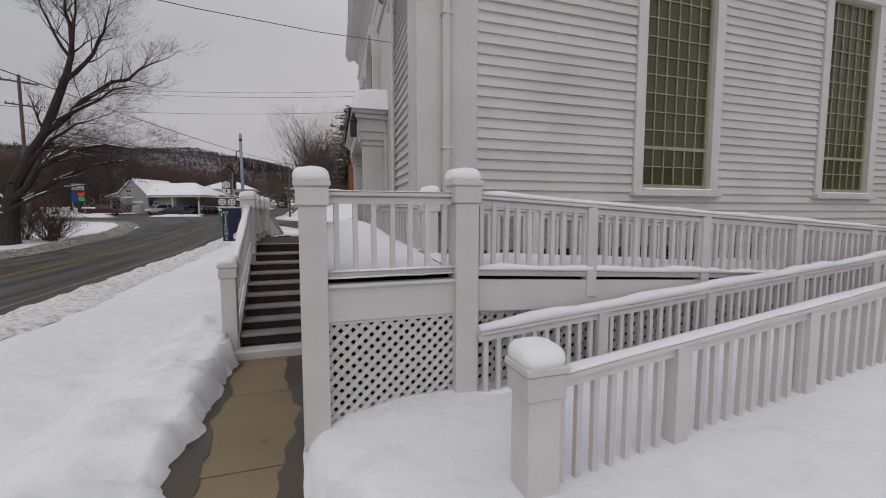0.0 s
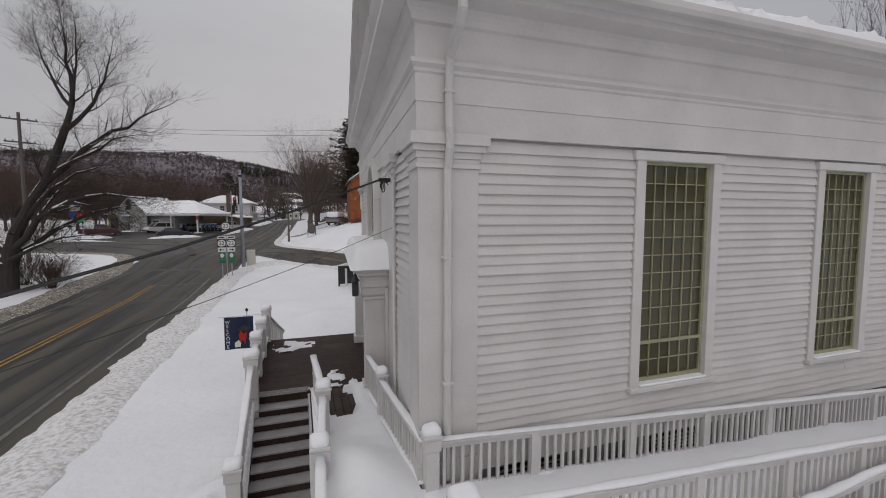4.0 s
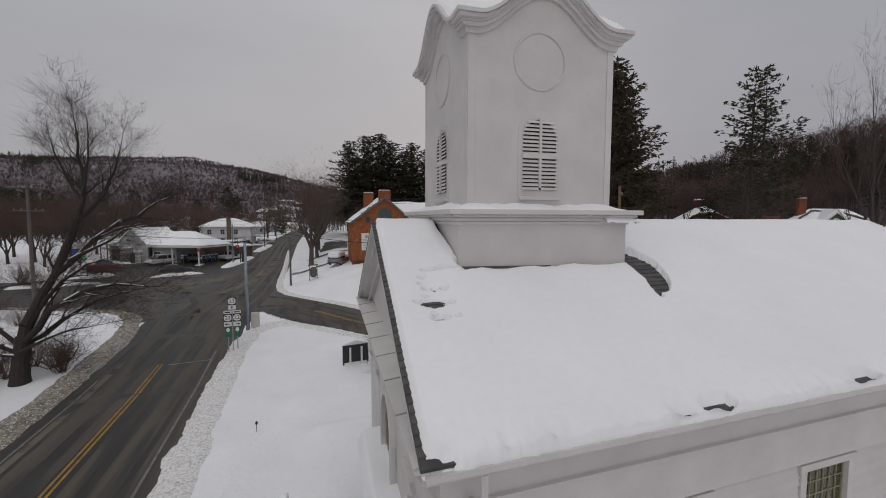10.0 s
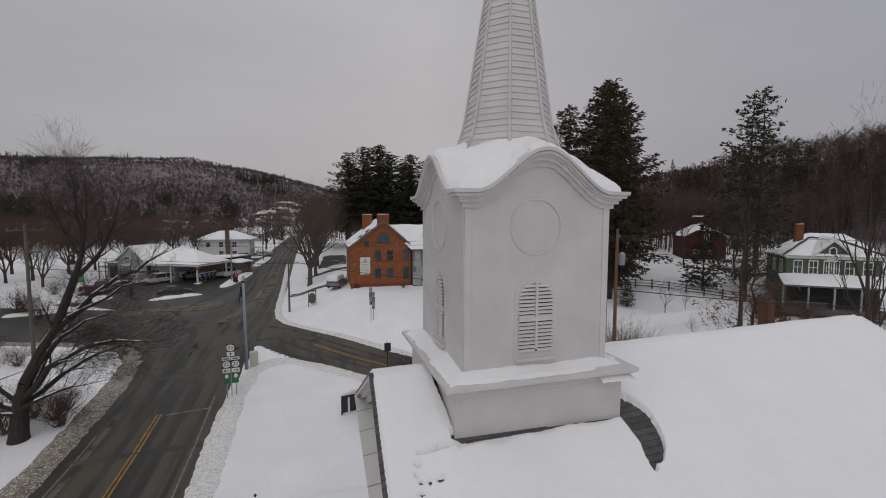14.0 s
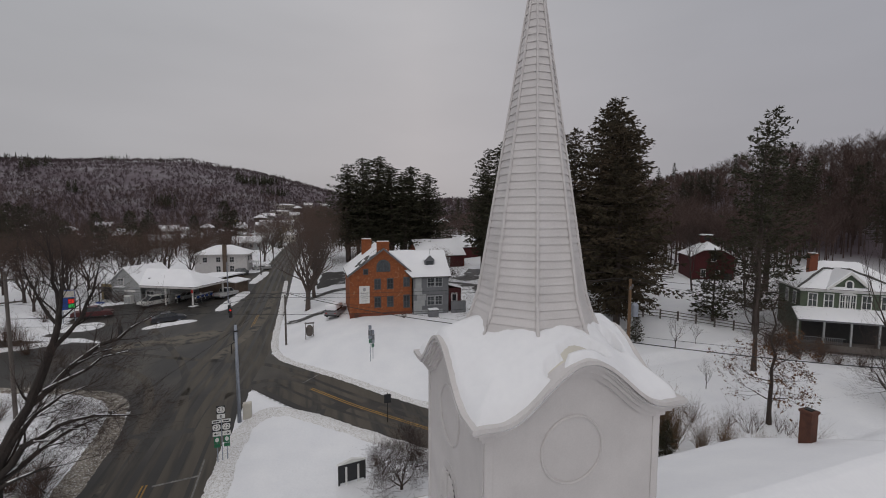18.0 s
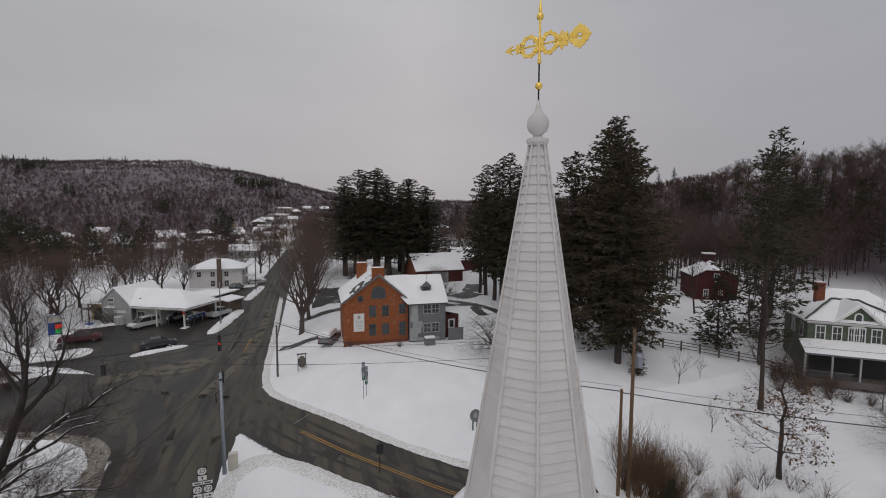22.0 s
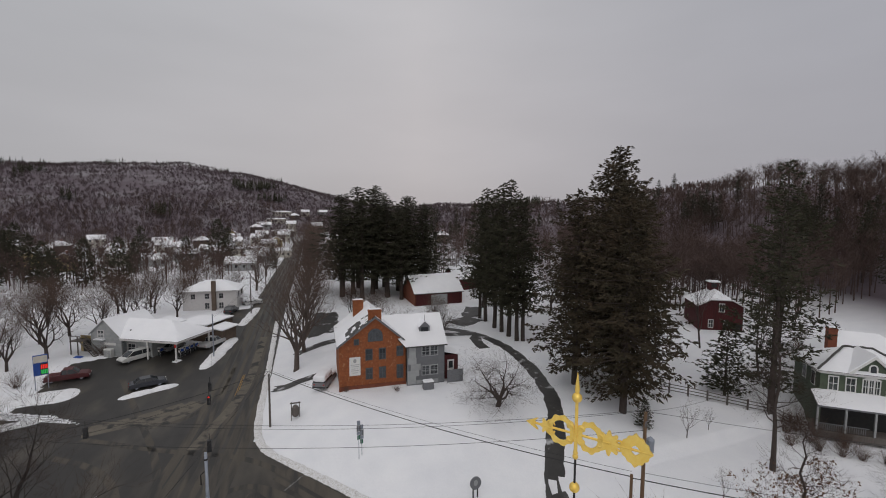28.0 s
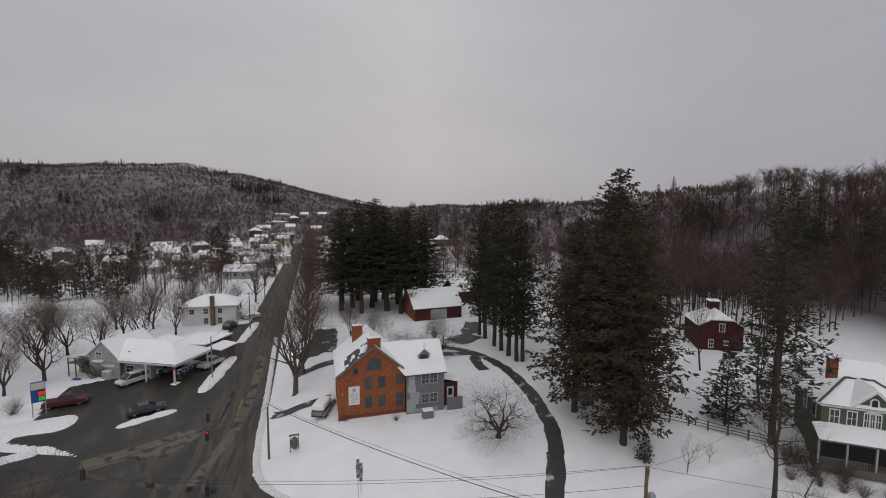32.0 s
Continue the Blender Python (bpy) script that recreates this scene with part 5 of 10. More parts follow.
def lattice(x0, x1, z0, z1, y, label, gap=0.098, w=0.038):
    """A panel of crossed diagonal strips."""
    pnl = thing("lattice_panel", (x0, y, z0), label, "lattice", group="lattice panels")
    h = z1 - z0
    for sg, off in ((1, 0.0), (-1, 0.012)):
        k = x0 - h if sg > 0 else x0
        while k < (x1 if sg > 0 else x1 + h):
            xa, za, xb, zb = (k, z0, k + h, z1) if sg > 0 else (k, z0, k - h, z1)
            if sg > 0:
                if xa < x0:
                    za, xa = za + (x0 - xa), x0
                if xb > x1:
                    zb, xb = zb - (xb - x1), x1
            else:
                if xa > x1:
                    za, xa = za + (xa - x1), x1
                if xb < x0:
                    zb, xb = zb - (x0 - xb), x0
            if zb - za > 0.03:
                o = w * 0.7071
                part("slat", Geo().add([(xa - o / 2, y + off, za + o / 2 * sg), (xa + o / 2, y + off, za - o / 2 * sg), (xb + o / 2, y + off, zb - o / 2 * sg), (xb - o / 2, y + off, zb + o / 2 * sg),
                                        (xa - o / 2, y + off + 0.01, za + o / 2 * sg), (xa + o / 2, y + off + 0.01, za - o / 2 * sg), (xb + o / 2, y + off + 0.01, zb - o / 2 * sg), (xb - o / 2, y + off + 0.01, zb + o / 2 * sg)],
                                       [(0, 1, 2, 3), (7, 6, 5, 4), (0, 4, 5, 1), (2, 6, 7, 3)] if sg > 0 else [(0, 1, 2, 3), (7, 6, 5, 4), (0, 4, 5, 1), (2, 6, 7, 3)]), WHITE2, pnl)
            k += gap * 1.4142 * 0.75
    part("frame", Geo().box((x0, y - 0.006, z1 - 0.03), (x1, y + 0.03, z1 + 0.02)), WHITE2, pnl)


def up_ramp(x):
    return 1.60 - max(0.0, x - 1.4) * 0.052


def low_ramp(x):
    return 0.30 + max(0.0, x - 1.4) * 0.10


def snow_slab(name, fn, x0, x1, y0, y1, thick, parent, step=0.12, seed=0.0, hole=None, drift=None):
    rows = []
    ny, nx = max(3, int((y1 - y0) / step)), max(3, int((x1 - x0) / step))
    for j in range(ny + 1):
        row = []
        for i in range(nx + 1):
            x, y = x0 + (x1 - x0) * i / nx, y0 + (y1 - y0) * j / ny
            e = min(1.0, 4.0 * min(i, nx - i, j, ny - j) / 8 + 0.15)
            t = thick * (0.55 + 0.45 * e) + 0.05 * fbm(x, y, 0.9, seed) + 0.015 * fbm(x, y, 3.0, seed)
            if drift:
                t += drift(x, y)
            if hole:
                t -= (thick + 0.12) * hole(x, y)
            row.append((x, y, fn(x) + t))
        rows.append(row)
    return part(name, Geo().strip(rows), SNOW, parent, smooth=True)


def porch():
    deck = thing("porch_deck", (0.7, 6.2, 0.3), "raised white-trimmed walkway and ramp deck covered in snow", "deck")
    for k in range(9):
        x = 0.12 + k * 0.142
        part("plank", Geo().box((x, 3.66, 1.55), (x + 0.136, 8.85, 1.6), 0.004), DECKBR, deck)
    part("fascia", Geo().box((0.0, 3.56, 1.30), (1.4, 3.60, 1.585), 0.004), WHITE2, deck)
    part("deck_edge", Geo().box((-0.02, 3.53, 1.585), (1.42, 3.66, 1.615), 0.006), WHITE2, deck)
    part("side_fascia", Geo().box((0.06, 3.66, 1.30), (0.10, 6.6, 1.6)), WHITE2, deck)
    g = Geo().add([(1.4, 3.56, up_ramp(1.4) - 0.29), (12.0, 3.56, up_ramp(12) - 0.29), (12.0, 3.56, up_ramp(12)), (1.4, 3.56, 1.6), (1.4, 3.61, up_ramp(1.4) - 0.29), (12.0, 3.61, up_ramp(12) - 0.29), (12.0, 3.61, up_ramp(12)), (1.4, 3.61, 1.6)],
                  [(0, 1, 2, 3), (7, 6, 5, 4), (3, 2, 6, 7), (0, 4, 5, 1), (1, 5, 6, 2), (0, 3, 7, 4)])
    part("fascia", g, WHITE2, deck)
    for k in range(60):
        x = 1.42 + k * 0.176
        z = up_ramp(x)
        part("plank", Geo().box((x, 3.62, z - 0.045), (x + 0.17, 5.0, z), 0.004), DECKBR, deck)
    hole = lambda x, y: 1.0 if (((x - 0.62) / 0.33) ** 2 + ((y - 8.1) / 0.75) ** 2 + 0.5 * fbm(x, y, 2.0, 1.0)) < 1 else 0.0
    snow_slab("deck_snow", lambda x: 1.6, 0.14, 1.36, 3.545, 8.8, 0.13, deck, 0.09, 2.0, hole, lambda x, y: 0.42 * math.exp(-((x - 0.55) / 0.55) ** 2 - ((y - 5.3) / 0.75) ** 2))
    snow_slab("ramp_snow", up_ramp, 1.36, 11.9, 3.55, 5.0, 0.15, deck, 0.16, 3.0)
    land = thing("porch_landing", (0.2, 10.8, 0.3), "wet brown plank landing before the church door", "deck")
    for k in range(28):
        y = 8.86 + k * 0.145
        part("plank", Geo().box((-0.95, y, 1.555), (CX0 + 0.3, y + 0.14, 1.6), 0.004), DECKBR, land)
    part("skirt", Geo().box((-0.97, 8.9, 0.1), (-0.93, 12.9, 1.55)), WHITE2, land)
    snow_slab("patch_of_snow", lambda x: 1.6, -0.75, 0.35, 11.6, 12.6, 0.03, land, 0.1, 5.0, lambda x, y: 1.0 if fbm(x, y, 2.2, 3.0) > 0.05 else 0.0)
    snow_slab("slush", lambda x: 1.6, 0.2, 1.1, 8.9, 9.9, 0.03, land, 0.08, 6.0, lambda x, y: 1.0 if fbm(x, y, 2.6, 8.0) > 0.0 else 0.0)
    stairs = thing("front_stairs", (-0.35, 7.8, 0.2), "grey wooden steps with dark gaps, leading up to the landing", "stairs")
    n = 9
    for k in range(n):
        z1 = 0.27 + (k + 1) * (1.6 - 0.27) / n
        y = 6.72 + k * 0.268
        # risers take the dark deck colour, treads are paler
        part("riser", Geo().box((-0.86, y + 0.02, z1 - 0.148), (0.08, y + 0.045, z1 - 0.035)), DECKBR, stairs, "dark riser")
        part("tread", Geo().box((-0.88, y, z1 - 0.036), (0.09, y + 0.285, z1), 0.006), TREAD, stairs)
    for x in (-0.93, 0.09):
        part("stringer", Geo().prism([(6.66, 0.1), (9.1, 0.1), (9.1, 1.6), (8.95, 1.6), (6.66, 0.42)], "x", x, x + 0.045), WHITE2, stairs)
    for (x, y, z0, z1, w) in ((0.09, 3.61, 0.25, 2.46, 0.215), (1.40, 3.60, 0.3, 2.49, 0.215), (0.17, 5.2, 1.5, 2.42, 0.17), (0.29, 6.75, 1.5, 2.5, 0.17), (-1.0, 6.72, 0.2, 1.48, 0.2), (-0.92, 8.72, 0.2, 2.5, 0.215),
                              (1.31, 2.16, 0.15, 1.33, 0.215), (1.50, 5.0, 1.5, 2.42, 0.17), (1.28, 7.15, 1.55, 2.45, 0.15), (-0.95, 10.1, 1.5, 2.5, 0.2), (-0.95, 11.45, 1.5, 2.5, 0.2), (-0.93, 12.85, 1.5, 2.52, 0.2)):
        newel_post(x, y, z0, z1, w)
    railing((0.20, 3.60), (1.29, 3.60), 2.38, 2.38, 1.66, 1.66, "white porch railing with square balusters, snow along its foot", pitch=0.147, snow=0.012)
    railing((1.51, 3.60), (12.0, 3.60), 2.37, 1.72, 1.63, 1.06, "long white ramp railing sloping down, snow on its rails", posts=(0.12, 0.265, 0.41, 0.55, 0.69, 0.83, 0.995), snow=0.04)
    railing((1.5, 3.45), (12.0, 3.45), 1.15, 2.03, 0.43, 1.3, "white handrail of the lower ramp under lumpy snow", posts=(0.125, 0.26, 0.395, 0.53, 0.665, 0.8), snow=0.07)
    railing((1.42, 2.16), (9.0, 2.16), 1.235, 2.12, 0.36, 1.30, "outer white railing of the lower ramp set in snow", posts=(0.13, 0.30, 0.47, 0.64, 0.81), snow=0.0, top_snow=0.012)
    railing((1.6, 4.98), (12.0, 4.98), 2.33, 1.66, 1.62, 0.98, "white ramp railing beside the church wall", posts=(0.13, 0.29, 0.43, 0.57, 0.71, 0.85), snow=0.02)
    railing((1.42, 5.05), (1.26, 7.08), 2.30, 2.36, 1.68, 1.68, "white railing along the church front", snow=0.02)
    railing((1.28, 7.24), (1.22, 8.3), 2.36, 2.40, 1.68, 1.68, "white railing along the church front", snow=0.02)
    railing((0.11, 3.74), (0.17, 5.1), 2.32, 2.30, 1.68, 1.68, "white railing between walkway and stairs", snow=0.04)
    railing((0.18, 5.3), (0.28, 6.65), 2.30, 2.38, 1.68, 1.68, "white railing between walkway and stairs", snow=0.04)
    railing((0.29, 6.86), (0.2, 8.6), 2.38, 2.40, 1.68, 1.68, "white railing between walkway and stairs", snow=0.04)
    railing((-0.99, 6.83), (-0.92, 8.6), 1.30, 2.34, 0.62, 1.62, "sloping white stair railing", snow=0.02)
    for a, b in ((8.84, 10.0), (10.2, 11.35), (11.55, 12.75)):
        railing((-0.94, a), (-0.95, b), 2.34, 2.34, 1.68, 1.68, "white railing round the landing", snow=0.03)
    railing((-0.9, 12.97), (-0.55, 13.9), 2.30, 1.6, 1.6, 0.9, "white railing of the far steps", snow=0.02)
    lattice(0.12, 1.37, 0.40, 1.30, 3.585, "white diagonal lattice under the porch")
    lattice(1.45, 6.2, 0.42, 1.29, 3.63, "white diagonal lattice under the ramp")
    # near-black sheets behind the lattice and ramp, painting the shade under the deck
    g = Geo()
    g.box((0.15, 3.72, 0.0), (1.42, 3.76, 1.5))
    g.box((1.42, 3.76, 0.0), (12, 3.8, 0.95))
    part("void", g, DARK, deck, "near-black sheet for the shade under the deck")
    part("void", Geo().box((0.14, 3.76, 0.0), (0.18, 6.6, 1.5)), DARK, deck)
    low = thing("lower_ramp", (6.0, 2.95, 0.2), "snow-covered lower run of the entrance ramp", "ramp")
    part("ramp_slab", Geo().prism([(1.4, -0.1), (12, -0.1), (12, low_ramp(12) - 0.05), (1.4, 0.22)], "y", 2.22, 3.42), GREYCON, low)
    snow_slab("ramp_snow", low_ramp, 1.35, 12, 2.12, 3.52, 0.12, low, 0.14, 9.0)
    # walk of concrete flags
    walk_ = thing("sidewalk", (-0.5, 3.0, 0.05), "tan concrete flags, wet at the edges, cleared of snow", "sidewalk", kind="structure")
    for y0, y1 in ((-2.2, 0.2), (0.215, 2.2), (2.215, 3.62), (3.635, 5.2), (5.215, 6.95)):
        part("flag", Geo().box((-1.45, y0, -0.02), (0.14, y1, 0.12 + random.uniform(-0.004, 0.004)), 0.008), CONCRETE, walk_)

    # damp margins where the snow melts beside the flags
    for edge, sg, w, lo, hi in ((-1.10, 1, 0.34, -2.0, 6.4), (0.06, -1, 0.37, -2.0, 6.4)):
        rows = []
        for k in range(90):
            y = lo + (hi - lo) * k / 89
            d = w + 0.16 * fbm(0, y, 0.9, 3.0 + sg) + 0.05 * fbm(0, y, 4.0, 5.0 + sg) + (0.06 * smooth01(5.0, 6.6, y)) - (0.12 * smooth01(3.4, 4.2, y) * (1 - smooth01(4.6, 5.2, y)) if sg < 0 else 0)
            rows.append([(edge + sg * d * i / 4 - sg * 0.1, y, 0.129) for i in range(5)])
        part("damp_margin", Geo().strip(rows if sg > 0 else [r[::-1] for r in rows]), WETCON, walk_, "dark wet concrete")
    part("sill", Geo().box((-0.95, 6.46, -0.02), (0.12, 6.74, 0.24), 0.012), WHITE2, walk_, "pale sill at the foot of the stairs")


WETCON = mat("wet_concrete", (0.062, 0.044, 0.027), (0.045, 0.032, 0.02), 3.0, 0.3, fine=30, spec=0.5)
porch()


def welcome_flag():
    f = thing("garden_flag", (-1.6, 12.9, 1.4), "navy welcome flag with winter picture hung from the porch post", "flag")
    rows = [[(-2.02 + 0.74 * i / 10, 12.9 + 0.018 * math.sin(i * 1.1 + j * 0.3), 2.34 - 0.9 * j / 10) for i in range(11)] for j in range(11)]
    back = [[(x, y + 0.006, z) for x, y, z in r] for r in rows]
    part("cloth", Geo().strip([r[::-1] for r in rows]).strip(back), NAVY, f, "navy cloth")
    part("rod", Geo().tube([(-2.15, 12.9, 2.35), (-0.9, 12.87, 2.38)], 0.012, 6), WHITE2, f)
    for nm, pts, m in (("red_shape", [(-1.66, 1.84), (-1.60, 1.98), (-1.54, 1.86), (-1.44, 1.92), (-1.46, 1.78), (-1.50, 1.56), (-1.56, 1.70), (-1.62, 1.60)], REDC), ("white_shape", [(-1.76, 1.5), (-1.62, 1.5), (-1.60, 1.62), (-1.66, 1.7), (-1.76, 1.62)], SIGNW), ("dark_shape", [(-1.7, 2.0), (-1.5, 2.12), (-1.38, 2.02), (-1.45, 1.94), (-1.66, 1.94)], SIGNK)):
        part(nm, Geo().prism(pts, "y", 12.866, 12.872), m, f)
    for i, ch in enumerate("WELCOME"):
        lettering(ch, (-1.93, 12.872, 2.21 - i * 0.115), 0.125, SIGNW, f, (radians(90), 0, 0))


def lettering(txt, at, size, material, parent, turn, name="letter"):
    """Raised letters from the built-in font, as a mesh."""
    cu = bpy.data.curves.new(name, "FONT")
    cu.body, cu.size, cu.extrude, cu.align_x, cu.align_y = txt, size, 0.002, "CENTER", "CENTER"
    tmp = bpy.data.objects.new("tmp", cu)
    scene.collection.objects.link(tmp)
    me = bpy.data.meshes.new_from_object(tmp.evaluated_get(bpy.context.evaluated_depsgraph_get()))
    bpy.data.objects.remove(tmp)
    me.materials.clear()
    me.materials.append(material)
    ob = new(name, me)
    ob.parent = parent
    ob.location = Vector(at) - ORG[parent.name]
    ob.rotation_euler = turn
    return ob


welcome_flag()

# ---------- buildings of the village ----------
BROWNP = mat("brown_siding", (0.13, 0.095, 0.07), (0.085, 0.062, 0.048), 1.5, 0.8, rnd=0.2)


class Place:
    """A turned frame on the ground: local x along the front, y into the building."""

    def __init__(self, x, y, z, deg):
        self.o, self.a = (x, y, z), radians(deg)

    def __call__(self, u, v, w=0.0):
        c, s = math.cos(self.a), math.sin(self.a)
        return (self.o[0] + u * c - v * s, self.o[1] + u * s + v * c, self.o[2] + w)

    def box(self, a, b, c=0.0, g=None):
        g = g or Geo()
        t = Geo().box(a, b, c)
        return g.add([self(*p) for p in t.v], t.f)

    def poly(self, pts, axis, a, b, g=None):
        g = g or Geo()
        t = Geo().prism(pts, axis, a, b)
        return g.add([self(*p) for p in t.v], t.f)


def window_on(P, parent, u, w, z, h, v, face="y", trim=WHITE2, deep=0.05, glass=GLASSD, bars=(1, 1), label=""):
    """A framed window on a wall; face y: the front at depth v, face x: a side wall at u = v."""
    def bx(u0, z0, u1, z1, d0, d1):
        return P.box((u0, v - d1, z0), (u1, v - d0, z1)) if face == "y" else P.box((v - d1, u0, z0), (v - d0, u1, z1))
    f = Geo()
    for q in ((u - w / 2 - 0.1, z - 0.1, u + w / 2 + 0.1, z), (u - w / 2 - 0.1, z + h, u + w / 2 + 0.1, z + h + 0.14), (u - w / 2 - 0.1, z, u - w / 2, z + h), (u + w / 2, z, u + w / 2 + 0.1, z + h)):
        b = bx(*q, -0.02, deep)
        f.add(b.v, b.f)
    win = part("window", f, trim, parent, label)
    part("pane", bx(u - w / 2, z, u + w / 2, z + h, -0.03, 0.015), glass, win)
    nb = Geo()
    for i in range(1, bars[0] + 1):
        x = u - w / 2 + w * i / (bars[0] + 1)
        b = bx(x - 0.025, z, x + 0.025, z + h, 0.015, 0.035)
        nb.add(b.v, b.f)
    for i in range(1, bars[1] + 1):
        zz = z + h * i / (bars[1] + 1)
        b = bx(u - w / 2, zz - 0.03, u + w / 2, zz + 0.03, 0.016, 0.036)
        nb.add(b.v, b.f)
    if nb.v:
        part("glazing_grid", nb, trim, win)
    return win


def snow_roof(P, parent, pts_a, pts_b, thick, n=14, m=10, bare_fn=None, name="roof_snow"):
    """A pillow of snow on a sloping quad: eave edge a0-a1, upper edge b0-b1 (local points)."""
    rows = []
    for j in range(m + 1):
        row = []
        for i in range(n + 1):
            s, t = i / n, j / m
            p = [(pts_a[0][k] * (1 - s) + pts_a[1][k] * s) * (1 - t) + (pts_b[0][k] * (1 - s) + pts_b[1][k] * s) * t for k in range(3)]
            q = P(*p)
            e = 0.25 if j == 0 or i in (0, n) else 1.0
            th = thick * e * (1 + 0.5 * fbm(q[0], q[1], 0.5, 3.0)) + 0.02
            if bare_fn:
                th -= (thick * 1.6 + 0.1) * bare_fn(s, t)
            row.append((q[0], q[1], q[2] + th))
        rows.append(row)
    return part(name, Geo().strip(rows), SNOW, parent, smooth=True)


def gable_roof(P, parent, u0, u1, v0, v1, ze, zr, over=0.35, along="u", thick=0.12, snow=0.16, mat_=None, bare_fns=(None, None), gable=None, eave_trim=WHITE2):
    """Two roof slabs with their snow; the ridge runs along u or v."""
    mat_ = mat_ or SHINGLE
    a0, a1, b0, b1 = (u0, u1, v0, v1) if along == "u" else (v0, v1, u0, u1)
    mid = (b0 + b1) / 2
    sl = (zr - ze) / (mid - b0)

    def L(a, b, z):
        return (a, b, z) if along == "u" else (b, a, z)
    for sg in (0, 1):
        e = b0 - over if sg == 0 else b1 + over
        zl = ze - over * sl
        q = [L(a0 - over, e, zl), L(a1 + over, e, zl), L(a1 + over, mid, zr), L(a0 - over, mid, zr)]
        g = Geo()
        vs = [P(*p) for p in q] + [P(p[0], p[1], p[2] + thick) for p in q]
        g.add(vs, [(3, 2, 1, 0), (4, 5, 6, 7), (0, 1, 5, 4), (1, 2, 6, 5), (2, 3, 7, 6), (3, 0, 4, 7)])
        r = part("roof", g, mat_, parent)
        if snow:
            up = [(p[0], p[1], p[2] + thick) for p in q]
            snow_roof(P, r, (up[0], up[1]) if (along == "u") == (sg == 0) else (up[1], up[0]), (up[3], up[2]) if (along == "u") == (sg == 0) else (up[2], up[3]), snow, bare_fn=bare_fns[sg])
    if gable:
        for a in (a0, a1):
            pts = [(b0, ze), (b1, ze), (mid, zr)]
            part("gable", P.poly(pts, "x" if along == "u" else "y", a - 0.06 if a == a1 else a, a if a == a1 else a + 0.06), gable, parent)


def hip_roof(P, parent, u0, u1, v0, v1, ze, zr, over=0.5, snow=0.15):
    a, b, c, d = u0 - over, u1 + over, v0 - over, v1 + over
    k = (d - c) / 2
    r0, r1, m = (a + k, b - k, (c + d) / 2)
    if r0 > r1:
        r0 = r1 = (a + b) / 2
    part("soffit", P.box((a, c, ze - 0.12), (b, d, ze)), WHITE2, parent)
    rf = part("roof", Geo().add([P(a, c, ze), P(b, c, ze), P(b, d, ze), P(a, d, ze), P(r0, m, zr), P(r1, m, zr)], [(0, 1, 5, 4), (1, 2, 5), (2, 3, 4, 5), (3, 0, 4), (3, 2, 1, 0)]), SHINGLE, parent)
    up = lambda u, v, w: (u, v, w)
    snow_roof(P, rf, ((a, c, ze), (b, c, ze)), ((r0, m, zr), (r1, m, zr)), snow)
    snow_roof(P, rf, ((b, c, ze), (b, d, ze)), ((r1, m, zr), (r1 - 0.001, m, zr)), snow)
    snow_roof(P, rf, ((a, d, ze), (a, c, ze)), ((r0, m, zr), (r0 + 0.001, m, zr)), snow)
    snow_roof(P, rf, ((b, d, ze), (a, d, ze)), ((r1, m, zr), (r0, m, zr)), snow)


def chimney(P, parent, u, v, z0, z1, w=0.7, d=0.7, m=None):
    c = part("chimney", P.box((u - w / 2, v - d / 2, z0), (u + w / 2, v + d / 2, z1), 0.02), m or BRICKD, parent, "brick chimney")
    part("chimney_cap", P.box((u - w / 2 - 0.06, v - d / 2 - 0.06, z1 - 0.25), (u + w / 2 + 0.06, v + d / 2 + 0.06, z1 - 0.1), 0.02), m or BRICKD, c)
    part("snow_cap", P.box((u - w / 2 + 0.02, v - d / 2 + 0.02, z1), (u + w / 2 - 0.02, v + d / 2 - 0.02, z1 + 0.1), 0.04), SNOW, c)


def siding(P, parent, u0, u1, z0, z1, v, m, step=0.35):
    """Lapped boards on the front wall."""
    n = int((z1 - z0) / step)
    for k in range(n):
        z = z0 + k * step
        part("board", P.poly([(v - 0.05, z), (v - 0.02, z + step), (v, z + step), (v, z)], "x", u0, u1), m, parent)


SLATE = mat("slate_trim", (0.075, 0.085, 0.095), (0.055, 0.062, 0.07), 3.0, 0.7)
GLASSP = mat("greyed_attic_glass", (0.10, 0.11, 0.12), (0.04, 0.045, 0.05), 2.5, 0.15)


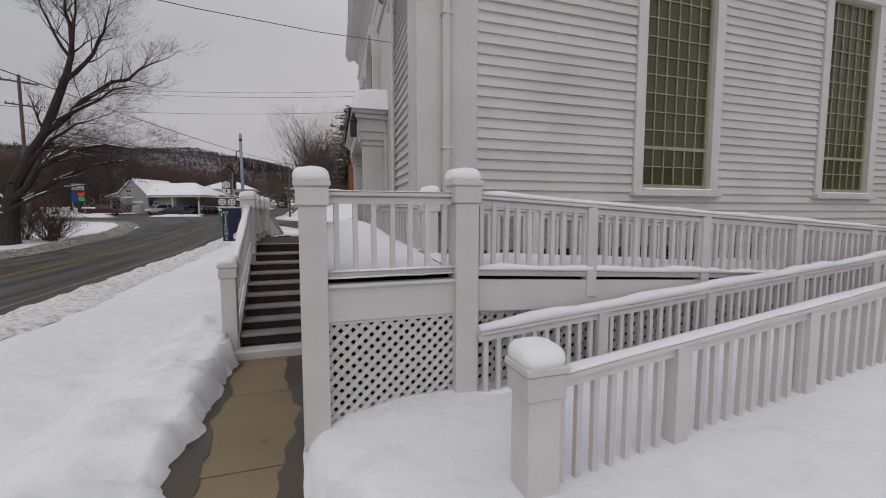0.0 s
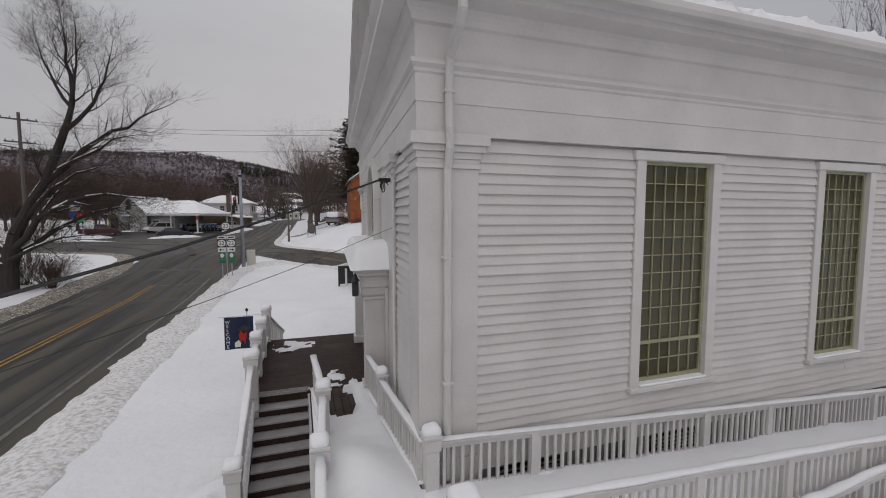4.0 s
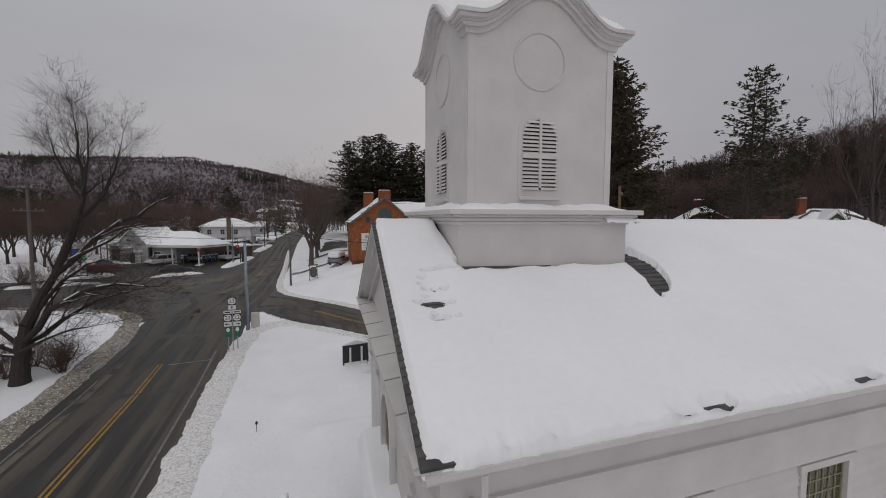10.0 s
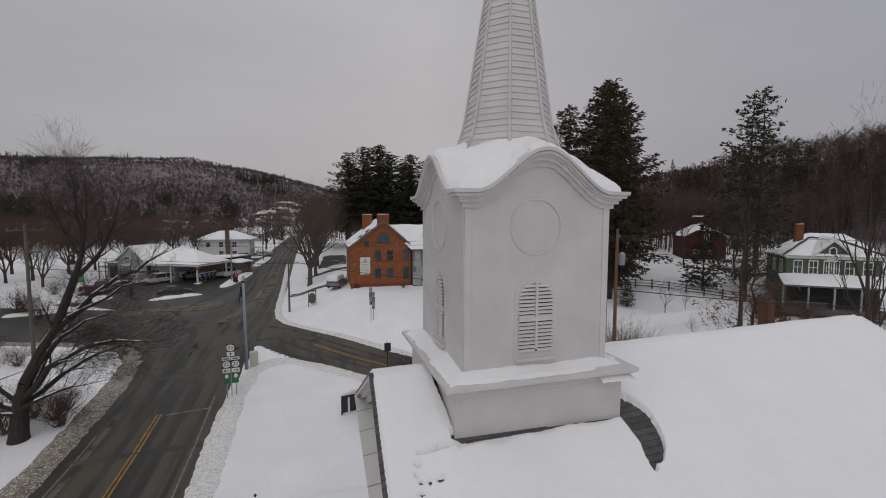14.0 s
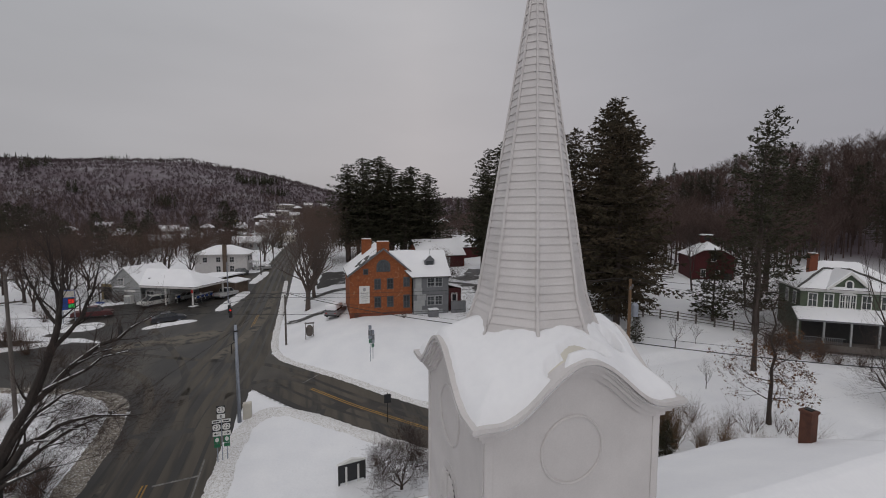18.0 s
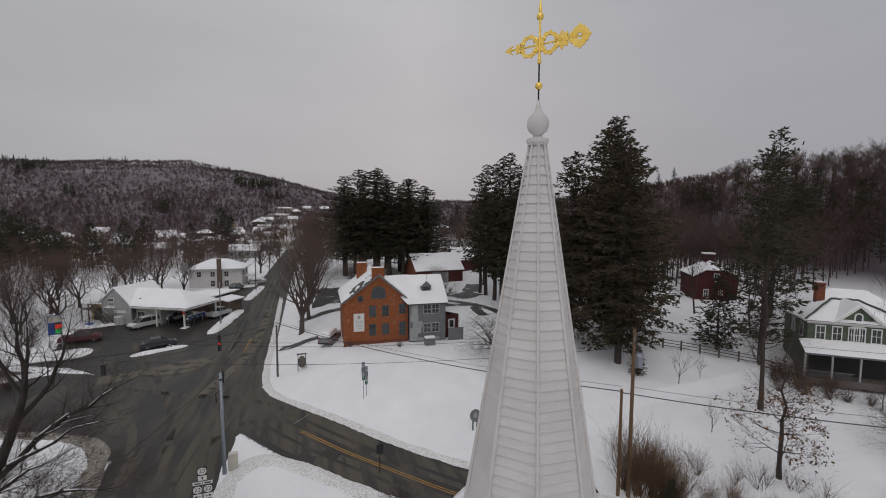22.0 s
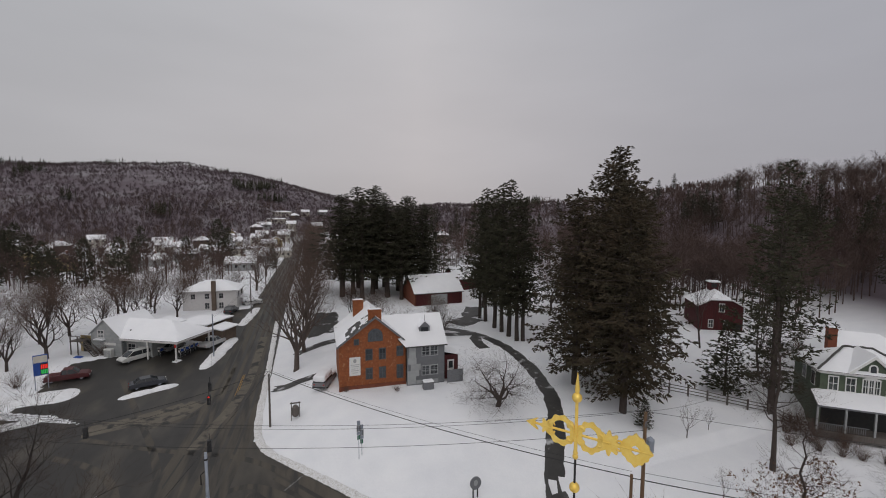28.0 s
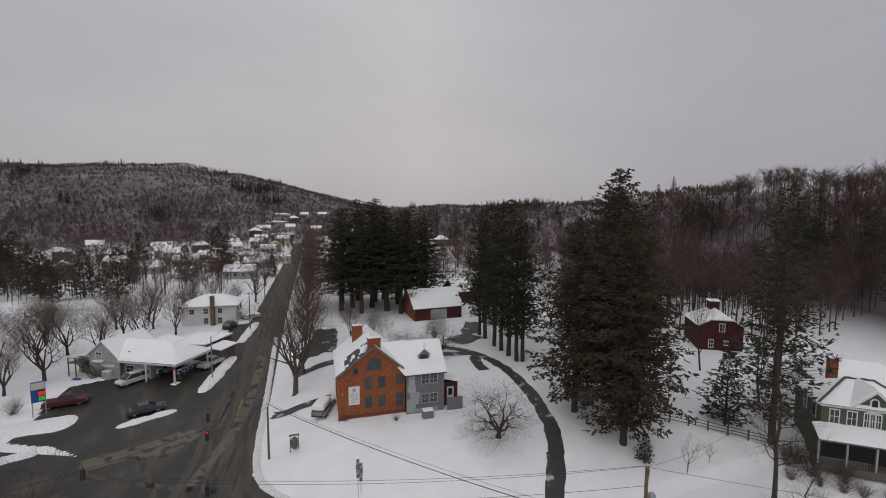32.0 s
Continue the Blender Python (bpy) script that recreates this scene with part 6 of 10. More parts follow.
def brick_house():
    P = Place(7.2, 62.4, 4.35, -3.0)
    h = thing("brick_house", P(4.5, 5, 0), "orange brick gabled house with grey trim and snowy roof", "house")
    W, D, E, R = 8.9, 10.5, 5.9, 9.5
    part("wall", P.poly([(0, -0.6), (W, -0.6), (W, E), (W / 2 + 0.3, R), (0, E)], "y", 0, 0.35), BRICK, h, "orange brick gable wall")
    part("wall", P.box((0, 0.35, -0.6), (0.35, D, E)), BRICK, h)
    part("wall", P.box((W - 0.35, 0.35, -0.6), (W, D, E)), BRICK, h)
    part("wall", P.poly([(0, -0.6), (W, -0.6), (W, E), (W / 2 + 0.3, R), (0, E)], "y", D - 0.35, D), BRICK, h)
    part("foundation", P.box((-0.06, -0.08, -0.8), (W + 0.06, 0.0, 0.35)), BRICKD, h)
    m = W / 2 + 0.3
    for u0, z0, u1, z1, lab in ((-0.35, E - 0.27, m, R, 0), (W + 0.35, E - 0.27, m, R, 1)):
        q = [(u0, -0.3, z0), (u0, D + 0.3, z0), (u1, D + 0.3, z1), (u1, -0.3, z1)]
        vs = [P(*p) for p in q] + [P(p[0], p[1], p[2] + 0.14) for p in q]
        fs = [(0, 1, 2, 3), (7, 6, 5, 4), (4, 5, 1, 0), (5, 6, 2, 1), (6, 7, 3, 2), (7, 4, 0, 3)]
        rf = part("roof", Geo().add(vs, fs if not lab else [tuple(reversed(f)) for f in fs]), SHINGLE, h, "weathered shingles")
        up = [(p[0], p[1], p[2] + 0.14) for p in q]
        if lab == 0:
            snow_roof(P, rf, (up[1], up[0]), (up[2], up[3]), 0.14, 26, 22, lambda s, t: 1.0 if s > 0.62 and 0.25 < t and fbm(s * 9, t * 7, 0.9, 2.0) > -0.12 else 0.0)
        else:
            snow_roof(P, rf, (up[0], up[1]), (up[3], up[2]), 0.16)
        part("rake_trim", P.poly([(u0, z0 - 0.1), (u0, z0 + 0.12), (u1, z1 + 0.1), (u1, z1 - 0.15)], "y", -0.34, -0.28), GREYP, h)
    chimney(P, h, m + 0.0, 0.45, R - 1.0, R + 1.0, 1.7, 0.8, BRICK)
    chimney(P, h, m - 1.6, 7.5, R - 1.5, R + 1.0, 1.5, 0.8, BRICK)
    for u in (3.9, 5.7, 8.1):
        window_on(P, h, u, 0.75, 1.15 if u < 8 else 0.9, 1.35 if u < 8 else 1.7, 0.0, trim=SLATE)
        window_on(P, h, u, 0.75, 3.75 if u < 8 else 4.0, 1.35 if u < 8 else 1.2, 0.0, trim=SLATE)
    window_on(P, h, 2.25, 0.5, 5.95, 0.6, 0.0, trim=SLATE, bars=(0, 0))
    f = part("attic_window", P.poly(arch_outline(m + 0.0, 1.0, 6.2, 7.95), "y", -0.05, 0.0), SLATE, h, "large half-round attic window")
    part("pane", P.poly(arch_outline(m + 0.0, 0.75, 6.4, 7.75), "y", -0.07, -0.05), GLASSP, f)
    for k in (-1, 0, 1):
        part("bar", P.box((m + k * 0.37 - 0.03, -0.09, 6.4), (m + k * 0.37 + 0.03, -0.07, 7.5)), SLATE, f)
    s = thing("wall_sign", P(2.0, -0.05, 1.6), "large white notice board fixed to the brick wall", "sign")
    part("board", P.box((1.3, -0.1, 1.75), (2.75, -0.02, 4.25), 0.01), SIGNW, s)
    part("emblem", P.poly([(2.02 + 0.22 * math.cos(2 * math.pi * i / 12), 3.75 + 0.28 * math.sin(2 * math.pi * i / 12)) for i in range(12)], "y", -0.115, -0.1), PALEGREY, s)
    for k, (w, z) in enumerate(((0.55, 3.2), (0.5, 2.95), (0.42, 2.65), (0.5, 2.4), (0.35, 2.1))):
        part("text_bar", P.box((2.02 - w, -0.11, z), (2.02 + w, -0.1, z + 0.06)), PALEGREY, s)
    # grey wing
    Q = Place(16.1, 61.2, 4.35, -3.0)
    w_ = thing("grey_wing", Q(2.7, 3.5, 0), "slate-grey clapboard wing with dormer, stone-patterned sheathing at its corner", "house")
    part("wall", Q.box((0.0, 0, -0.6), (5.3, 0.25, 5.5)), GREYP, w_)
    part("wall", Q.poly([(0, -0.6), (7.5, -0.6), (7.5, 5.5), (3.75, 8.6), (0, 5.5)], "x", 5.05, 5.3), GREYP, w_)
    part("wall", Q.box((0.0, 7.25, -0.6), (5.3, 7.5, 5.5)), GREYP, w_)
    siding(Q, w_, 1.25, 5.3, 0.0, 5.4, 0.0, GREYP, 0.4)
    for k, (u0, z0, u1, z1) in enumerate(((0.05, 0.0, 1.25, 1.1), (0.05, 1.1, 1.7, 1.9), (0.5, 1.9, 1.9, 2.8), (0.15, 2.8, 1.3, 3.7), (0.3, 3.7, 1.2, 5.3), (1.3, 0.0, 4.4, 0.5))):
        part("sheathing", Q.box((u0, -0.075, z0), (u1, -0.052, z1)), PALEGREY, w_, "pale sheathing panel")
    for v0, v1 in ((-0.35, 3.75), (7.85, 3.75)):
        q = [(-0.25, v0, 5.2), (5.65, v0, 5.2), (5.65, v1, 8.7), (-3.6, v1, 8.7)]
        rf = slope(Q, w_, q if v0 < v1 else q[::-1], SHINGLE, 0.12)
        up = [(p[0], p[1], p[2] + 0.12) for p in q]
        snow_roof(Q, rf, (up[0], up[1]) if v0 < v1 else (up[1], up[0]), (up[3], up[2]) if v0 < v1 else (up[2], up[3]), 0.16)
    for u in (2.6, 3.8):
        for z in (1.2, 3.9):
            window_on(Q, w_, u, 0.95, z, 1.2, -0.03, trim=PALEGREY)
    d = part("dormer", Q.box((2.0, 1.3, 6.5), (3.5, 3.4, 7.7)), GREYP, w_, "small gabled dormer")
    part("dormer_roof", Q.poly([(1.85, 7.6), (3.65, 7.6), (2.75, 8.5)], "y", 1.15, 3.8), SNOW, d)
    part("dormer_gable", Q.poly([(1.95, 7.6), (3.55, 7.6), (2.75, 8.35)], "y", 1.1, 1.149), GREYP, d)
    part("pane", Q.box((2.25, 1.27, 6.7), (3.25, 1.3, 7.5)), GLASSD, d)
    part("finial", Geo().tube([Q(2.75, 1.2, 8.4), Q(2.75, 1.2, 9.3)], 0.03, 5), GREYP, d)
    S = Place(21.6, 62.0, 4.35, -3)
    a = thing("red_entry", S(1.2, 1.5, 0), "small red entry porch with a white door", "porch")
    part("wall", S.box((0, 0, -0.3), (2.2, 2.5, 3.3)), REDBARN, a)
    part("roof", S.poly([(-0.2, 3.9), (2.6, 3.2), (2.6, 3.32), (-0.2, 4.02)], "y", -0.2, 2.7), SNOW, a)
    part("door", S.box((0.6, -0.06, 0.2), (1.6, 0.0, 2.6)), WHITE2, a)
    part("pane", S.box((0.8, -0.08, 1.4), (1.4, -0.06, 2.4)), GLASSD, a)
    part("screen", S.box((0.2, -1.4, -0.3), (2.5, -1.3, 1.6)), GREYP, a, "grey board screen")
    b = thing("utility_box", Q(2.6, -1.4, -0.2), "grey metal cabinet topped with snow", "utility box")
    part("box", Q.box((1.9, -1.9, -0.4), (3.3, -1.0, 0.75), 0.03), GREYP, b)
    part("snow_top", Q.box((1.88, -1.92, 0.75), (3.32, -0.98, 0.95), 0.07), SNOW, b)


def slope(P, parent, q, material, thick=0.16, name="roof"):
    """A flat slab over four or more local points, given in order round its edge."""
    n = len(q)
    vs = [P(*p) for p in q] + [P(p[0], p[1], p[2] + thick) for p in q]
    fs = [tuple(range(n - 1, -1, -1)), tuple(range(n, 2 * n))] + [(i, (i + 1) % n, (i + 1) % n + n, i + n) for i in range(n)]
    return part(name, Geo().add(vs, fs), material, parent)


def gas_station():
    P = Place(-23.0, 92.6, 1.75, -29.0)
    h = thing("filling_station", P(-2, 4, 0), "grey gabled filling station with broad snowy canopy on posts", "filling station")
    # gabled shop with its side lean-to
    part("gable_wall", P.poly([(-11.0, -0.3), (-4.7, -0.3), (-4.7, 3.8), (-8.1, 6.9), (-11.0, 4.4)], "y", -0.35, -0.1), PALEGREY, h, "grey sided gable front")
    for k in range(18):
        z = 0.3 + k * 0.24
        u0, u1 = (-11.0, -4.72) if z < 3.7 else (-11.0 + max(0, z - 4.2) * 1.16, -4.72 - (z - 3.7) * 1.09)
        part("siding_board", P.poly([(-0.395, z), (-0.365, z + 0.24), (-0.351, z + 0.24), (-0.351, z)], "x", u0, u1), PALEGREY, h)
    part("shop_wall", P.box((-4.7, 0.6, -0.3), (0.6, 0.85, 3.6)), PALEGREY, h, "grey shop front under the canopy")
    part("shop_wall", P.box((0.35, 0.85, -0.3), (0.6, 8.0, 3.6)), PALEGREY, h)
    part("back_wall", P.box((-11.0, 7.6, -0.3), (0.6, 7.9, 3.8)), PALEGREY, h)
    part("side_wall", P.box((-11.0, -0.1, -0.3), (-10.75, 7.6, 4.3)), PALEGREY, h)
    part("rake_trim", P.poly([(-4.5, 3.5), (-4.5, 3.75), (-8.1, 7.12), (-8.1, 6.85)], "y", -0.55, -0.42), BROWNP, h)
    part("rake_trim", P.poly([(-11.3, 4.05), (-11.3, 4.3), (-8.1, 7.12), (-8.1, 6.85)], "y", -0.55, -0.42), PALEGREY, h)
    slope(P, h, [(-8.1, -0.6, 6.95), (-8.1, 8.2, 6.95), (-11.4, 8.2, 4.15), (-11.4, -0.6, 4.15)], SNOW, 0.2)
    window_on(P, h, -8.9, 1.1, 3.7, 1.2, -0.36)
    window_on(P, h, -3.6, 1.5, 1.3, 1.2, 0.6)
    part("door", P.box((-2.2, 0.53, 0), (-1.2, 0.6, 2.2)), WHITE2, h)
    part("sign_band", P.box((-8.2, -0.44, 2.4), (-5.8, -0.40, 2.85)), SIGNW, h, "white sign band")
    part("awning", P.box((-9.9, -1.0, 3.35), (-7.9, -0.36, 3.5)), SNOW, h)
    part("lean_to_wall", P.box((-14.2, 0.4, -0.3), (-11.0, 0.6, 3.6)), TANP, h, "tan boarded lean-to")
    slope(P, h, [(-11.2, -0.6, 4.3), (-11.2, 7.0, 4.3), (-14.6, 7.0, 3.6), (-14.6, -0.2, 3.6)], SNOW, 0.2, "lean_to_roof")
    # near-black panel on the lean-to wall, standing in for shade under the deck
    part("porch_void", P.box((-13.6, 0.34, 0.1), (-11.2, 0.39, 2.9)), DARK, h)
    for k in range(11):
        part("stair_tread", P.box((-11.9 + k * 0.3, -1.6, 3.1 - k * 0.28), (-11.58 + k * 0.3, -0.7, 3.16 - k * 0.28)), POLEG, h)
    for v in (-1.6, -0.7):
        part("stair_rail", Geo().tube([P(-12.0, v, 4.0), P(-8.6, v, 0.95)], 0.06, 5), POLEG, h)
        part("stringer", Geo().tube([P(-12.0, v, 3.05), P(-8.6, v, 0.0)], 0.09, 5), POLEG, h)
    part("deck", P.box((-14.2, -1.6, 3.0), (-11.9, 0.4, 3.12)), POLEG, h)
    for u in (-14.1, -12.6):
        part("deck_post", P.box((u, -1.6, -0.3), (u + 0.14, -1.46, 4.0)), POLEG, h)
    part("deck_rail", Geo().tube([P(-14.1, -1.55, 4.0), P(-12.0, -1.55, 4.0)], 0.06, 5), POLEG, h)
    # canopy: broad roof, hipped at its open end
    a, b, c, d, ze, zr = -4.9, 6.9, -0.7, 8.2, 3.75, 6.2
    m = (c + d) / 2
    part("canopy_fascia", P.box((a + 0.2, c, ze - 0.32), (b, c + 0.18, ze - 0.01)), WHITE2, h, "white canopy fascia")
    part("canopy_fascia", P.box((b - 0.18, c + 0.18, ze - 0.32), (b, d, ze - 0.01)), WHITE2, h)
    part("canopy_soffit", P.box((a + 0.2, c + 0.18, ze - 0.2), (b - 0.18, d, ze - 0.05)), PALEGREY, h)
    rf = part("canopy_roof", Geo().add([P(a, c, ze), P(b, c, ze), P(b, d, ze), P(a, d, ze), P(-7.6, m, zr), P(1.9, m, zr)], [(0, 1, 5, 4), (1, 2, 5), (2, 3, 4, 5), (3, 0, 4), (3, 2, 1, 0)]), SHINGLE, h)
    snow_roof(P, rf, ((a, c, ze), (b, c, ze)), ((-8.0, m, zr), (1.9, m, zr)), 0.2)
    snow_roof(P, rf, ((b, c, ze), (b, d, ze)), ((1.9, m, zr), (1.899, m, zr)), 0.2)
    snow_roof(P, rf, ((b, d, ze), (a, d, ze)), ((1.9, m, zr), (-8.0, m, zr)), 0.2)
    slope(P, h, [(-8.1, -0.6, 6.95), (-4.5, -0.6, 3.65), (-4.5, 8.2, 3.65), (-8.1, 8.2, 6.95)], SNOW, 0.2)
    part("roof_vent", Geo().tube([P(-4.0, 1.0, 4.4), P(-4.0, 1.0, 5.0)], 0.18, 8), SIGNK, h)
    # rear sheds
    part("rear_wall", P.box((-3.0, 9.6, -0.3), (4.5, 17.0, 3.6)), BROWNP, h)
    part("rear_wall", P.box((4.5, 9.8, -0.3), (7.4, 14.0, 2.95)), BROWNP, h)
    slope(P, h, [(-3.5, 9.2, 3.7), (4.6, 9.2, 4.0), (4.6, 17.4, 4.0), (-3.5, 17.4, 3.7)], SNOW, 0.22, "rear_roof")
    slope(P, h, [(4.7, 9.4, 3.4), (7.8, 9.4, 3.0), (7.8, 14.4, 3.0), (4.7, 14.4, 3.4)], SNOW, 0.2, "rear_roof")
    slope(P, h, [(-6.5, 8.4, 4.6), (-2.6, 8.4, 3.9), (-2.6, 12.5, 3.9), (-6.5, 12.5, 4.6)], SNOW, 0.2, "rear_roof")
    for u, v in ((0.6, -0.35), (6.2, -0.35), (6.4, 7.4)):
        part("canopy_post", P.box((u - 0.12, v - 0.12, 0), (u + 0.12, v + 0.12, 3.5), 0.01), SIGNW, h, "white steel post")
        part("kerb_snow", P.box((u - 0.7, v - 0.5, -0.05), (u + 0.5, v + 1.0, 0.30), 0.12), SNOW, h)
    part("price_card", P.box((6.0, -0.52, 2.7), (6.45, -0.48, 3.25)), REDC, h, "small red card on the post")
    for k in range(5):
        u, v = (5.1, 2.0 + 1.15 * k) if k < 4 else (1.3, 1.6)
        pp = thing("fuel_pump", P(u, v, 0), "blue and white fuel pump under the canopy", "fuel pump", group="fuel pumps")
        part("cabinet", P.box((u - 0.25, v - 0.4, 0), (u + 0.25, v + 0.4, 1.9), 0.03), SIGNW, pp)
        part("panel", P.box((u - 0.22, v - 0.42, 0.35), (u + 0.22, v - 0.401, 1.75)), SIGNK, pp)
        part("dial", P.box((u - 0.16, v - 0.435, 1.15), (u + 0.16, v - 0.421, 1.55)), SIGNW, pp)
        part("panel", P.box((u + 0.251, v - 0.35, 0.35), (u + 0.27, v + 0.35, 1.2)), SIGNK, pp)
        part("top_panel", P.box((u + 0.251, v - 0.35, 1.25), (u + 0.27, v + 0.35, 1.75)), BLUEP, pp)
        part("hose", Geo().tube([P(u + 0.2, v - 0.44, 1.6), P(u + 0.45, v - 0.5, 1.0), P(u + 0.3, v - 0.46, 0.5), P(u + 0.1, v - 0.44, 1.1)], 0.03, 5), RUBBER, pp)
    b_ = thing("ice_chest", P(-6.8, -0.9, 0), "white ice chest outside the shop", "ice chest")
    part("body", P.box((-7.6, -1.2, 0), (-6.1, -0.5, 1.9), 0.03), SIGNW, b_)
    part("door", P.box((-7.5, -1.24, 0.3), (-6.9, -1.201, 1.7)), PALEGREY, b_)
    part("door", P.box((-6.8, -1.24, 0.3), (-6.2, -1.201, 1.7)), PALEGREY, b_)
    t = thing("tarpaulin_heap", P(-11.4, -2.4, 0), "blue tarpaulin over stacked goods", "tarpaulin")
    part("cover", P.box((-12.2, -2.8, -0.05), (-10.6, -2.0, 0.8), 0.2), BLUEP, t)
    f = thing("forecourt_bank", P(-10, -3.0, 0), "low bank of shovelled snow before the shop", "snow bank", kind="structure")
    part("heap", P.box((-16.0, -3.4, -0.2), (-8.4, -2.9, 0.3), 0.2), SNOWP, f)
    part("heap", P.box((-8.2, -1.9, -0.2), (-5.2, -1.4, 0.25), 0.15), SNOWP, f)
    # price sign by the road
    S = Place(-33.3, 82.6, 1.75, 25)
    s = thing("price_sign", S(0, 0, 0), "roadside fuel price sign with lit red and green digits", "sign")
    for u in (-0.7, 0.7):
        part("post", S.box((u - 0.06, -0.06, -0.3), (u + 0.06, 0.06, 5.0)), GALV, s)
    part("panel", S.box((-0.8, -0.14, 2.2), (0.8, 0.14, 5.2), 0.02), BLUEP, s)
    part("top_panel", S.box((-0.75, -0.17, 4.1), (0.75, -0.141, 5.1)), OFFWHITE, s)
    part("display_field", S.box((-0.05, -0.165, 2.3), (0.78, -0.141, 3.95)), SIGNK, s)
    for z0, m, nm in ((3.15, REDLIGHT, "red_display"), (2.4, GREENLED, "green_display")):
        for k in range(4):
            part(nm, S.box((0.02 + k * 0.19, -0.175, z0), (0.16 + k * 0.19, -0.166, z0 + 0.62)), m, s)


def white_house():
    P = Place(-24.2, 124.5, 3.6, -4)
    h = thing("white_house", P(6, 4, 0), "white two-storey house with hipped snowy roof and brick chimney", "house")
    W, D, E = 12.2, 8.5, 4.7
    for a, b in (((0, 0, -0.5), (W, 0.25, E)), ((0, D - 0.25, -0.5), (W, D, E)), ((0, 0.25, -0.5), (0.25, D - 0.25, E)), ((W - 0.25, 0.25, -0.5), (W, D - 0.25, E))):
        part("wall", P.box(a, b), WHITE2, h)
    hip_roof(P, h, 0, W, 0, D, E + 0.12, 6.9, 0.7)
    part("chimney", P.box((6.6, -0.95, -0.5), (7.5, -0.002, 7.4), 0.02), BROWNP, h, "tall brown brick chimney on the front wall")
    for u in (2.3, 5.4, 8.6):
        window_on(P, h, u, 0.95, 2.9, 1.2, 0.0)
        if u > 3:
            window_on(P, h, u, 0.95, 0.4, 1.4, 0.0)
    for v in (2.0, 5.6):
        part("side_window", P.box((W - 0.01, v, 2.9), (W + 0.05, v + 1.0, 4.1)), GLASSD, h)
    part("porch_roof", P.box((W, 3.5, 2.2), (W + 2.0, 7.5, 2.5)), SNOW, h)
    for v in (3.7, 7.3):
        part("porch_post", P.box((W + 1.7, v, 0), (W + 1.85, v + 0.15, 2.2)), WHITE2, h)


def red_barn():
    P = Place(74.0, 65.1, 5.5, -34)
    h = thing("red_barn", P(4.3, 5, 0), "dark red barn with white windows, snowy roof and cupola", "barn")
    W, D = 7.4, 9.0
    outline = [(0, -0.8), (W, -0.8), (W, 5.3), (W * 0.72, 6.5), (W * 0.28, 6.5), (0, 5.3)]
    part("wall", P.poly(outline, "y", 0, 0.25), REDBARN, h)
    part("wall", P.poly(outline, "y", D - 0.25, D), REDBARN, h)
    for u in (0, W - 0.25):
        part("wall", P.box((u, 0.25, -0.8), (u + 0.25, D - 0.25, 5.3)), REDBARN, h)
    for k in range(18):
        part("board", P.box((k * 0.4 + 0.01, -0.03, -0.6), (k * 0.4 + 0.39, 0.0, 5.2)), REDBARN, h)
    e = 0.35
    q = [P(-e, -e, 5.25), P(W + e, -e, 5.25), P(W + e, D + e, 5.25), P(-e, D + e, 5.25), P(W * 0.5, 3.2, 8.0), P(W * 0.5, D - 3.2, 8.0), P(W * 0.26, -e, 6.55), P(W * 0.74, -e, 6.55)]
    part("roof", Geo().add(q, [(0, 6, 4), (6, 7, 4), (7, 1, 4), (1, 2, 5, 4), (2, 3, 5), (3, 0, 4, 5)]), SNOW, h, "steep roof under snow")
    part("roof_edge", P.poly([(-e, 5.1), (-e, 5.26), (W * 0.26, 6.56), (W * 0.74, 6.56), (W + e, 5.26), (W + e, 5.1), (W * 0.74, 6.4), (W * 0.26, 6.4)], "y", -e, -e + 0.1), WHITE2, h)
    part("cupola", P.box((W * 0.5 - 0.75, 4.0, 7.6), (W * 0.5 + 0.75, 5.5, 9.2)), REDBARN, h, "square cupola")
    part("cupola_louver", P.box((W * 0.5 - 0.5, 3.96, 8.2), (W * 0.5 + 0.5, 4.0, 9.0)), DARK, h)
    part("cupola_roof", P.box((W * 0.5 - 1.05, 3.7, 9.2), (W * 0.5 + 1.05, 5.8, 9.45), 0.08), SNOW, h)
    window_on(P, h, W * 0.52, 0.8, 4.3, 1.4, -0.03, trim=SIGNW)
    window_on(P, h, 2.1, 0.7, 1.2, 1.4, -0.03, trim=SIGNW)
    window_on(P, h, 4.6, 0.6, 1.8, 0.7, -0.03, trim=SIGNW, bars=(1, 0))
    part("door", P.box((5.7, -0.08, -0.6), (7.1, -0.03, 2.0)), DARK, h)
    part("track", P.box((1.8, -0.1, 0.55), (6.0, -0.03, 0.68)), PALEGREY, h)
    f = thing("fence", (70.5, 67.5, 5.5), "short dark fence beside the barn", "fence")
    for k in range(4):
        part("rail", Geo().box((68.2, 68.0, 5.7 + k * 0.35), (72.8, 68.1, 5.85 + k * 0.35)), POLEG, f)


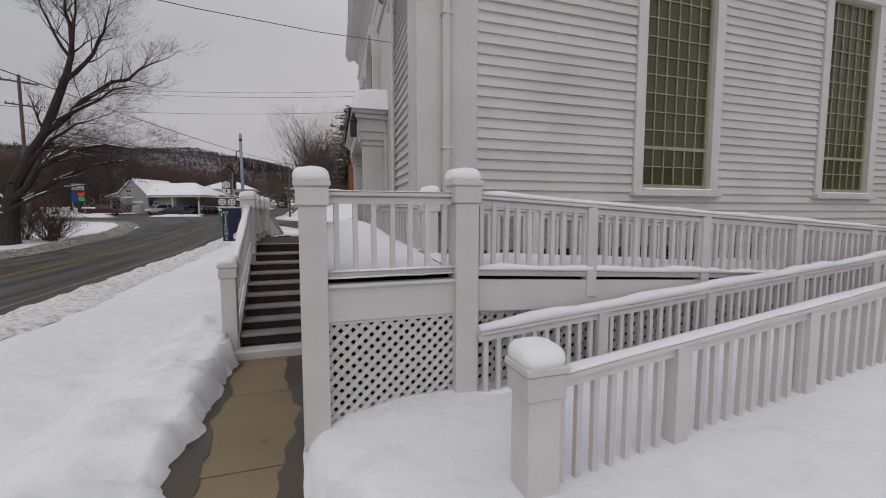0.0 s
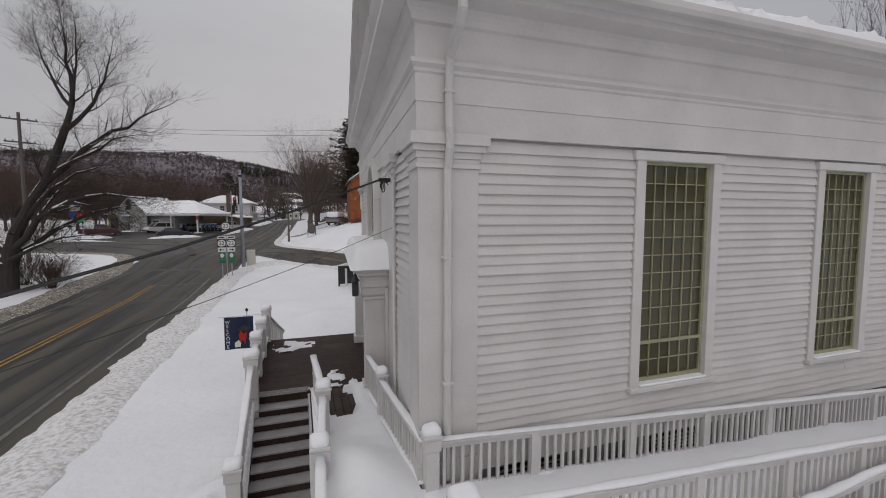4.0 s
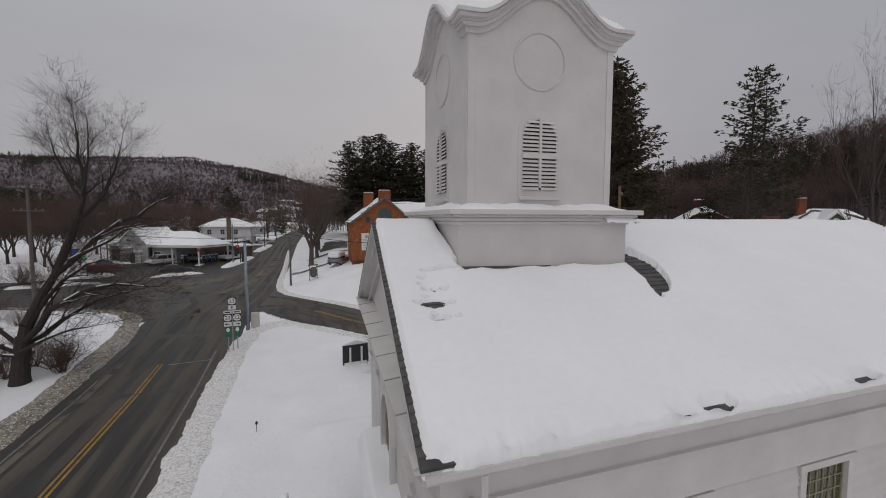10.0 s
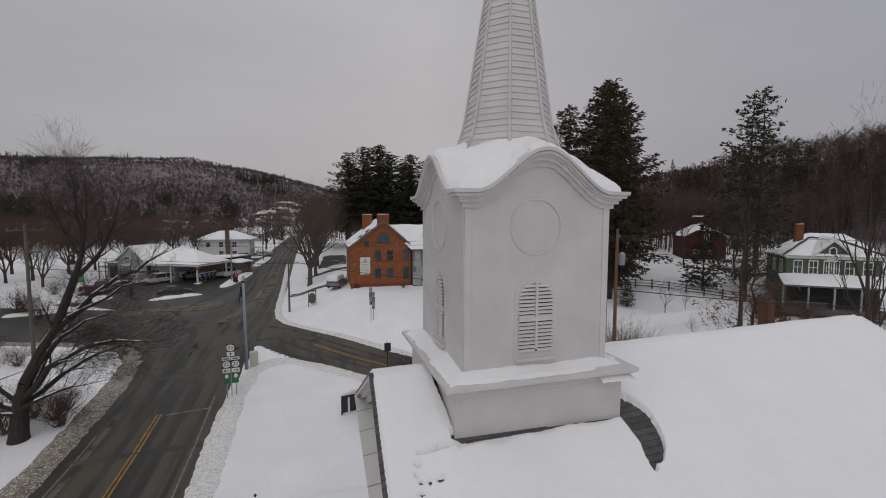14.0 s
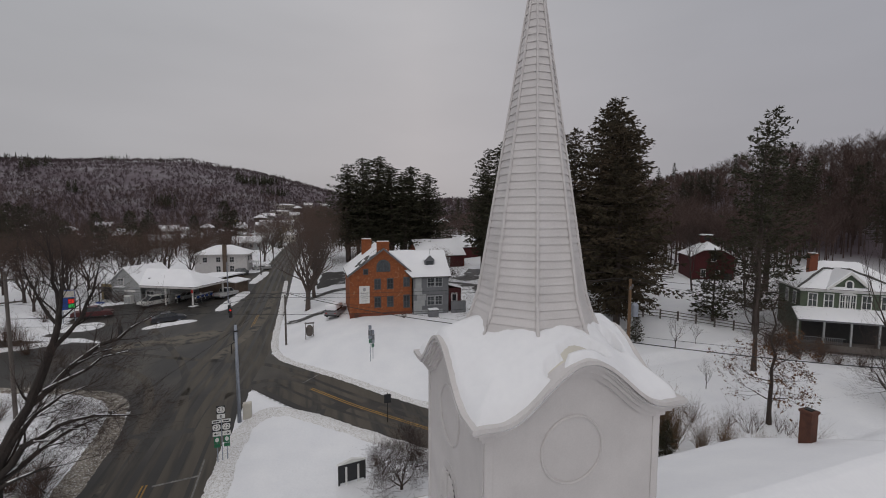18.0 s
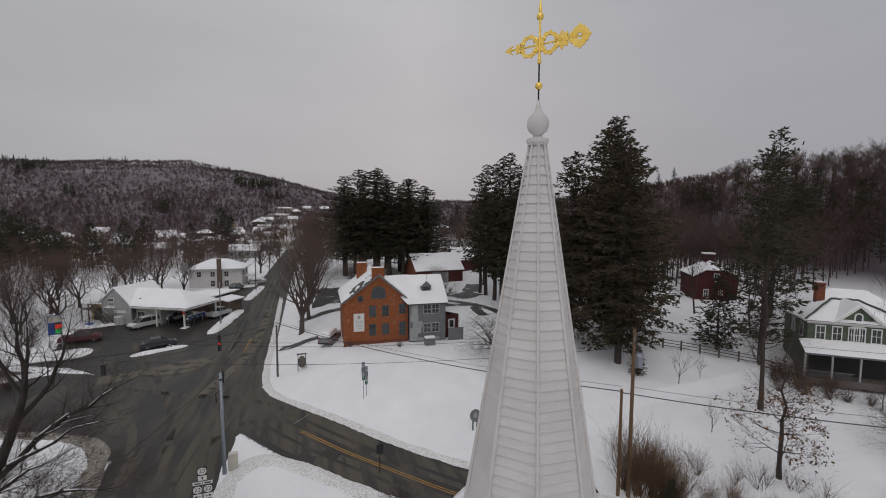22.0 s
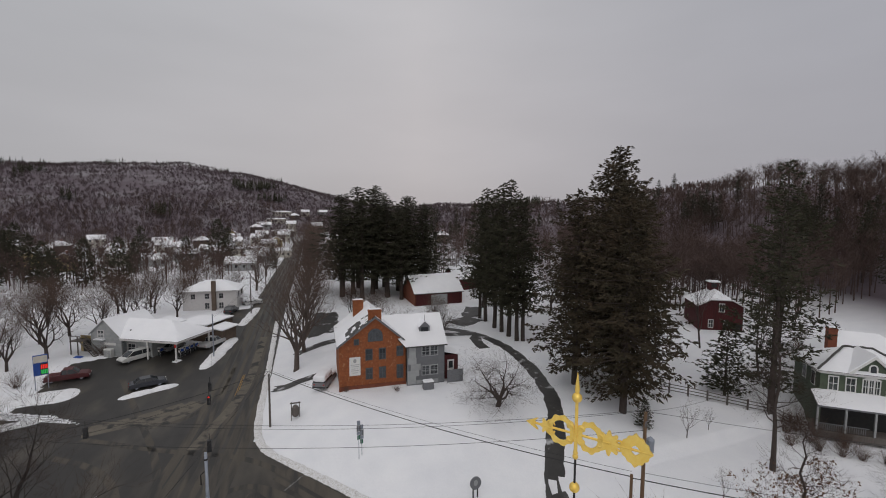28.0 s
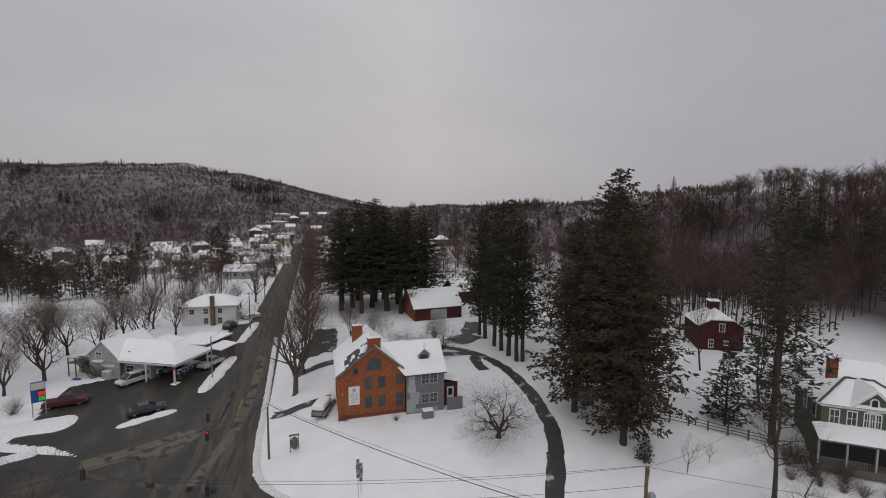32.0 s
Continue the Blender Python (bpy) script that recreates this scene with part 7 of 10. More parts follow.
def sage_house():
    P = Place(60.0, 37.5, 2.95, -40)
    h = thing("sage_house", P(5, 4, 0), "sage green house with white trim, front gable and snowy porch roof", "house")
    W, D, E = 9.6, 7.0, 6.6
    for a, b in (((0, 0, -0.5), (W, 0.25, E)), ((0, D - 0.25, -0.5), (W, D, E)), ((0, 0.25, -0.5), (0.25, D - 0.25, E)), ((W - 0.25, 0.25, -0.5), (W, D - 0.25, E))):
        part("wall", P.box(a, b), GREENP, h)
    siding(P, h, 0.0, W, 4.0, 6.3, 0.0, GREENP, 0.16)
    for a, b in (((3.0, D, -0.5), (W + 3.0, 13.0, E)),):
        part("rear_wing", P.box(a, b), GREENP, h)
    hip_roof(P, h, 0, W, 0, D, E + 0.12, 8.7, 0.5)
    hip_roof(P, h, 3.0, W + 3.0, D + 0.6, 13.0, E + 0.13, 9.2, 0.5)
    for q in ([(-0.4, -0.4, E + 0.2), (3.4, 3.5, 8.82)], [(W + 0.4, -0.4, E + 0.2), (W - 3.4, 3.5, 8.82)], [(3.4, 3.5, 8.84), (W - 3.4, 3.5, 8.84)]):
        a, b = Vector(q[0]), Vector(q[1])
        part("bare_ridge", Geo().tube([P(*(a.lerp(b, k / 6) + Vector((0, 0, 0.10 + 0.05 * math.sin(k * 2.1))))) for k in range(7)], 0.13, 5), SHINGLE, h, "dark melted ridge line")
    part("gable", P.poly([(2.9, E + 0.1), (6.5, E + 0.1), (4.7, 8.75)], "y", -0.15, 0.1), GREENP, h, "front gable with an arched window")
    for sg in (-1, 1):
        part("gable_trim", P.poly([(4.7, 9.0), (4.7, 8.65), (4.7 + sg * 2.3, E - 0.15), (4.7 + sg * 2.3, E + 0.2)], "y", -0.5, -0.13), SIGNW, h)
        q = [(4.7, -0.5, 9.0), (4.7, 3.4, 9.0), (4.7 + sg * 2.3, 3.4, E + 0.2), (4.7 + sg * 2.3, -0.5, E + 0.2)]
        vs = [P(*p) for p in q] + [P(p[0], p[1], p[2] + 0.15) for p in q]
        fs = [(0, 1, 2, 3), (7, 6, 5, 4), (4, 5, 1, 0), (5, 6, 2, 1), (6, 7, 3, 2), (7, 4, 0, 3)]
        part("gable_roof", Geo().add(vs, fs if sg < 0 else [tuple(reversed(f)) for f in fs]), SNOW, h)
    a = part("arched_window", P.poly(arch_outline(4.7, 0.42, 6.85, 7.95), "y", -0.2, -0.14), SIGNW, h)
    part("pane", P.poly(arch_outline(4.7, 0.26, 7.0, 7.8), "y", -0.22, -0.2), GLASSD, a)
    for u, w in ((1.25, 0.8), (2.85, 0.8), (4.2, 0.45), (4.7, 0.45), (5.2, 0.45), (6.5, 0.8), (8.3, 0.8)):
        window_on(P, h, u, w, 4.5, 1.55, -0.03, trim=SIGNW)
    part("window_hood", P.poly([(3.8, 6.15), (5.6, 6.15), (4.7, 6.5)], "y", -0.12, -0.06), SIGNW, h)
    part("frieze", P.box((-0.1, -0.1, 6.35), (W + 0.1, -0.03, 6.6)), SIGNW, h)
    for v in (1.2, 3.6):
        f = part("side_window", P.box((-0.05, v - 0.12, 4.4), (-0.001, v + 0.9, 6.15)), SIGNW, h)
        part("pane", P.box((-0.07, v, 4.5), (-0.051, v + 0.78, 6.05)), GLASSD, f)
    chimney(P, h, 3.0, 5.5, 7.0, 10.7, 0.9, 0.9, BRICKD)
    part("porch_roof", P.poly([(-2.0, 2.95), (0.0, 4.12), (0.0, 4.27), (-2.0, 3.15)], "x", -0.8, W + 0.5), GREYP, h, "long porch roof")
    snow_roof(P, h, ((-0.8, -2.1, 3.12), (W + 0.5, -2.1, 3.12)), ((-0.8, 0.0, 4.26), (W + 0.5, 0.0, 4.26)), 0.16)
    part("porch_floor", P.box((-0.8, -1.9, -0.6), (W + 0.4, 0.0, 0.2)), POLEG, h)
    # near-black sheet over the wall paints the shade below the porch roof
    part("porch_back", P.box((0.3, -0.04, 0.2), (W, -0.001, 3.6)), DARK, h)
    for k in range(5):
        u = -0.7 + k * 2.6
        part("porch_post", P.box((u - 0.09, -1.9, 0.2), (u + 0.09, -1.72, 3.05), 0.01), PALEGREY, h)
    for k in range(22):
        u = -0.5 + k * 0.2
        part("porch_baluster", P.box((u - 0.03, -1.85, 0.3), (u + 0.03, -1.8, 1.0)), GREYP, h)
    part("porch_rail", P.box((-0.7, -1.87, 1.0), (4.0, -1.78, 1.07)), GREYP, h)


def brown_barn():
    P = Place(29.6, 105.4, 5.2, 3)
    h = thing("brown_barn", P(5, 5, 0), "long reddish-brown barn with a snowy roof behind the pines", "barn")
    W, D, E = 12.6, 10.0, 3.2
    part("wall", P.box((0, 0, -0.5), (W, 0.25, E)), REDBARN, h)
    part("wall", P.box((0, D - 0.25, -0.5), (W, D, E)), REDBARN, h)
    part("wall", P.poly([(0, -0.5), (D, -0.5), (D, E), (D / 2, 6.8), (0, E)], "x", 0, 0.25), BRICKD, h)
    part("wall", P.poly([(0, -0.5), (D, -0.5), (D, E), (D / 2, 6.8), (0, E)], "x", W - 0.25, W), BRICKD, h)
    gable_roof(P, h, 0, W, 0, D, E, 6.9, 0.4, "u")
    part("door", P.box((4.2, -0.06, -0.3), (8.5, 0.0, 2.6)), PALEGREY, h, "pale wide door")
    Q = Place(45, 118, 6.0, 10)
    h = thing("red_shed", Q(3, 3, 0), "small red gabled outbuilding with snow on its roof", "shed")
    part("wall", Q.box((0, 0, -0.5), (8, 7, 3.5)), REDBARN, h)
    gable_roof(Q, h, 0, 8, 0, 7, 3.5, 6.5, 0.4, "u", gable=REDBARN)


def small_house(kind_, label, walls, W, D, E, R, hip=False):
    """A plain far house at the origin, to be copied."""
    P = Place(0, 0, 0, 0)
    h = thing("house", (0, 0, 0), label, "house", group="houses of the town")
    for a, b in (((0, 0, -2.0), (W, 0.25, E)), ((0, D - 0.25, -2.0), (W, D, E)), ((0, 0.25, -2.0), (0.25, D - 0.25, E)), ((W - 0.25, 0.25, -2.0), (W, D - 0.25, E))):
        part("wall", P.box(a, b), walls, h)
    if hip:
        hip_roof(P, h, 0, W, 0, D, E, R, 0.5)
    else:
        gable_roof(P, h, 0, W, 0, D, E, R, 0.4, "u" if W > D else "v", gable=walls)
    for k in range(max(2, int(W / 2.6))):
        u = 1.3 + k * (W - 2.6) / max(1, int(W / 2.6) - 1)
        for z in ([1.0] if E < 4 else [0.9, 3.6]):
            part("window", P.box((u - 0.45, -0.04, z), (u + 0.45, 0.0, z + 1.3)), GLASSD, h)
            part("window_trim", P.box((u - 0.55, -0.03, z + 1.3), (u + 0.55, 0.0, z + 1.42)), WHITE2, h)
    chimney(P, h, W * 0.6, D * 0.5, R - 0.8, R + 0.9)
    return h


def town():
    kinds = [small_house(0, "white clapboard two-storey house with snowy gable roof", OFFWHITE, 9, 7, 5.2, 7.8), small_house(1, "pale grey single-storey house with snowy roof", PALEGREY, 12, 8, 3.0, 5.4),
             small_house(2, "tan house with snowy gable roof", TANP, 8, 9, 4.6, 7.2), small_house(3, "brown clapboard house under snow", BROWNP, 10, 8, 4.8, 7.4, True), small_house(4, "long white commercial building with flat snowy roof", OFFWHITE, 20, 10, 3.6, 4.8, True)]
    spots = [(-92, 222, 2, 20), (-80, 238, 0, -10), (-66, 232, 1, 5), (-118, 262, 0, 30), (-100, 290, 3, 0), (-76, 300, 0, 12), (-52, 292, 1, -6), (-62, 330, 3, 4), (-40, 320, 0, 3), (-88, 340, 1, 15), (-120, 330, 0, 25),
             (-28, 345, 0, -8), (-48, 372, 2, 6), (-44, 344, 0, 0), (-20, 262, 4, 2), (-22, 240, 1, 2), (-18, 300, 0, 0), (-14, 330, 2, 3), (-10, 366, 0, 2), (-16, 402, 4, 3), (-5, 440, 0, 1), (-34, 410, 3, 0), (-46, 302, 1, 5),
             (-68, 284, 0, 10), (-84, 262, 1, 14), (-26, 205, 1, -3), (-150, 300, 0, 20), (-24, 470, 4, 5), (18, 420, 0, -6), (16, 360, 1, -4), (22, 300, 0, -5), (-2, 500, 3, 0), (-20, 520, 4, 0), (-26, 366, 0, 8), (-30, 436, 1, 3), (10, 520, 0, 0), (30, 560, 1, 0),
             (60, 330, 1, -20), (75, 260, 0, -30), (95, 290, 3, -20), (48, 390, 0, -10)]
    for x, y, k, a in spots:
        copy_thing(kinds[k], pose(x, y, level(x, y) + 0.4, 0, 0, a + random.uniform(-4, 4)))
    for q, (x, y, a) in zip(kinds, ((-36, 232, 3), (-58, 262, -5), (-110, 236, 12), (-128, 300, 8), (-34, 280, 0))):
        q.location, q.rotation_euler = (x, y, level(x, y) + 0.4), (0, 0, radians(a))


brick_house()
gas_station()
white_house()
red_barn()
sage_house()
brown_barn()
town()

# ---------- trees and shrubs ----------
RNG = random.Random(11)
FINE = 1


def cone(g, a, b, r0, r1, n):
    """A tapered stick from a to b."""
    d = b - a
    if d.length < 1e-6:
        return
    u = d.orthogonal().normalized()
    w = d.cross(u).normalized()
    k = len(g.v)
    for c, r in ((a, r0), (b, r1)):
        for i in range(n):
            t = 2 * math.pi * i / n
            p = c + u * (r * math.cos(t)) + w * (r * math.sin(t))
            g.v.append((p.x, p.y, p.z))
    for i in range(n):
        j = (i + 1) % n
        g.f.append((k + i, k + j, k + n + j, k + n + i))


def sliver(g, p, e, w, rng):
    """A twig as one thin blade."""
    d = e - p
    o = d.orthogonal().normalized()
    o.rotate(Matrix.Rotation(rng.random() * 6.283, 3, d.normalized()))
    k = len(g.v)
    g.v.extend([tuple(p - o * w), tuple(p + o * w), tuple(e)])
    g.f.append((k, k + 1, k + 2))


def limb(wood, twigs, p, d, length, r, depth, rng, spread=0.6, rise=0.25, kids=3, segs=4, gnarl=0.18, leaves=None, snow=None):
    """A branch that wanders, thins out and bears smaller branches."""
    pts = [p]
    q, dd = p.copy(), d.normalized()
    for i in range(segs):
        dd = (dd + Vector((rng.gauss(0, gnarl), rng.gauss(0, gnarl), rng.gauss(0, gnarl) + rise * 0.25))).normalized()
        q = q + dd * (length / segs)
        pts.append(q.copy())
    g = wood if depth > 1 else twigs
    n = 7 if depth >= 4 else 5 if depth == 3 else 4 if depth == 2 else 3
    for i in range(segs):
        ra, rb = r * (1 - 0.75 * i / segs), r * (1 - 0.75 * (i + 1) / segs)
        cone(g, pts[i], pts[i + 1], ra, rb, n)
        if snow is not None and depth >= 2 and r > 0.05:
            h = (pts[i + 1] - pts[i])
            if abs(h.normalized().z) < 0.75:
                up = Vector((0, 0, ra * 0.75))
                cone(snow, pts[i] + up, pts[i + 1] + up, ra * 0.7, rb * 0.7, 4)
    if depth <= 0:
        for i in range(FINE):
            s = pts[0].lerp(pts[-1], rng.uniform(0.2, 1.0))
            sliver(twigs, s, s + (dd + Vector((rng.gauss(0, 0.7), rng.gauss(0, 0.7), rng.gauss(0.25, 0.4)))) * rng.uniform(0.3, 0.75), 0.007, rng)
        if leaves is not None:
            for _ in range(rng.choice((0, 0, 3, 5))):
                c = pts[-1] + Vector((rng.gauss(0, 0.1), rng.gauss(0, 0.1), rng.gauss(0, 0.1)))
                s = 0.045
                e1, e2 = Vector((rng.gauss(0, s), rng.gauss(0, s), rng.gauss(0, s))), Vector((rng.gauss(0, s), rng.gauss(0, s), rng.gauss(0, s)))
                leaves.add([c - e1, c + e2, c + e1, c - e2], [(0, 1, 2, 3)])
        return
    for i in range(kids + (1 if depth > 2 else 0)):
        t = 0.35 + 0.62 * (i + rng.random() * 0.8) / kids
        t = min(0.98, t)
        j = min(segs - 1, int(t * segs))
        base = pts[j].lerp(pts[j + 1], t * segs - j)
        ax = (pts[j + 1] - pts[j]).normalized()
        side = ax.orthogonal().normalized()
        side.rotate(Matrix.Rotation(rng.random() * 6.283, 3, ax))
        nd = ax * (1 - spread * 0.5) + side * spread * rng.uniform(0.8, 1.3) + Vector((0, 0, rise))
        limb(wood, twigs, base, nd, length * rng.uniform(0.5, 0.72), r * (1 - 0.75 * t) * 0.72, depth - 1, rng, spread, rise, kids, max(3, segs - 1), gnarl, leaves, snow)
    limb(wood, twigs, pts[-1], dd, length * 0.55, r * 0.27, depth - 1, rng, spread, rise, kids, max(3, segs - 1), gnarl, leaves, snow)


def bare_tree(name, at, h, label, seed, trunk_r=None, depth=4, spread=0.6, rise=0.25, kids=3, lean=(0, 0), fork=0.3, stems=1, leaf=False, with_snow=False, group="", bark=None, first=None, twig=None):
    rng = random.Random(seed)
    t = thing(name, (0, 0, 0), label, "tree" if h > 3 else "shrub", group=group)
    wood, twigs, leaves, snow = Geo(), Geo(), Geo() if leaf else None, Geo() if with_snow else None
    r = trunk_r or h * 0.022
    for k in range(stems):
        d = Vector((lean[0] + rng.gauss(0, 0.05) + (0.35 * math.cos(k * 2.4) if stems > 1 else 0), lean[1] + rng.gauss(0, 0.05) + (0.35 * math.sin(k * 2.4) if stems > 1 else 0), 1)).normalized()
        p = Vector((0.12 * k * math.cos(k * 2.4), 0.12 * k * math.sin(k * 2.4), -0.3))
        top = p + d * h * fork
        cone(wood, p, p + d * 0.5, r * 1.45, r * 1.08, 9)
        cone(wood, p + d * 0.5, top, r * 1.08, r * 0.85, 9)
        nk = first or 3
        for i in range(nk):
            a = 6.283 * (i + rng.random() * 0.5) / nk
            nd = d + Vector((math.cos(a), math.sin(a), 0)) * spread * rng.uniform(0.5, 1.1)
            limb(wood, twigs, top - d * h * fork * rng.uniform(0, 0.35), nd, h * rng.uniform(0.34, 0.44), r * 0.6, depth, rng, spread, rise, kids, 5, 0.16, leaves, snow)
        limb(wood, twigs, top, d, h * 0.42, r * 0.75, depth, rng, spread, rise, kids, 5, 0.12, leaves, snow)
    part("trunk", wood, bark or BARK, t)
    part("crown", twigs, twig or TWIG, t, "fine bare twigs")
    if leaf:
        part("leaves", leaves, LEAFBR, t, "clinging brown leaves")
    if with_snow:
        part("snow_on_limbs", snow, SNOW, t)
    t.location = at
    return t


def leader_tree(name, at, h, label, seed, r, reach, start, leaf=False):
    """A bare tree with one straight stem and level boughs along it."""
    rng = random.Random(seed)
    t = thing(name, (0, 0, 0), label, "tree", group="bare trees")
    wood, twigs, leaves = Geo(), Geo(), Geo() if leaf else None
    pts = [Vector((0.10 * rng.gauss(0, 1) * i / 4, 0.10 * rng.gauss(0, 1) * i / 4, -0.3 + h * i / 9)) for i in range(10)]
    for i in range(9):
        cone(wood, pts[i], pts[i + 1], r * (1.25 if i == 0 else 1 - 0.1 * i), r * (0.9 - 0.1 * i) + 0.01, 8)
    n = 26
    for k in range(n):
        f = start + (0.97 - start) * (k + rng.random()) / n
        j = min(8, int(f * 9))
        base = pts[j].lerp(pts[j + 1], f * 9 - j)
        a = k * 2.4 + rng.gauss(0, 0.3)
        L = reach * (1 - 0.72 * (f - start) / (1 - start)) * rng.uniform(0.6, 1.05)
        d = Vector((math.cos(a), math.sin(a), rng.uniform(0.0, 0.35) + 0.5 * f))
        limb(wood, twigs, base, d, L * 0.7, max(0.02, r * 0.34 * (1 - 0.7 * f)), 3 if f < 0.75 else 2, rng, 0.6, 0.10, 3, 4, 0.14, leaves if leaf and f < 0.55 else None)
    part("trunk", wood, BARK, t)
    part("crown", twigs, TWIG, t, "fine bare twigs")
    if leaf:
        part("leaves", leaves, LEAFBR, t, "clinging brown leaves")
    t.location = at
    return t


def spray(g, c, d, size, rng, n=5):
    """A tuft of needles: a few thin crossed blades."""
    for _ in range(n):
        e = (d + Vector((rng.gauss(0, 0.5), rng.gauss(0, 0.5), rng.gauss(0, 0.35)))).normalized() * size * rng.uniform(0.6, 1.2)
        s = e.orthogonal().normalized()
        s.rotate(Matrix.Rotation(rng.random() * 6.283, 3, e.normalized()))
        s *= size * 0.13
        k = len(g.v)
        g.v.extend([tuple(c - s * 0.4), tuple(c + s * 0.4), tuple(c + e * 0.6 + s), tuple(c + e), tuple(c + e * 0.55 - s)])
        g.f.append((k, k + 1, k + 2, k + 3, k + 4))


def conifer(name, at, h, rad, label, seed, bare=0.1, droop=0.35, gap=0.62, needle=None, tuft=0.85, irregular=0.25, group="conifers", per=7, pitch=0.3, taper=0.92, low=0.5):
    rng = random.Random(seed)
    t = thing(name, (0, 0, 0), label, "tree", group=group)
    wood, green = Geo(), Geo()
    r = h * 0.014 + 0.05
    pts = [Vector((rng.gauss(0, 0.02) * h * 0.1, rng.gauss(0, 0.02) * h * 0.1, h * i / 8 - 0.3)) for i in range(9)]
    for i in range(8):
        cone(wood, pts[i], pts[i + 1], r * (1 - 0.97 * i / 8), r * (1 - 0.97 * (i + 1) / 8), 8)
    z = h * bare
    while z < h * 0.985:
        f = (z / h - bare) / (1 - bare)
        lr = rad * (1 - f) ** taper * (low + (1 - low) * min(1, f * 3.5 + 0.15)) + 0.25
        n = max(3, int(per * (0.55 + 0.6 * (1 - f))))
        a0 = rng.random() * 6.283
        for k in range(n):
            L = lr * rng.uniform(1 - irregular * 1.6, 1 + irregular)
            a = a0 + 6.283 * k / n + rng.gauss(0, 0.2)
            d = Vector((math.cos(a), math.sin(a), 0.25 - droop * (1 - f) + rng.gauss(0, 0.06)))
            base = Vector((0, 0, z + rng.uniform(-0.25, 0.25)))
            end = base + d * L + Vector((0, 0, -droop * 0.25 * L + (0.16 * L if f > 0.2 else 0.05 * L)))
            mid = base + d * L * 0.55
            cone(wood, base, mid, max(0.015, L * 0.012), max(0.01, L * 0.007), 3)
            cone(wood, mid, end, max(0.01, L * 0.007), 0.005, 3)
            m = max(3, int(L / pitch))
            for i in range(m):
                s = 0.22 + 0.78 * (i + rng.random()) / m
                c = base.lerp(mid, s / 0.55) if s < 0.55 else mid.lerp(end, (s - 0.55) / 0.45)
                w = (1 - s) * L * 0.3 + 0.12
                c = c + Vector((rng.gauss(0, w), rng.gauss(0, w), rng.gauss(0, 0.1) - 0.08 * L * droop))
                spray(green, c, d + Vector((rng.gauss(0, 0.6), rng.gauss(0, 0.6), -droop * 0.7)), tuft * rng.uniform(0.7, 1.2), rng, 4)
        z += gap * rng.uniform(0.75, 1.3) * (0.6 + 0.6 * (1 - f))
    spray(green, Vector((0, 0, h - 0.5)), Vector((0, 0, 1)), 0.8, rng, 5)
    part("trunk", wood, BARK, t)
    part("crown", green, needle or NEEDLE, t, "dark needles")
    t.location = at
    return t


def again(ob, x, y, s=1.0, turn=None, z=None, sz=None):
    zz = snow_level(x, y) - 0.05 if z is None else z
    a = RNG.uniform(0, 360) if turn is None else turn
    return copy_thing(ob, pose(x, y, zz, 0, 0, a) @ Matrix.Diagonal((s, s, sz or s, 1)))


def on(x, y):
    return (x, y, snow_level(x, y) - 0.05)


def bough(wood, twigs, pts, r, depth, rng, n, size, rise=0.12, snow=None, kids=3):
    """A long limb along given bends, with smaller branches set along it."""
    fine = [pts[0]]
    for p, q in zip(pts, pts[1:]):
        L = (q - p).length
        fine.append(p.lerp(q, 0.5) + Vector((rng.gauss(0, 0.035), rng.gauss(0, 0.035), rng.gauss(0, 0.035))) * L)
        fine.append(q)
    m = len(fine) - 1
    for i in range(m):
        ra, rb = r * (1 - 0.86 * i / m), r * (1 - 0.86 * (i + 1) / m)
        cone(wood, fine[i], fine[i + 1], ra, rb, 9)
        if snow is not None and ra > 0.035 and abs((fine[i + 1] - fine[i]).normalized().z) < 0.86 and rng.random() < 0.85:
            up = Vector((0, 0, ra * 0.62))
            u, v = fine[i].lerp(fine[i + 1], rng.uniform(0.0, 0.15)), fine[i].lerp(fine[i + 1], rng.uniform(0.8, 1.0))
            cone(snow, u + up, v + up * (rb / ra), ra * 0.72, rb * 0.72, 6)
    for k in range(n):
        f = 0.22 + 0.78 * (k + rng.random()) / n
        j = min(m - 1, int(f * m))
        base = fine[j].lerp(fine[j + 1], f * m - j)
        ax = (fine[j + 1] - fine[j]).normalized()
        side = ax.orthogonal().normalized()
        side.rotate(Matrix.Rotation(k * 2.4 + rng.gauss(0, 0.5), 3, ax))
        d = ax * 0.75 + side * 0.7 + Vector((0, 0, rise))
        limb(wood, twigs, base, d, size * rng.uniform(0.6, 1.1) * (1.1 - 0.4 * f), max(0.018, r * 0.42 * (1 - 0.8 * f)), depth, rng, 0.58, rise, kids, 4, 0.14, None, snow)
    limb(wood, twigs, fine[-1], fine[-1] - fine[-2], size * 0.8, max(0.02, r * 0.14), depth, rng, 0.55, rise, kids, 4, 0.12)


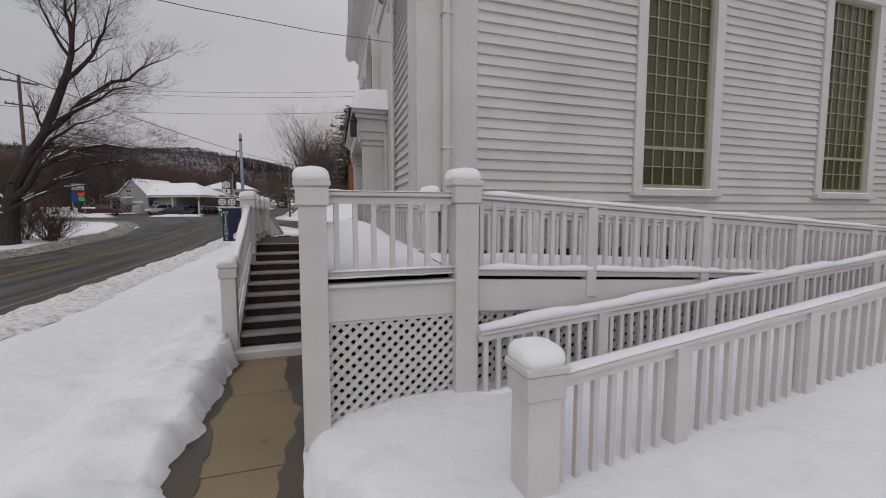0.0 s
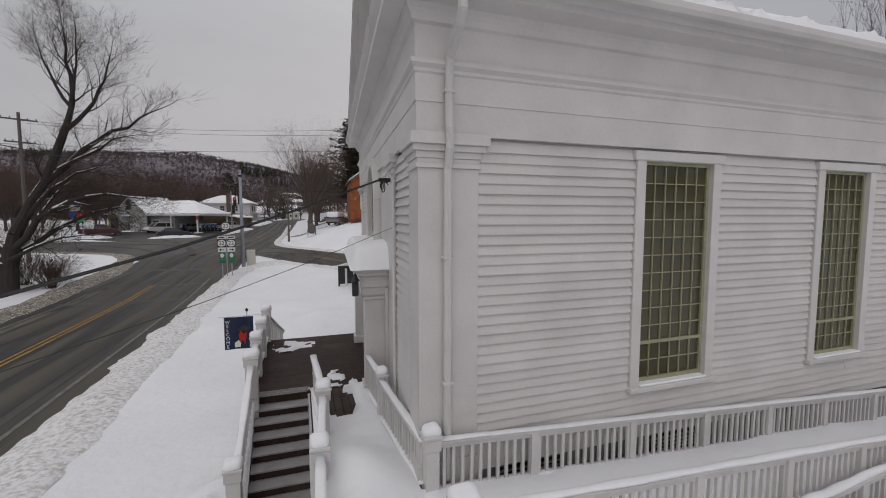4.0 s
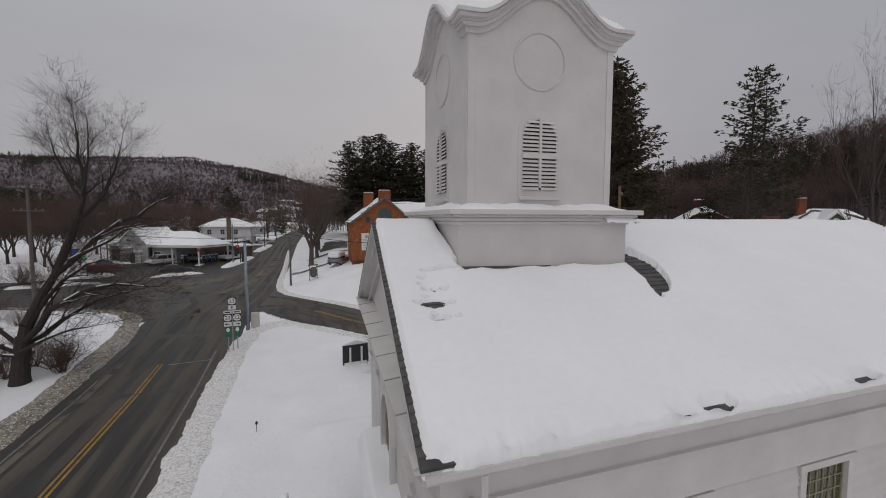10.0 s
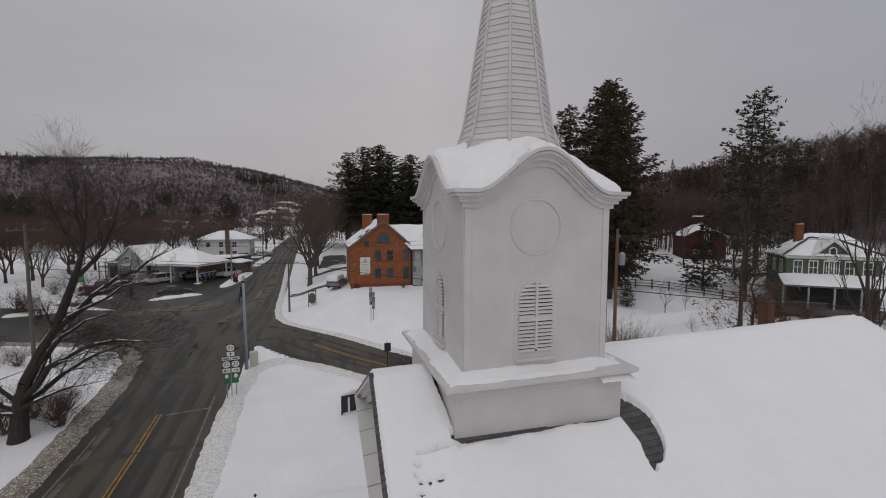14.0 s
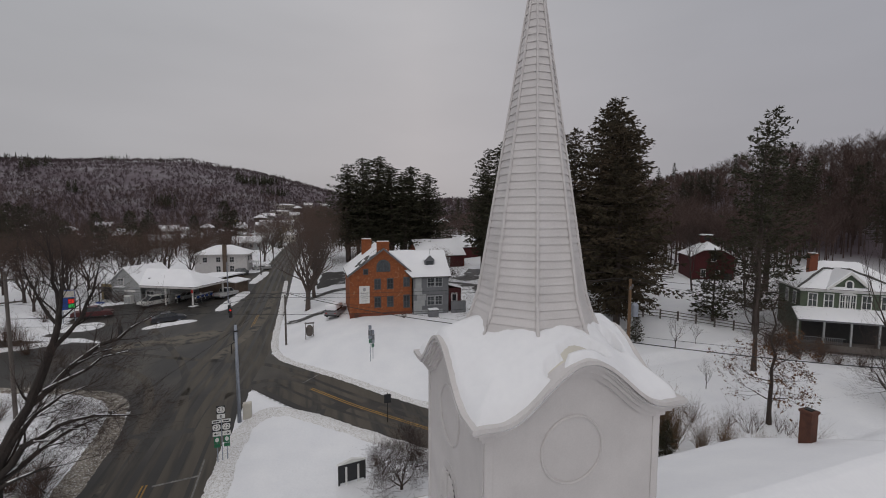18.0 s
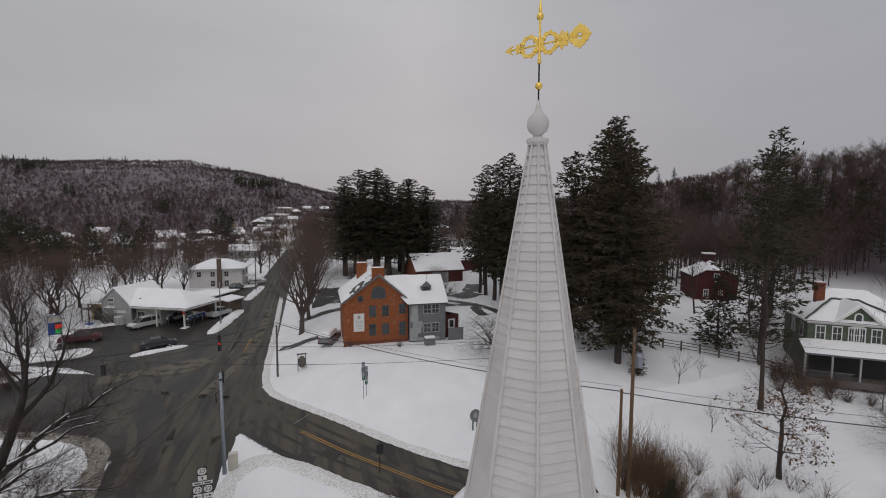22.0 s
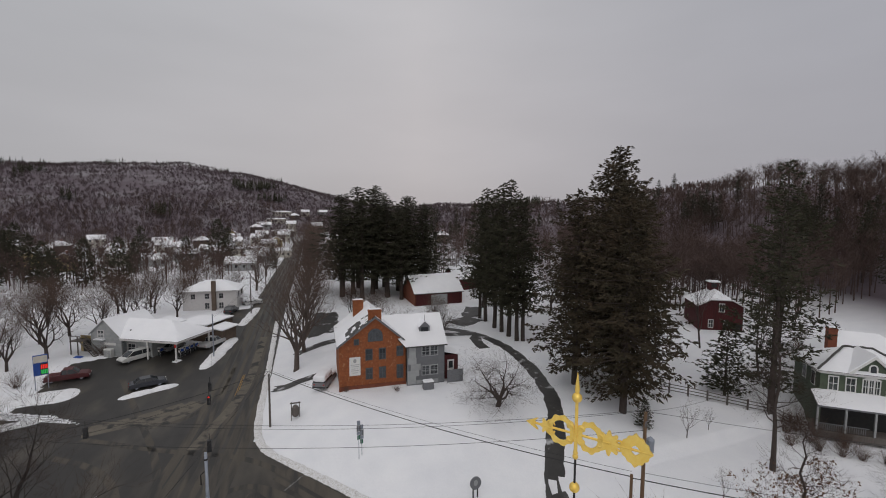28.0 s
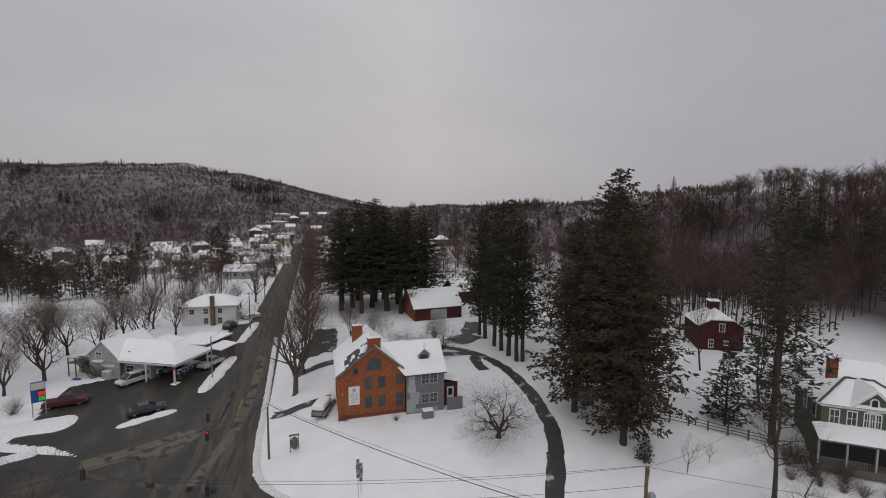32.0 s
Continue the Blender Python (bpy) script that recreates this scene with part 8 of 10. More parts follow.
def leaning_tree():
    """The old roadside tree: a short bole, a stem that leans to the road and low limbs that carry snow."""
    global FINE
    rng = random.Random(5)
    t = thing("leaning_tree", on(-17.2, 33.6), "old bare leaning roadside tree with snow along its limbs", "tree")
    wood, twigs, snow = Geo(), Geo(), Geo()
    bole = [Vector(q) for q in ((-17.25, 33.6, -0.1), (-17.2, 33.6, 0.7), (-17.1, 33.6, 2.0), (-16.85, 33.6, 3.2))]
    for i in range(3):
        cone(wood, bole[i], bole[i + 1], (0.66, 0.50, 0.45)[i], (0.50, 0.45, 0.46)[i], 12)
    V = lambda *q: [Vector(p) for p in q]
    # the leaning stem and its tops
    FINE = 1
    bough(wood, twigs, V((-16.95, 33.6, 2.7), (-16.1, 33.6, 5.2), (-15.0, 33.6, 7.3), (-14.33, 33.6, 9.1), (-13.72, 33.6, 10.8)), 0.40, 3, rng, 4, 2.0, 0.2, snow)
    for i, (p, q) in enumerate(zip(V((-15.0, 33.6, 7.3), (-14.33, 33.6, 9.1)), V((-14.33, 33.6, 9.1), (-13.72, 33.6, 10.8)))):
        cone(wood, p, q, 0.27 - 0.03 * i, 0.24 - 0.03 * i, 9)
    bough(wood, twigs, V((-13.75, 33.6, 10.7), (-13.35, 33.6, 12.2), (-13.3, 33.5, 13.9), (-13.4, 33.4, 15.6), (-13.5, 33.3, 16.8)), 0.19, 3, rng, 12, 2.3, 0.14)
    bough(wood, twigs, V((-13.8, 33.6, 10.5), (-12.75, 33.7, 11.7), (-12.0, 33.8, 13.2), (-11.5, 33.9, 14.7), (-11.3, 34.0, 15.6)), 0.15, 3, rng, 10, 2.1, 0.14)
    bough(wood, twigs, V((-13.4, 33.6, 11.9), (-14.2, 33.7, 13.3), (-14.8, 33.8, 14.8), (-15.1, 33.9, 16.0)), 0.11, 3, rng, 7, 1.7, 0.14)
    bough(wood, twigs, V((-13.4, 33.5, 12.2), (-12.9, 33.0, 13.8), (-12.6, 32.6, 15.3), (-12.5, 32.4, 16.4)), 0.10, 3, rng, 7, 1.7, 0.16)
    FINE = 2
    # the long limb towards the road
    bough(wood, twigs, V((-15.0, 33.6, 7.2), (-12.95, 33.5, 9.3), (-11.3, 33.4, 10.6), (-9.7, 33.3, 11.5), (-8.4, 33.2, 12.2)), 0.19, 2, rng, 15, 1.9, 0.2, snow)
    bough(wood, twigs, V((-14.3, 33.5, 8.0), (-12.6, 33.0, 8.9), (-11.0, 32.7, 10.0), (-9.6, 32.5, 10.3)), 0.13, 2, rng, 10, 1.7, 0.16, snow)
    # low spreading limbs
    for q, r, n in (((( -16.9, 33.4, 2.9), (-15.2, 33.0, 5.0), (-13.5, 32.8, 6.0), (-11.5, 32.6, 6.5), (-9.9, 32.5, 6.3)), 0.22, 11), (((-16.8, 33.7, 2.7), (-14.9, 34.0, 4.2), (-13.0, 34.3, 5.3), (-11.0, 34.6, 5.8)), 0.19, 9),
                    (((-16.9, 33.2, 2.4), (-15.4, 32.8, 3.2), (-13.8, 32.4, 3.8), (-12.4, 32.2, 4.0)), 0.13, 9), (((-17.2, 33.6, 2.3), (-18.6, 33.4, 3.1), (-20.0, 33.2, 3.8), (-22.0, 33.0, 4.5)), 0.19, 9),
                    (((-17.2, 33.8, 2.7), (-18.8, 34.0, 4.6), (-20.2, 34.3, 6.0), (-21.4, 34.5, 7.4)), 0.20, 9), (((-17.2, 33.3, 2.1), (-18.5, 32.6, 2.6), (-20.2, 32.0, 2.6)), 0.11, 7),
                    (((-16.3, 33.6, 4.6), (-14.6, 33.3, 6.8), (-13.2, 33.1, 7.8), (-11.8, 33.0, 8.3)), 0.15, 9), (((-16.9, 33.9, 2.9), (-16.2, 35.0, 5.0), (-15.6, 36.0, 6.6), (-15.0, 37.0, 7.6)), 0.15, 8)):
        bough(wood, twigs, V(*q), r, 3, rng, n, 1.9, 0.06, snow)
    part("trunk", wood, DARKBARK, t)
    part("crown", twigs, TWIG, t, "fine bare twigs")
    tagged(part("limb_snow", snow, SNOW, t), kind="stuff")
    FINE = 1


DARKBARK = mat("dark_wet_bark", (0.045, 0.036, 0.032), (0.022, 0.018, 0.016), 3.0, 0.85, bump=0.02, bump_scale=14, stretch=(3, 3, 0.6))


def shrub(name, at, h, label, seed, n=26, spread=0.55, m=None):
    rng = random.Random(seed)
    t = thing(name, (0, 0, 0), label, "shrub", group="shrubs")
    g = Geo()
    for i in range(n):
        a = rng.random() * 6.283
        d = Vector((math.cos(a) * spread * rng.random(), math.sin(a) * spread * rng.random(), 1))
        limb(g, g, Vector((rng.gauss(0, 0.15), rng.gauss(0, 0.15), -0.1)), d, h * rng.uniform(0.5, 0.8), 0.02, 1, rng, 0.5, 0.3, 4, 4, 0.16)
    part("thicket", g, m or TWIG, t)
    t.location = at
    return t


BROWNTWIG = mat("brown_twigs", (0.12, 0.078, 0.06), (0.075, 0.05, 0.04), 2.0, 0.9)
GREYBARK = mat("grey_bark", (0.12, 0.095, 0.082), (0.07, 0.055, 0.048), 3.0, 0.9, bump=0.02, bump_scale=14, stretch=(3, 3, 0.6))
TAN = mat("tan_brush", (0.20, 0.13, 0.075), (0.12, 0.08, 0.05), 1.5, 0.9)


def plant_near():
    leaning_tree()
    elm = bare_tree("street_tree", on(1.84, 76.6), 18.6, "tall bare street tree with a spreading crown of fine brown twigs", 21, 0.40, 4, 0.74, 0.26, 3, fork=0.20, first=7, group="bare trees", bark=GREYBARK, twig=BROWNTWIG)
    elm2 = bare_tree("bare_tree", on(-33.5, 104), 13, "bare tree with several rising limbs", 22, 0.26, 4, 0.72, 0.26, 4, fork=0.2, first=4, group="bare trees", twig=BROWNTWIG)
    apple = bare_tree("fruit_tree", on(25.4, 52.3), 8.2, "small bare spreading fruit tree on the lawn", 23, 0.2, 4, 1.05, 0.04, 3, fork=0.16, first=6, group="bare trees")
    apple.scale = (1.5, 1.5, 0.95)
    leader_tree("oak_tree", on(37.6, 26.0), 11.5, "bare oak with clinging brown leaves on its low boughs", 24, 0.19, 4.2, 0.16, True)
    tall = bare_tree("tall_tree", on(30.6, 14.0), 18, "tall slender bare tree behind the church", 25, 0.24, 4, 0.38, 0.5, 3, fork=0.34, first=3, group="bare trees")
    sap = bare_tree("sapling", on(43.3, 40.7), 4.6, "thin bare sapling in the snow", 26, 0.05, 2, 0.5, 0.3, 4, fork=0.3, group="bare trees")
    bare_tree("lawn_tree", on(6.6, 29.1), 4.3, "small bushy bare tree beside the church", 27, 0.09, 4, 0.8, 0.15, 4, fork=0.15, first=5, group="bare trees")
    leader_tree("bare_tree", on(48.1, 34.6), 15.5, "tall bare tree with a straight stem and wide boughs", 28, 0.26, 4.6, 0.30)
    for x, y, s in ((3.2, 84, 0.8), (4.0, 95, 0.85), (4.4, 105, 0.8), (5.0, 116, 0.9), (5.2, 128, 0.85), (6.0, 141, 0.95), (6.6, 156, 0.9), (7.6, 172, 0.95), (8.4, 190, 1.0), (9.5, 210, 0.95), (10.6, 232, 1.0), (11.5, 256, 1.0), (13, 285, 1.0), (14, 315, 1.0), (-9.5, 150, 0.75), (-8.5, 182, 0.8), (-6.5, 214, 0.85), (1.5, 350, 1.0)):
        again(elm, x, y, s)
    for x, y, s in ((-39, 97, 1.05), (-29, 112, 0.9), (-44, 106, 1.0), (-24, 118, 0.8), (-50, 98, 0.9), (-58, 90, 0.9), (-33, 132, 0.95), (-20, 140, 0.8), (-27, 150, 0.9), (-52, 70, 0.9), (-46, 58, 0.8), (-40, 50, 0.9), (-47, 100, 1.0), (-41, 110, 0.95), (-54, 108, 1.0), (-62, 100, 0.9), (-34, 118, 0.85), (-30, 124, 0.8), (-48, 118, 0.9), (-26, 134, 0.75), (-38, 126, 0.9), (-22, 130, 0.7), (-14, 136, 0.7), (-70, 96, 0.9), (-64, 84, 0.8), (-42, 92, 0.8), (17, 88, 0.7), (28, 84, 0.62), (13, 96, 0.7), (64, 84, 0.9), (58, 90, 1.0), (-30, 40, 0.8)):
        again(elm2, x, y, s)
    for x, y, s in ((28.5, 83, 0.9), (22.5, 86, 0.75), (62.5, 44.5, 0.6), (52, 24, 0.8)):
        again(apple, x, y, s)
    for x, y, s in ((64, 47, 0.62), (70, 30, 0.7), (66, 58, 0.6)):
        again(tall, x, y, s)
    for x, y, s in ((60, 30, 1.0), (47, 41, 0.6), (39, 33, 0.7)):
        again(sap, x, y, s)
    b1 = shrub("shrub", on(-15.6, 34.9), 2.8, "tangled bare brown shrub by the old tree", 31, 46, 1.3, BROWNTWIG)
    b2 = shrub("brush", on(27.2, 28.6), 4.2, "tall tan brush along the roadside", 32, 60, 0.38, TAN)
    b3 = shrub("shrub", on(30.4, 32.2), 2.6, "loose bare brown shrub on the snowy verge", 33, 11, 1.25, BROWNTWIG)
    for k in range(16):
        f = k / 15
        again(b3, 29.2 + 9.0 * f + RNG.uniform(-0.9, 0.9), 33.6 - 11.5 * f + RNG.uniform(-0.9, 0.9), RNG.uniform(0.6, 1.05))
    for x, y, s in ((-16.4, 35.9, 1.05), (-18.4, 34.8, 1.0), (-18.0, 36.8, 1.1), (-19.6, 36.0, 1.15), (-20.4, 34.2, 1.0), (-16.2, 37.2, 0.8), (-31, 66.5, 1.2), (-34, 69.5, 1.4), (-38, 70.5, 1.3), (-42, 73.5, 1.5), (-36.5, 74, 1.3), (-46, 76, 1.5), (-52, 79, 1.6), (-24, 47.5, 0.9), (-27, 50, 1.0), (-30.5, 96, 1.0), (-37, 84, 1.1), (14.4, 60.0, 0.4), (8.0, 62.0, 0.35)):
        again(b1, x, y, s)
    for x, y, s in ((28.3, 27.0, 0.9), (29.4, 25.6, 0.75), (30.6, 24.0, 0.7), (27.8, 30.4, 0.7), (32.2, 22.4, 0.65), (29.0, 29.6, 0.6), (33.6, 20.8, 0.6), (35.5, 19.6, 0.6), (31.6, 25.4, 0.6), (26.4, 29.6, 0.8), (27.6, 28.0, 0.9), (34.6, 21.6, 0.7), (36.8, 19.8, 0.65), (38.2, 18.4, 0.6), (33.0, 23.4, 0.55), (40.0, 17.0, 0.6), (26.2, 29.0, 1.35), (26.9, 28.2, 1.2), (25.8, 30.0, 1.25), (27.6, 27.4, 1.1)):
        again(b2, x, y, s)
    for x, y, s in ((76, 44, 1.6), (80, 47, 1.5), (73, 47, 1.4), (84, 40, 1.5), (78, 50, 1.5), (70, 49, 1.3), (57.5, 33.5, 0.9), (56.2, 35.0, 0.8), (58.6, 32.4, 0.8), (60.0, 31.0, 0.7), (54.5, 36.8, 0.8), (58.0, 38.4, 1.2), (57.2, 36.4, 1.2), (56.6, 38.6, 1.1), (59.4, 34.4, 1.0)):
        again(b1, x, y, s)


def plant_conifers():
    spr = conifer("spruce", on(39.3, 46.2), 28.0, 6.2, "huge dark spruce with drooping branches", 41, 0.10, 0.36, 0.5, NEEDLE2, 0.62, 0.62, per=8, pitch=0.22, taper=0.66, low=0.3)
    spr2 = conifer("spruce", on(46.2, 56.2), 31.5, 6.6, "huge dark spruce with drooping branches", 42, 0.1, 0.36, 0.52, NEEDLE2, 0.64, 0.62, per=8, pitch=0.23, taper=0.64, low=0.35)
    again(spr2, 38.4, 54.6, 0.86)
    again(spr2, 53.2, 64.0, 1.1)
    again(spr, 43.4, 50.6, 0.96)
    pine = conifer("pine", on(57.4, 41.0), 27.5, 4.8, "tall ragged pine with bare lower trunk", 43, 0.12, 0.1, 0.8, NEEDLE, 0.6, 0.55, per=6, pitch=0.24, taper=0.6)
    pine2 = conifer("pine", on(40.7, 78.0), 30.0, 4.6, "tall dark pine with bare trunk", 44, 0.2, 0.25, 0.62, NEEDLE, 0.62, 0.7, per=7, pitch=0.25, taper=0.72)
    young = conifer("young_spruce", on(55.0, 45.2), 10, 3.2, "young spreading dark evergreen tree", 45, 0.08, 0.2, 0.42, NEEDLE, 0.5, 0.3, pitch=0.24)
    for x, y, s in ((41.6, 74.4, 0.86), (40.6, 74.9, 0.9), (40.7, 81.2, 0.98), (40.6, 84.0, 0.95), (40.8, 89.0, 0.96), (40.7, 91.6, 0.9), (45.4, 100, 0.8), (50, 104, 0.75)):
        again(pine2, x, y, s)
    for x, y, w, h in ((13.6, 119.6, 1.5, 0.80), (18.3, 115.8, 1.25, 0.90), (25.0, 116.5, 1.6, 0.86), (31.0, 119, 1.3, 0.88), (14.5, 127, 1.7, 0.90), (22, 121, 1.5, 0.95), (28.0, 113, 1.2, 0.78), (35, 117.5, 1.5, 0.82), (38.0, 124, 1.3, 0.80), (19.5, 131, 1.8, 0.98), (27, 130, 1.5, 0.92), (33.5, 128, 1.7, 0.90), (16.8, 122, 1.4, 0.72), (29.5, 123, 1.6, 0.80), (24, 127, 1.4, 0.99)):
        again(pine2, x, y, w, sz=h)
    again(pine, 74.4, 51.2, 1.1)
    again(young, 39.6, 43.2, 0.36)
    again(young, 27.0, 26.6, 0.3)
    for x, y, s in ((-62.9, 175.6, 1.6), (-52.5, 172, 1.65), (-76, 180, 1.5), (-70, 172, 1.3), (-31, 225, 2.2), (-28, 232, 1.8), (-84, 190, 1.7), (-95, 200, 1.8), (-40, 206, 1.5), (-108, 212, 1.9), (-58, 205, 1.3), (-102, 188, 1.7), (-116, 196, 1.9), (-88, 176, 1.6), (-112, 240, 2.0), (-124, 252, 2.1), (-72, 262, 1.8), (-7, 205, 1.0)):
        again(young, x, y, s)
    for k in range(40):
        az, r = radians(RNG.uniform(57, 84)), RNG.uniform(118, 185)
        again(pine2, r * math.sin(az), r * math.cos(az), RNG.uniform(0.52, 0.78))
    for k in range(10):
        az, r = radians(RNG.uniform(47, 53)), RNG.uniform(230, 270)
        again(pine2, r * math.sin(az), r * math.cos(az), RNG.uniform(0.5, 0.65))
    for k in range(14):
        az, r = radians(RNG.uniform(18, 50)), RNG.uniform(260, 420)
        again(pine2, r * math.sin(az), r * math.cos(az), RNG.uniform(0.5, 0.7))


def forest(name, label, kinds, spots, material, kind="stuff"):
    """Many far trees in one object."""
    base = [(np.array(g.v), g.f) for g in kinds]
    vs, fs, off = [], [], 0
    for x, y, z, s, k in spots:
        bv, bf = base[k % len(base)]
        a = RNG.uniform(0, 6.283)
        c, sn = math.cos(a), math.sin(a)
        q = bv * s
        vs.append(np.stack((q[:, 0] * c - q[:, 1] * sn + x, q[:, 0] * sn + q[:, 1] * c + y, q[:, 2] + z), 1))
        fs.extend(tuple(i + off for i in f) for f in bf)
        off += len(bv)
    me = bpy.data.meshes.new(name)
    me.from_pydata(np.concatenate(vs).tolist(), [], fs)
    me.materials.append(material)
    return tagged(new(name, me), label, "woodland", kind=kind)


def wood_tree(seed, h, fine, low=0.32):
    rng = random.Random(seed)
    g = Geo()
    tip = Vector((rng.gauss(0, 0.3), rng.gauss(0, 0.3), h * 0.8))
    cone(g, Vector((0, 0, -1)), tip, h * 0.012, h * 0.003, 4)
    for i in range(fine):
        z = h * rng.uniform(low, 0.78)
        a = rng.random() * 6.283
        d = Vector((math.cos(a), math.sin(a), rng.uniform(0.5, 1.5))).normalized()
        p = tip * (z / (h * 0.8))
        L = h * rng.uniform(0.14, 0.30) * (1.15 - 0.6 * abs(z / h - 0.5))
        e = p + d * L
        cone(g, p, e, h * 0.004, h * 0.0015, 3)
        for _ in range(8):
            s = p.lerp(e, rng.uniform(0.25, 1.0))
            f = s + (d + Vector((rng.gauss(0, 0.6), rng.gauss(0, 0.6), rng.gauss(0.35, 0.35)))) * h * rng.uniform(0.06, 0.13)
            sliver(g, s, f, h * 0.0022, rng)
            for _ in range(2):
                q = s.lerp(f, rng.uniform(0.3, 0.9))
                sliver(g, q, q + (d + Vector((rng.gauss(0, 0.8), rng.gauss(0, 0.8), rng.gauss(0.4, 0.4)))) * h * rng.uniform(0.03, 0.06), h * 0.0018, rng)
    return g


def tuft(seed, h):
    """A far bare tree: a stem and a fan of upward strokes."""
    rng = random.Random(seed)
    g = Geo()
    g.add([(-0.12, 0, -1), (0.12, 0, -1), (0, 0, h * 0.7)], [(0, 1, 2)])
    for i in range(11):
        a, r = rng.random() * 6.283, h * rng.uniform(0.12, 0.3)
        x, y, z = r * math.cos(a), r * math.sin(a), h * rng.uniform(0.55, 1.0)
        b = h * rng.uniform(0.2, 0.5)
        w = h * rng.uniform(0.012, 0.035)
        g.add([(0, 0, b), (x - w * math.sin(a), y + w * math.cos(a), z * 0.85), (x * 1.05, y * 1.05, z), (x + w * math.sin(a), y - w * math.cos(a), z * 0.8)], [(0, 1, 2, 3)])
    return g


def far_conifer(seed, h):
    rng = random.Random(seed)
    g = Geo()
    z = h * 0.12
    while z < h:
        r = 0.22 * h * (1 - z / h) + 0.15
        for k in range(6):
            a = rng.random() * 6.283
            c, s = math.cos(a), math.sin(a)
            L = r * rng.uniform(0.7, 1.2)
            g.add([(0, 0, z + 0.05 * h), (c * L - s * L * 0.3, s * L + c * L * 0.3, z - 0.02 * h), (c * L * 1.1, s * L * 1.1, z - 0.035 * h), (c * L + s * L * 0.3, s * L - c * L * 0.3, z - 0.02 * h)], [(0, 1, 2, 3)])
        z += h * 0.075
    return g


def plant_far():
    woods, grove, far, slope_, ever = [], [], [], [], []
    field = lambda x, y: (-130 < x < -28 and 128 < y < 168) or (70 < x < 150 and 30 < y < 62) or (60 < x < 90 and 62 < y < 76)
    n = 0
    while n < 1750:
        az, r = radians(RNG.uniform(34, 84)), 96 + 230 * RNG.random() ** 1.2
        x, y = r * math.sin(az), r * math.cos(az)
        if field(x, y) or fbm(x, y, 0.02, 1.0) < -0.4 or off_road(x, y) < 3:
            continue
        woods.append((x, y, level(x, y), RNG.uniform(0.7, 1.05), n))
        n += 1
    n = 0
    while n < 3300:
        az, r = radians(RNG.uniform(-40, 34)), 150 + 420 * RNG.random() ** 1.0
        x, y = r * math.sin(az), r * math.cos(az)
        if field(x, y) or (off_road(x, y) < 3 if y < 480 else False) or abs(x) < 4 or fbm(x, y, 0.018, 13.0) < -0.12:
            continue
        grove.append((x, y, level(x, y), RNG.uniform(0.5, 0.95), n))
        n += 1
    forest("bare_woods", "leafless grey-brown woods on the near slopes", [wood_tree(s, 15, 16) for s in (1, 2, 3, 4, 5)] + [wood_tree(6, 11, 16, 0.12)], woods, WOODTWIG)
    forest("town_trees", "leafless brown trees round the houses of the town", [wood_tree(s, 14, 11, 0.22) for s in (11, 12, 13, 14)], grove, WOODTWIG)
    n = 0
    while n < 27000:
        az, r = radians(RNG.uniform(-42, 80)), 330 + 720 * RNG.random() ** 0.8
        x, y = r * math.sin(az), r * math.cos(az)
        z = level(x, y)
        d = fbm(x, y, 0.008, 7.0)
        if (z < 6 and RNG.random() < 0.6) or (d > 0.5 and RNG.random() < 0.75):
            continue
        east = math.degrees(az) > 36
        if z > 14 and not 40 < math.degrees(az) < 57 and fbm(x, y, 0.009, 21.0) > (0.5 if x < 60 else 0.6):
            ever.append((x, y, z, RNG.uniform(0.7, 1.2), n))
        else:
            (slope_ if east else far).append((x, y, z, RNG.uniform(0.6, 1.1) * (1.15 if east else 1.0), n))
        n += 1
    for k in range(45):
        az, r = radians(RNG.choice((RNG.uniform(14, 38), RNG.uniform(58, 82)))), RNG.uniform(280, 560)
        x, y = r * math.sin(az), r * math.cos(az)
        ever.append((x, y, level(x, y), RNG.uniform(0.8, 1.3), k))
    forest("hill_woods", "leafless brown woods covering the far hills", [tuft(s, 7.4) for s in range(6)], far, HILLTWIG)
    forest("slope_woods", "leafless reddish-brown woods on the near eastern slope", [tuft(s + 9, 6.8) for s in range(6)], slope_, WOODTWIG)
    forest("hill_evergreens", "dark evergreens scattered over the hills", [far_conifer(s, 12) for s in range(4)], ever, NEEDLE)


WOODTWIG = mat("wood_twigs", (0.108, 0.072, 0.062), (0.068, 0.045, 0.040), 0.3, 0.95, fine=2)
HILLTWIG = mat("hill_twigs", (0.105, 0.079, 0.084), (0.08, 0.060, 0.064), 0.02, 0.95, fine=0.3)
plant_near()
plant_conifers()
plant_far()

# ---------- street furniture, wires, cars and small things ----------
def mound(name, x0, y0, x1, y1, w, h, label, material=None, seed=1.0):
    """A low ploughed heap of snow on the paving, from one end to the other."""
    a, b = Vector((x0, y0, 0)), Vector((x1, y1, 0))
    d = (b - a).normalized()
    s = Vector((-d.y, d.x, 0))
    n = max(10, int((b - a).length / 0.5))
    rows = []
    for i in range(n + 1):
        t = i / n
        c = a.lerp(b, t)
        e = math.sqrt(max(0.0, 1 - (2 * t - 1) ** 4))
        row = []
        for k in range(9):
            u = k / 4 - 1
            q = c + s * (u * w / 2 * (0.25 + 0.75 * e) * (1 + 0.25 * fbm(c.x, c.y, 0.5, seed)))
            z = road_level(q.x, q.y) - 0.04 + h * e * (1 - u * u) ** 0.6 * (0.8 + 0.5 * fbm(q.x, q.y, 0.8, seed))
            row.append((q.x, q.y, z))
        rows.append(row)
    return tagged(part(name, Geo().strip(rows[::-1]), material or SNOWP, smooth=True), label, "snow bank", kind="structure")


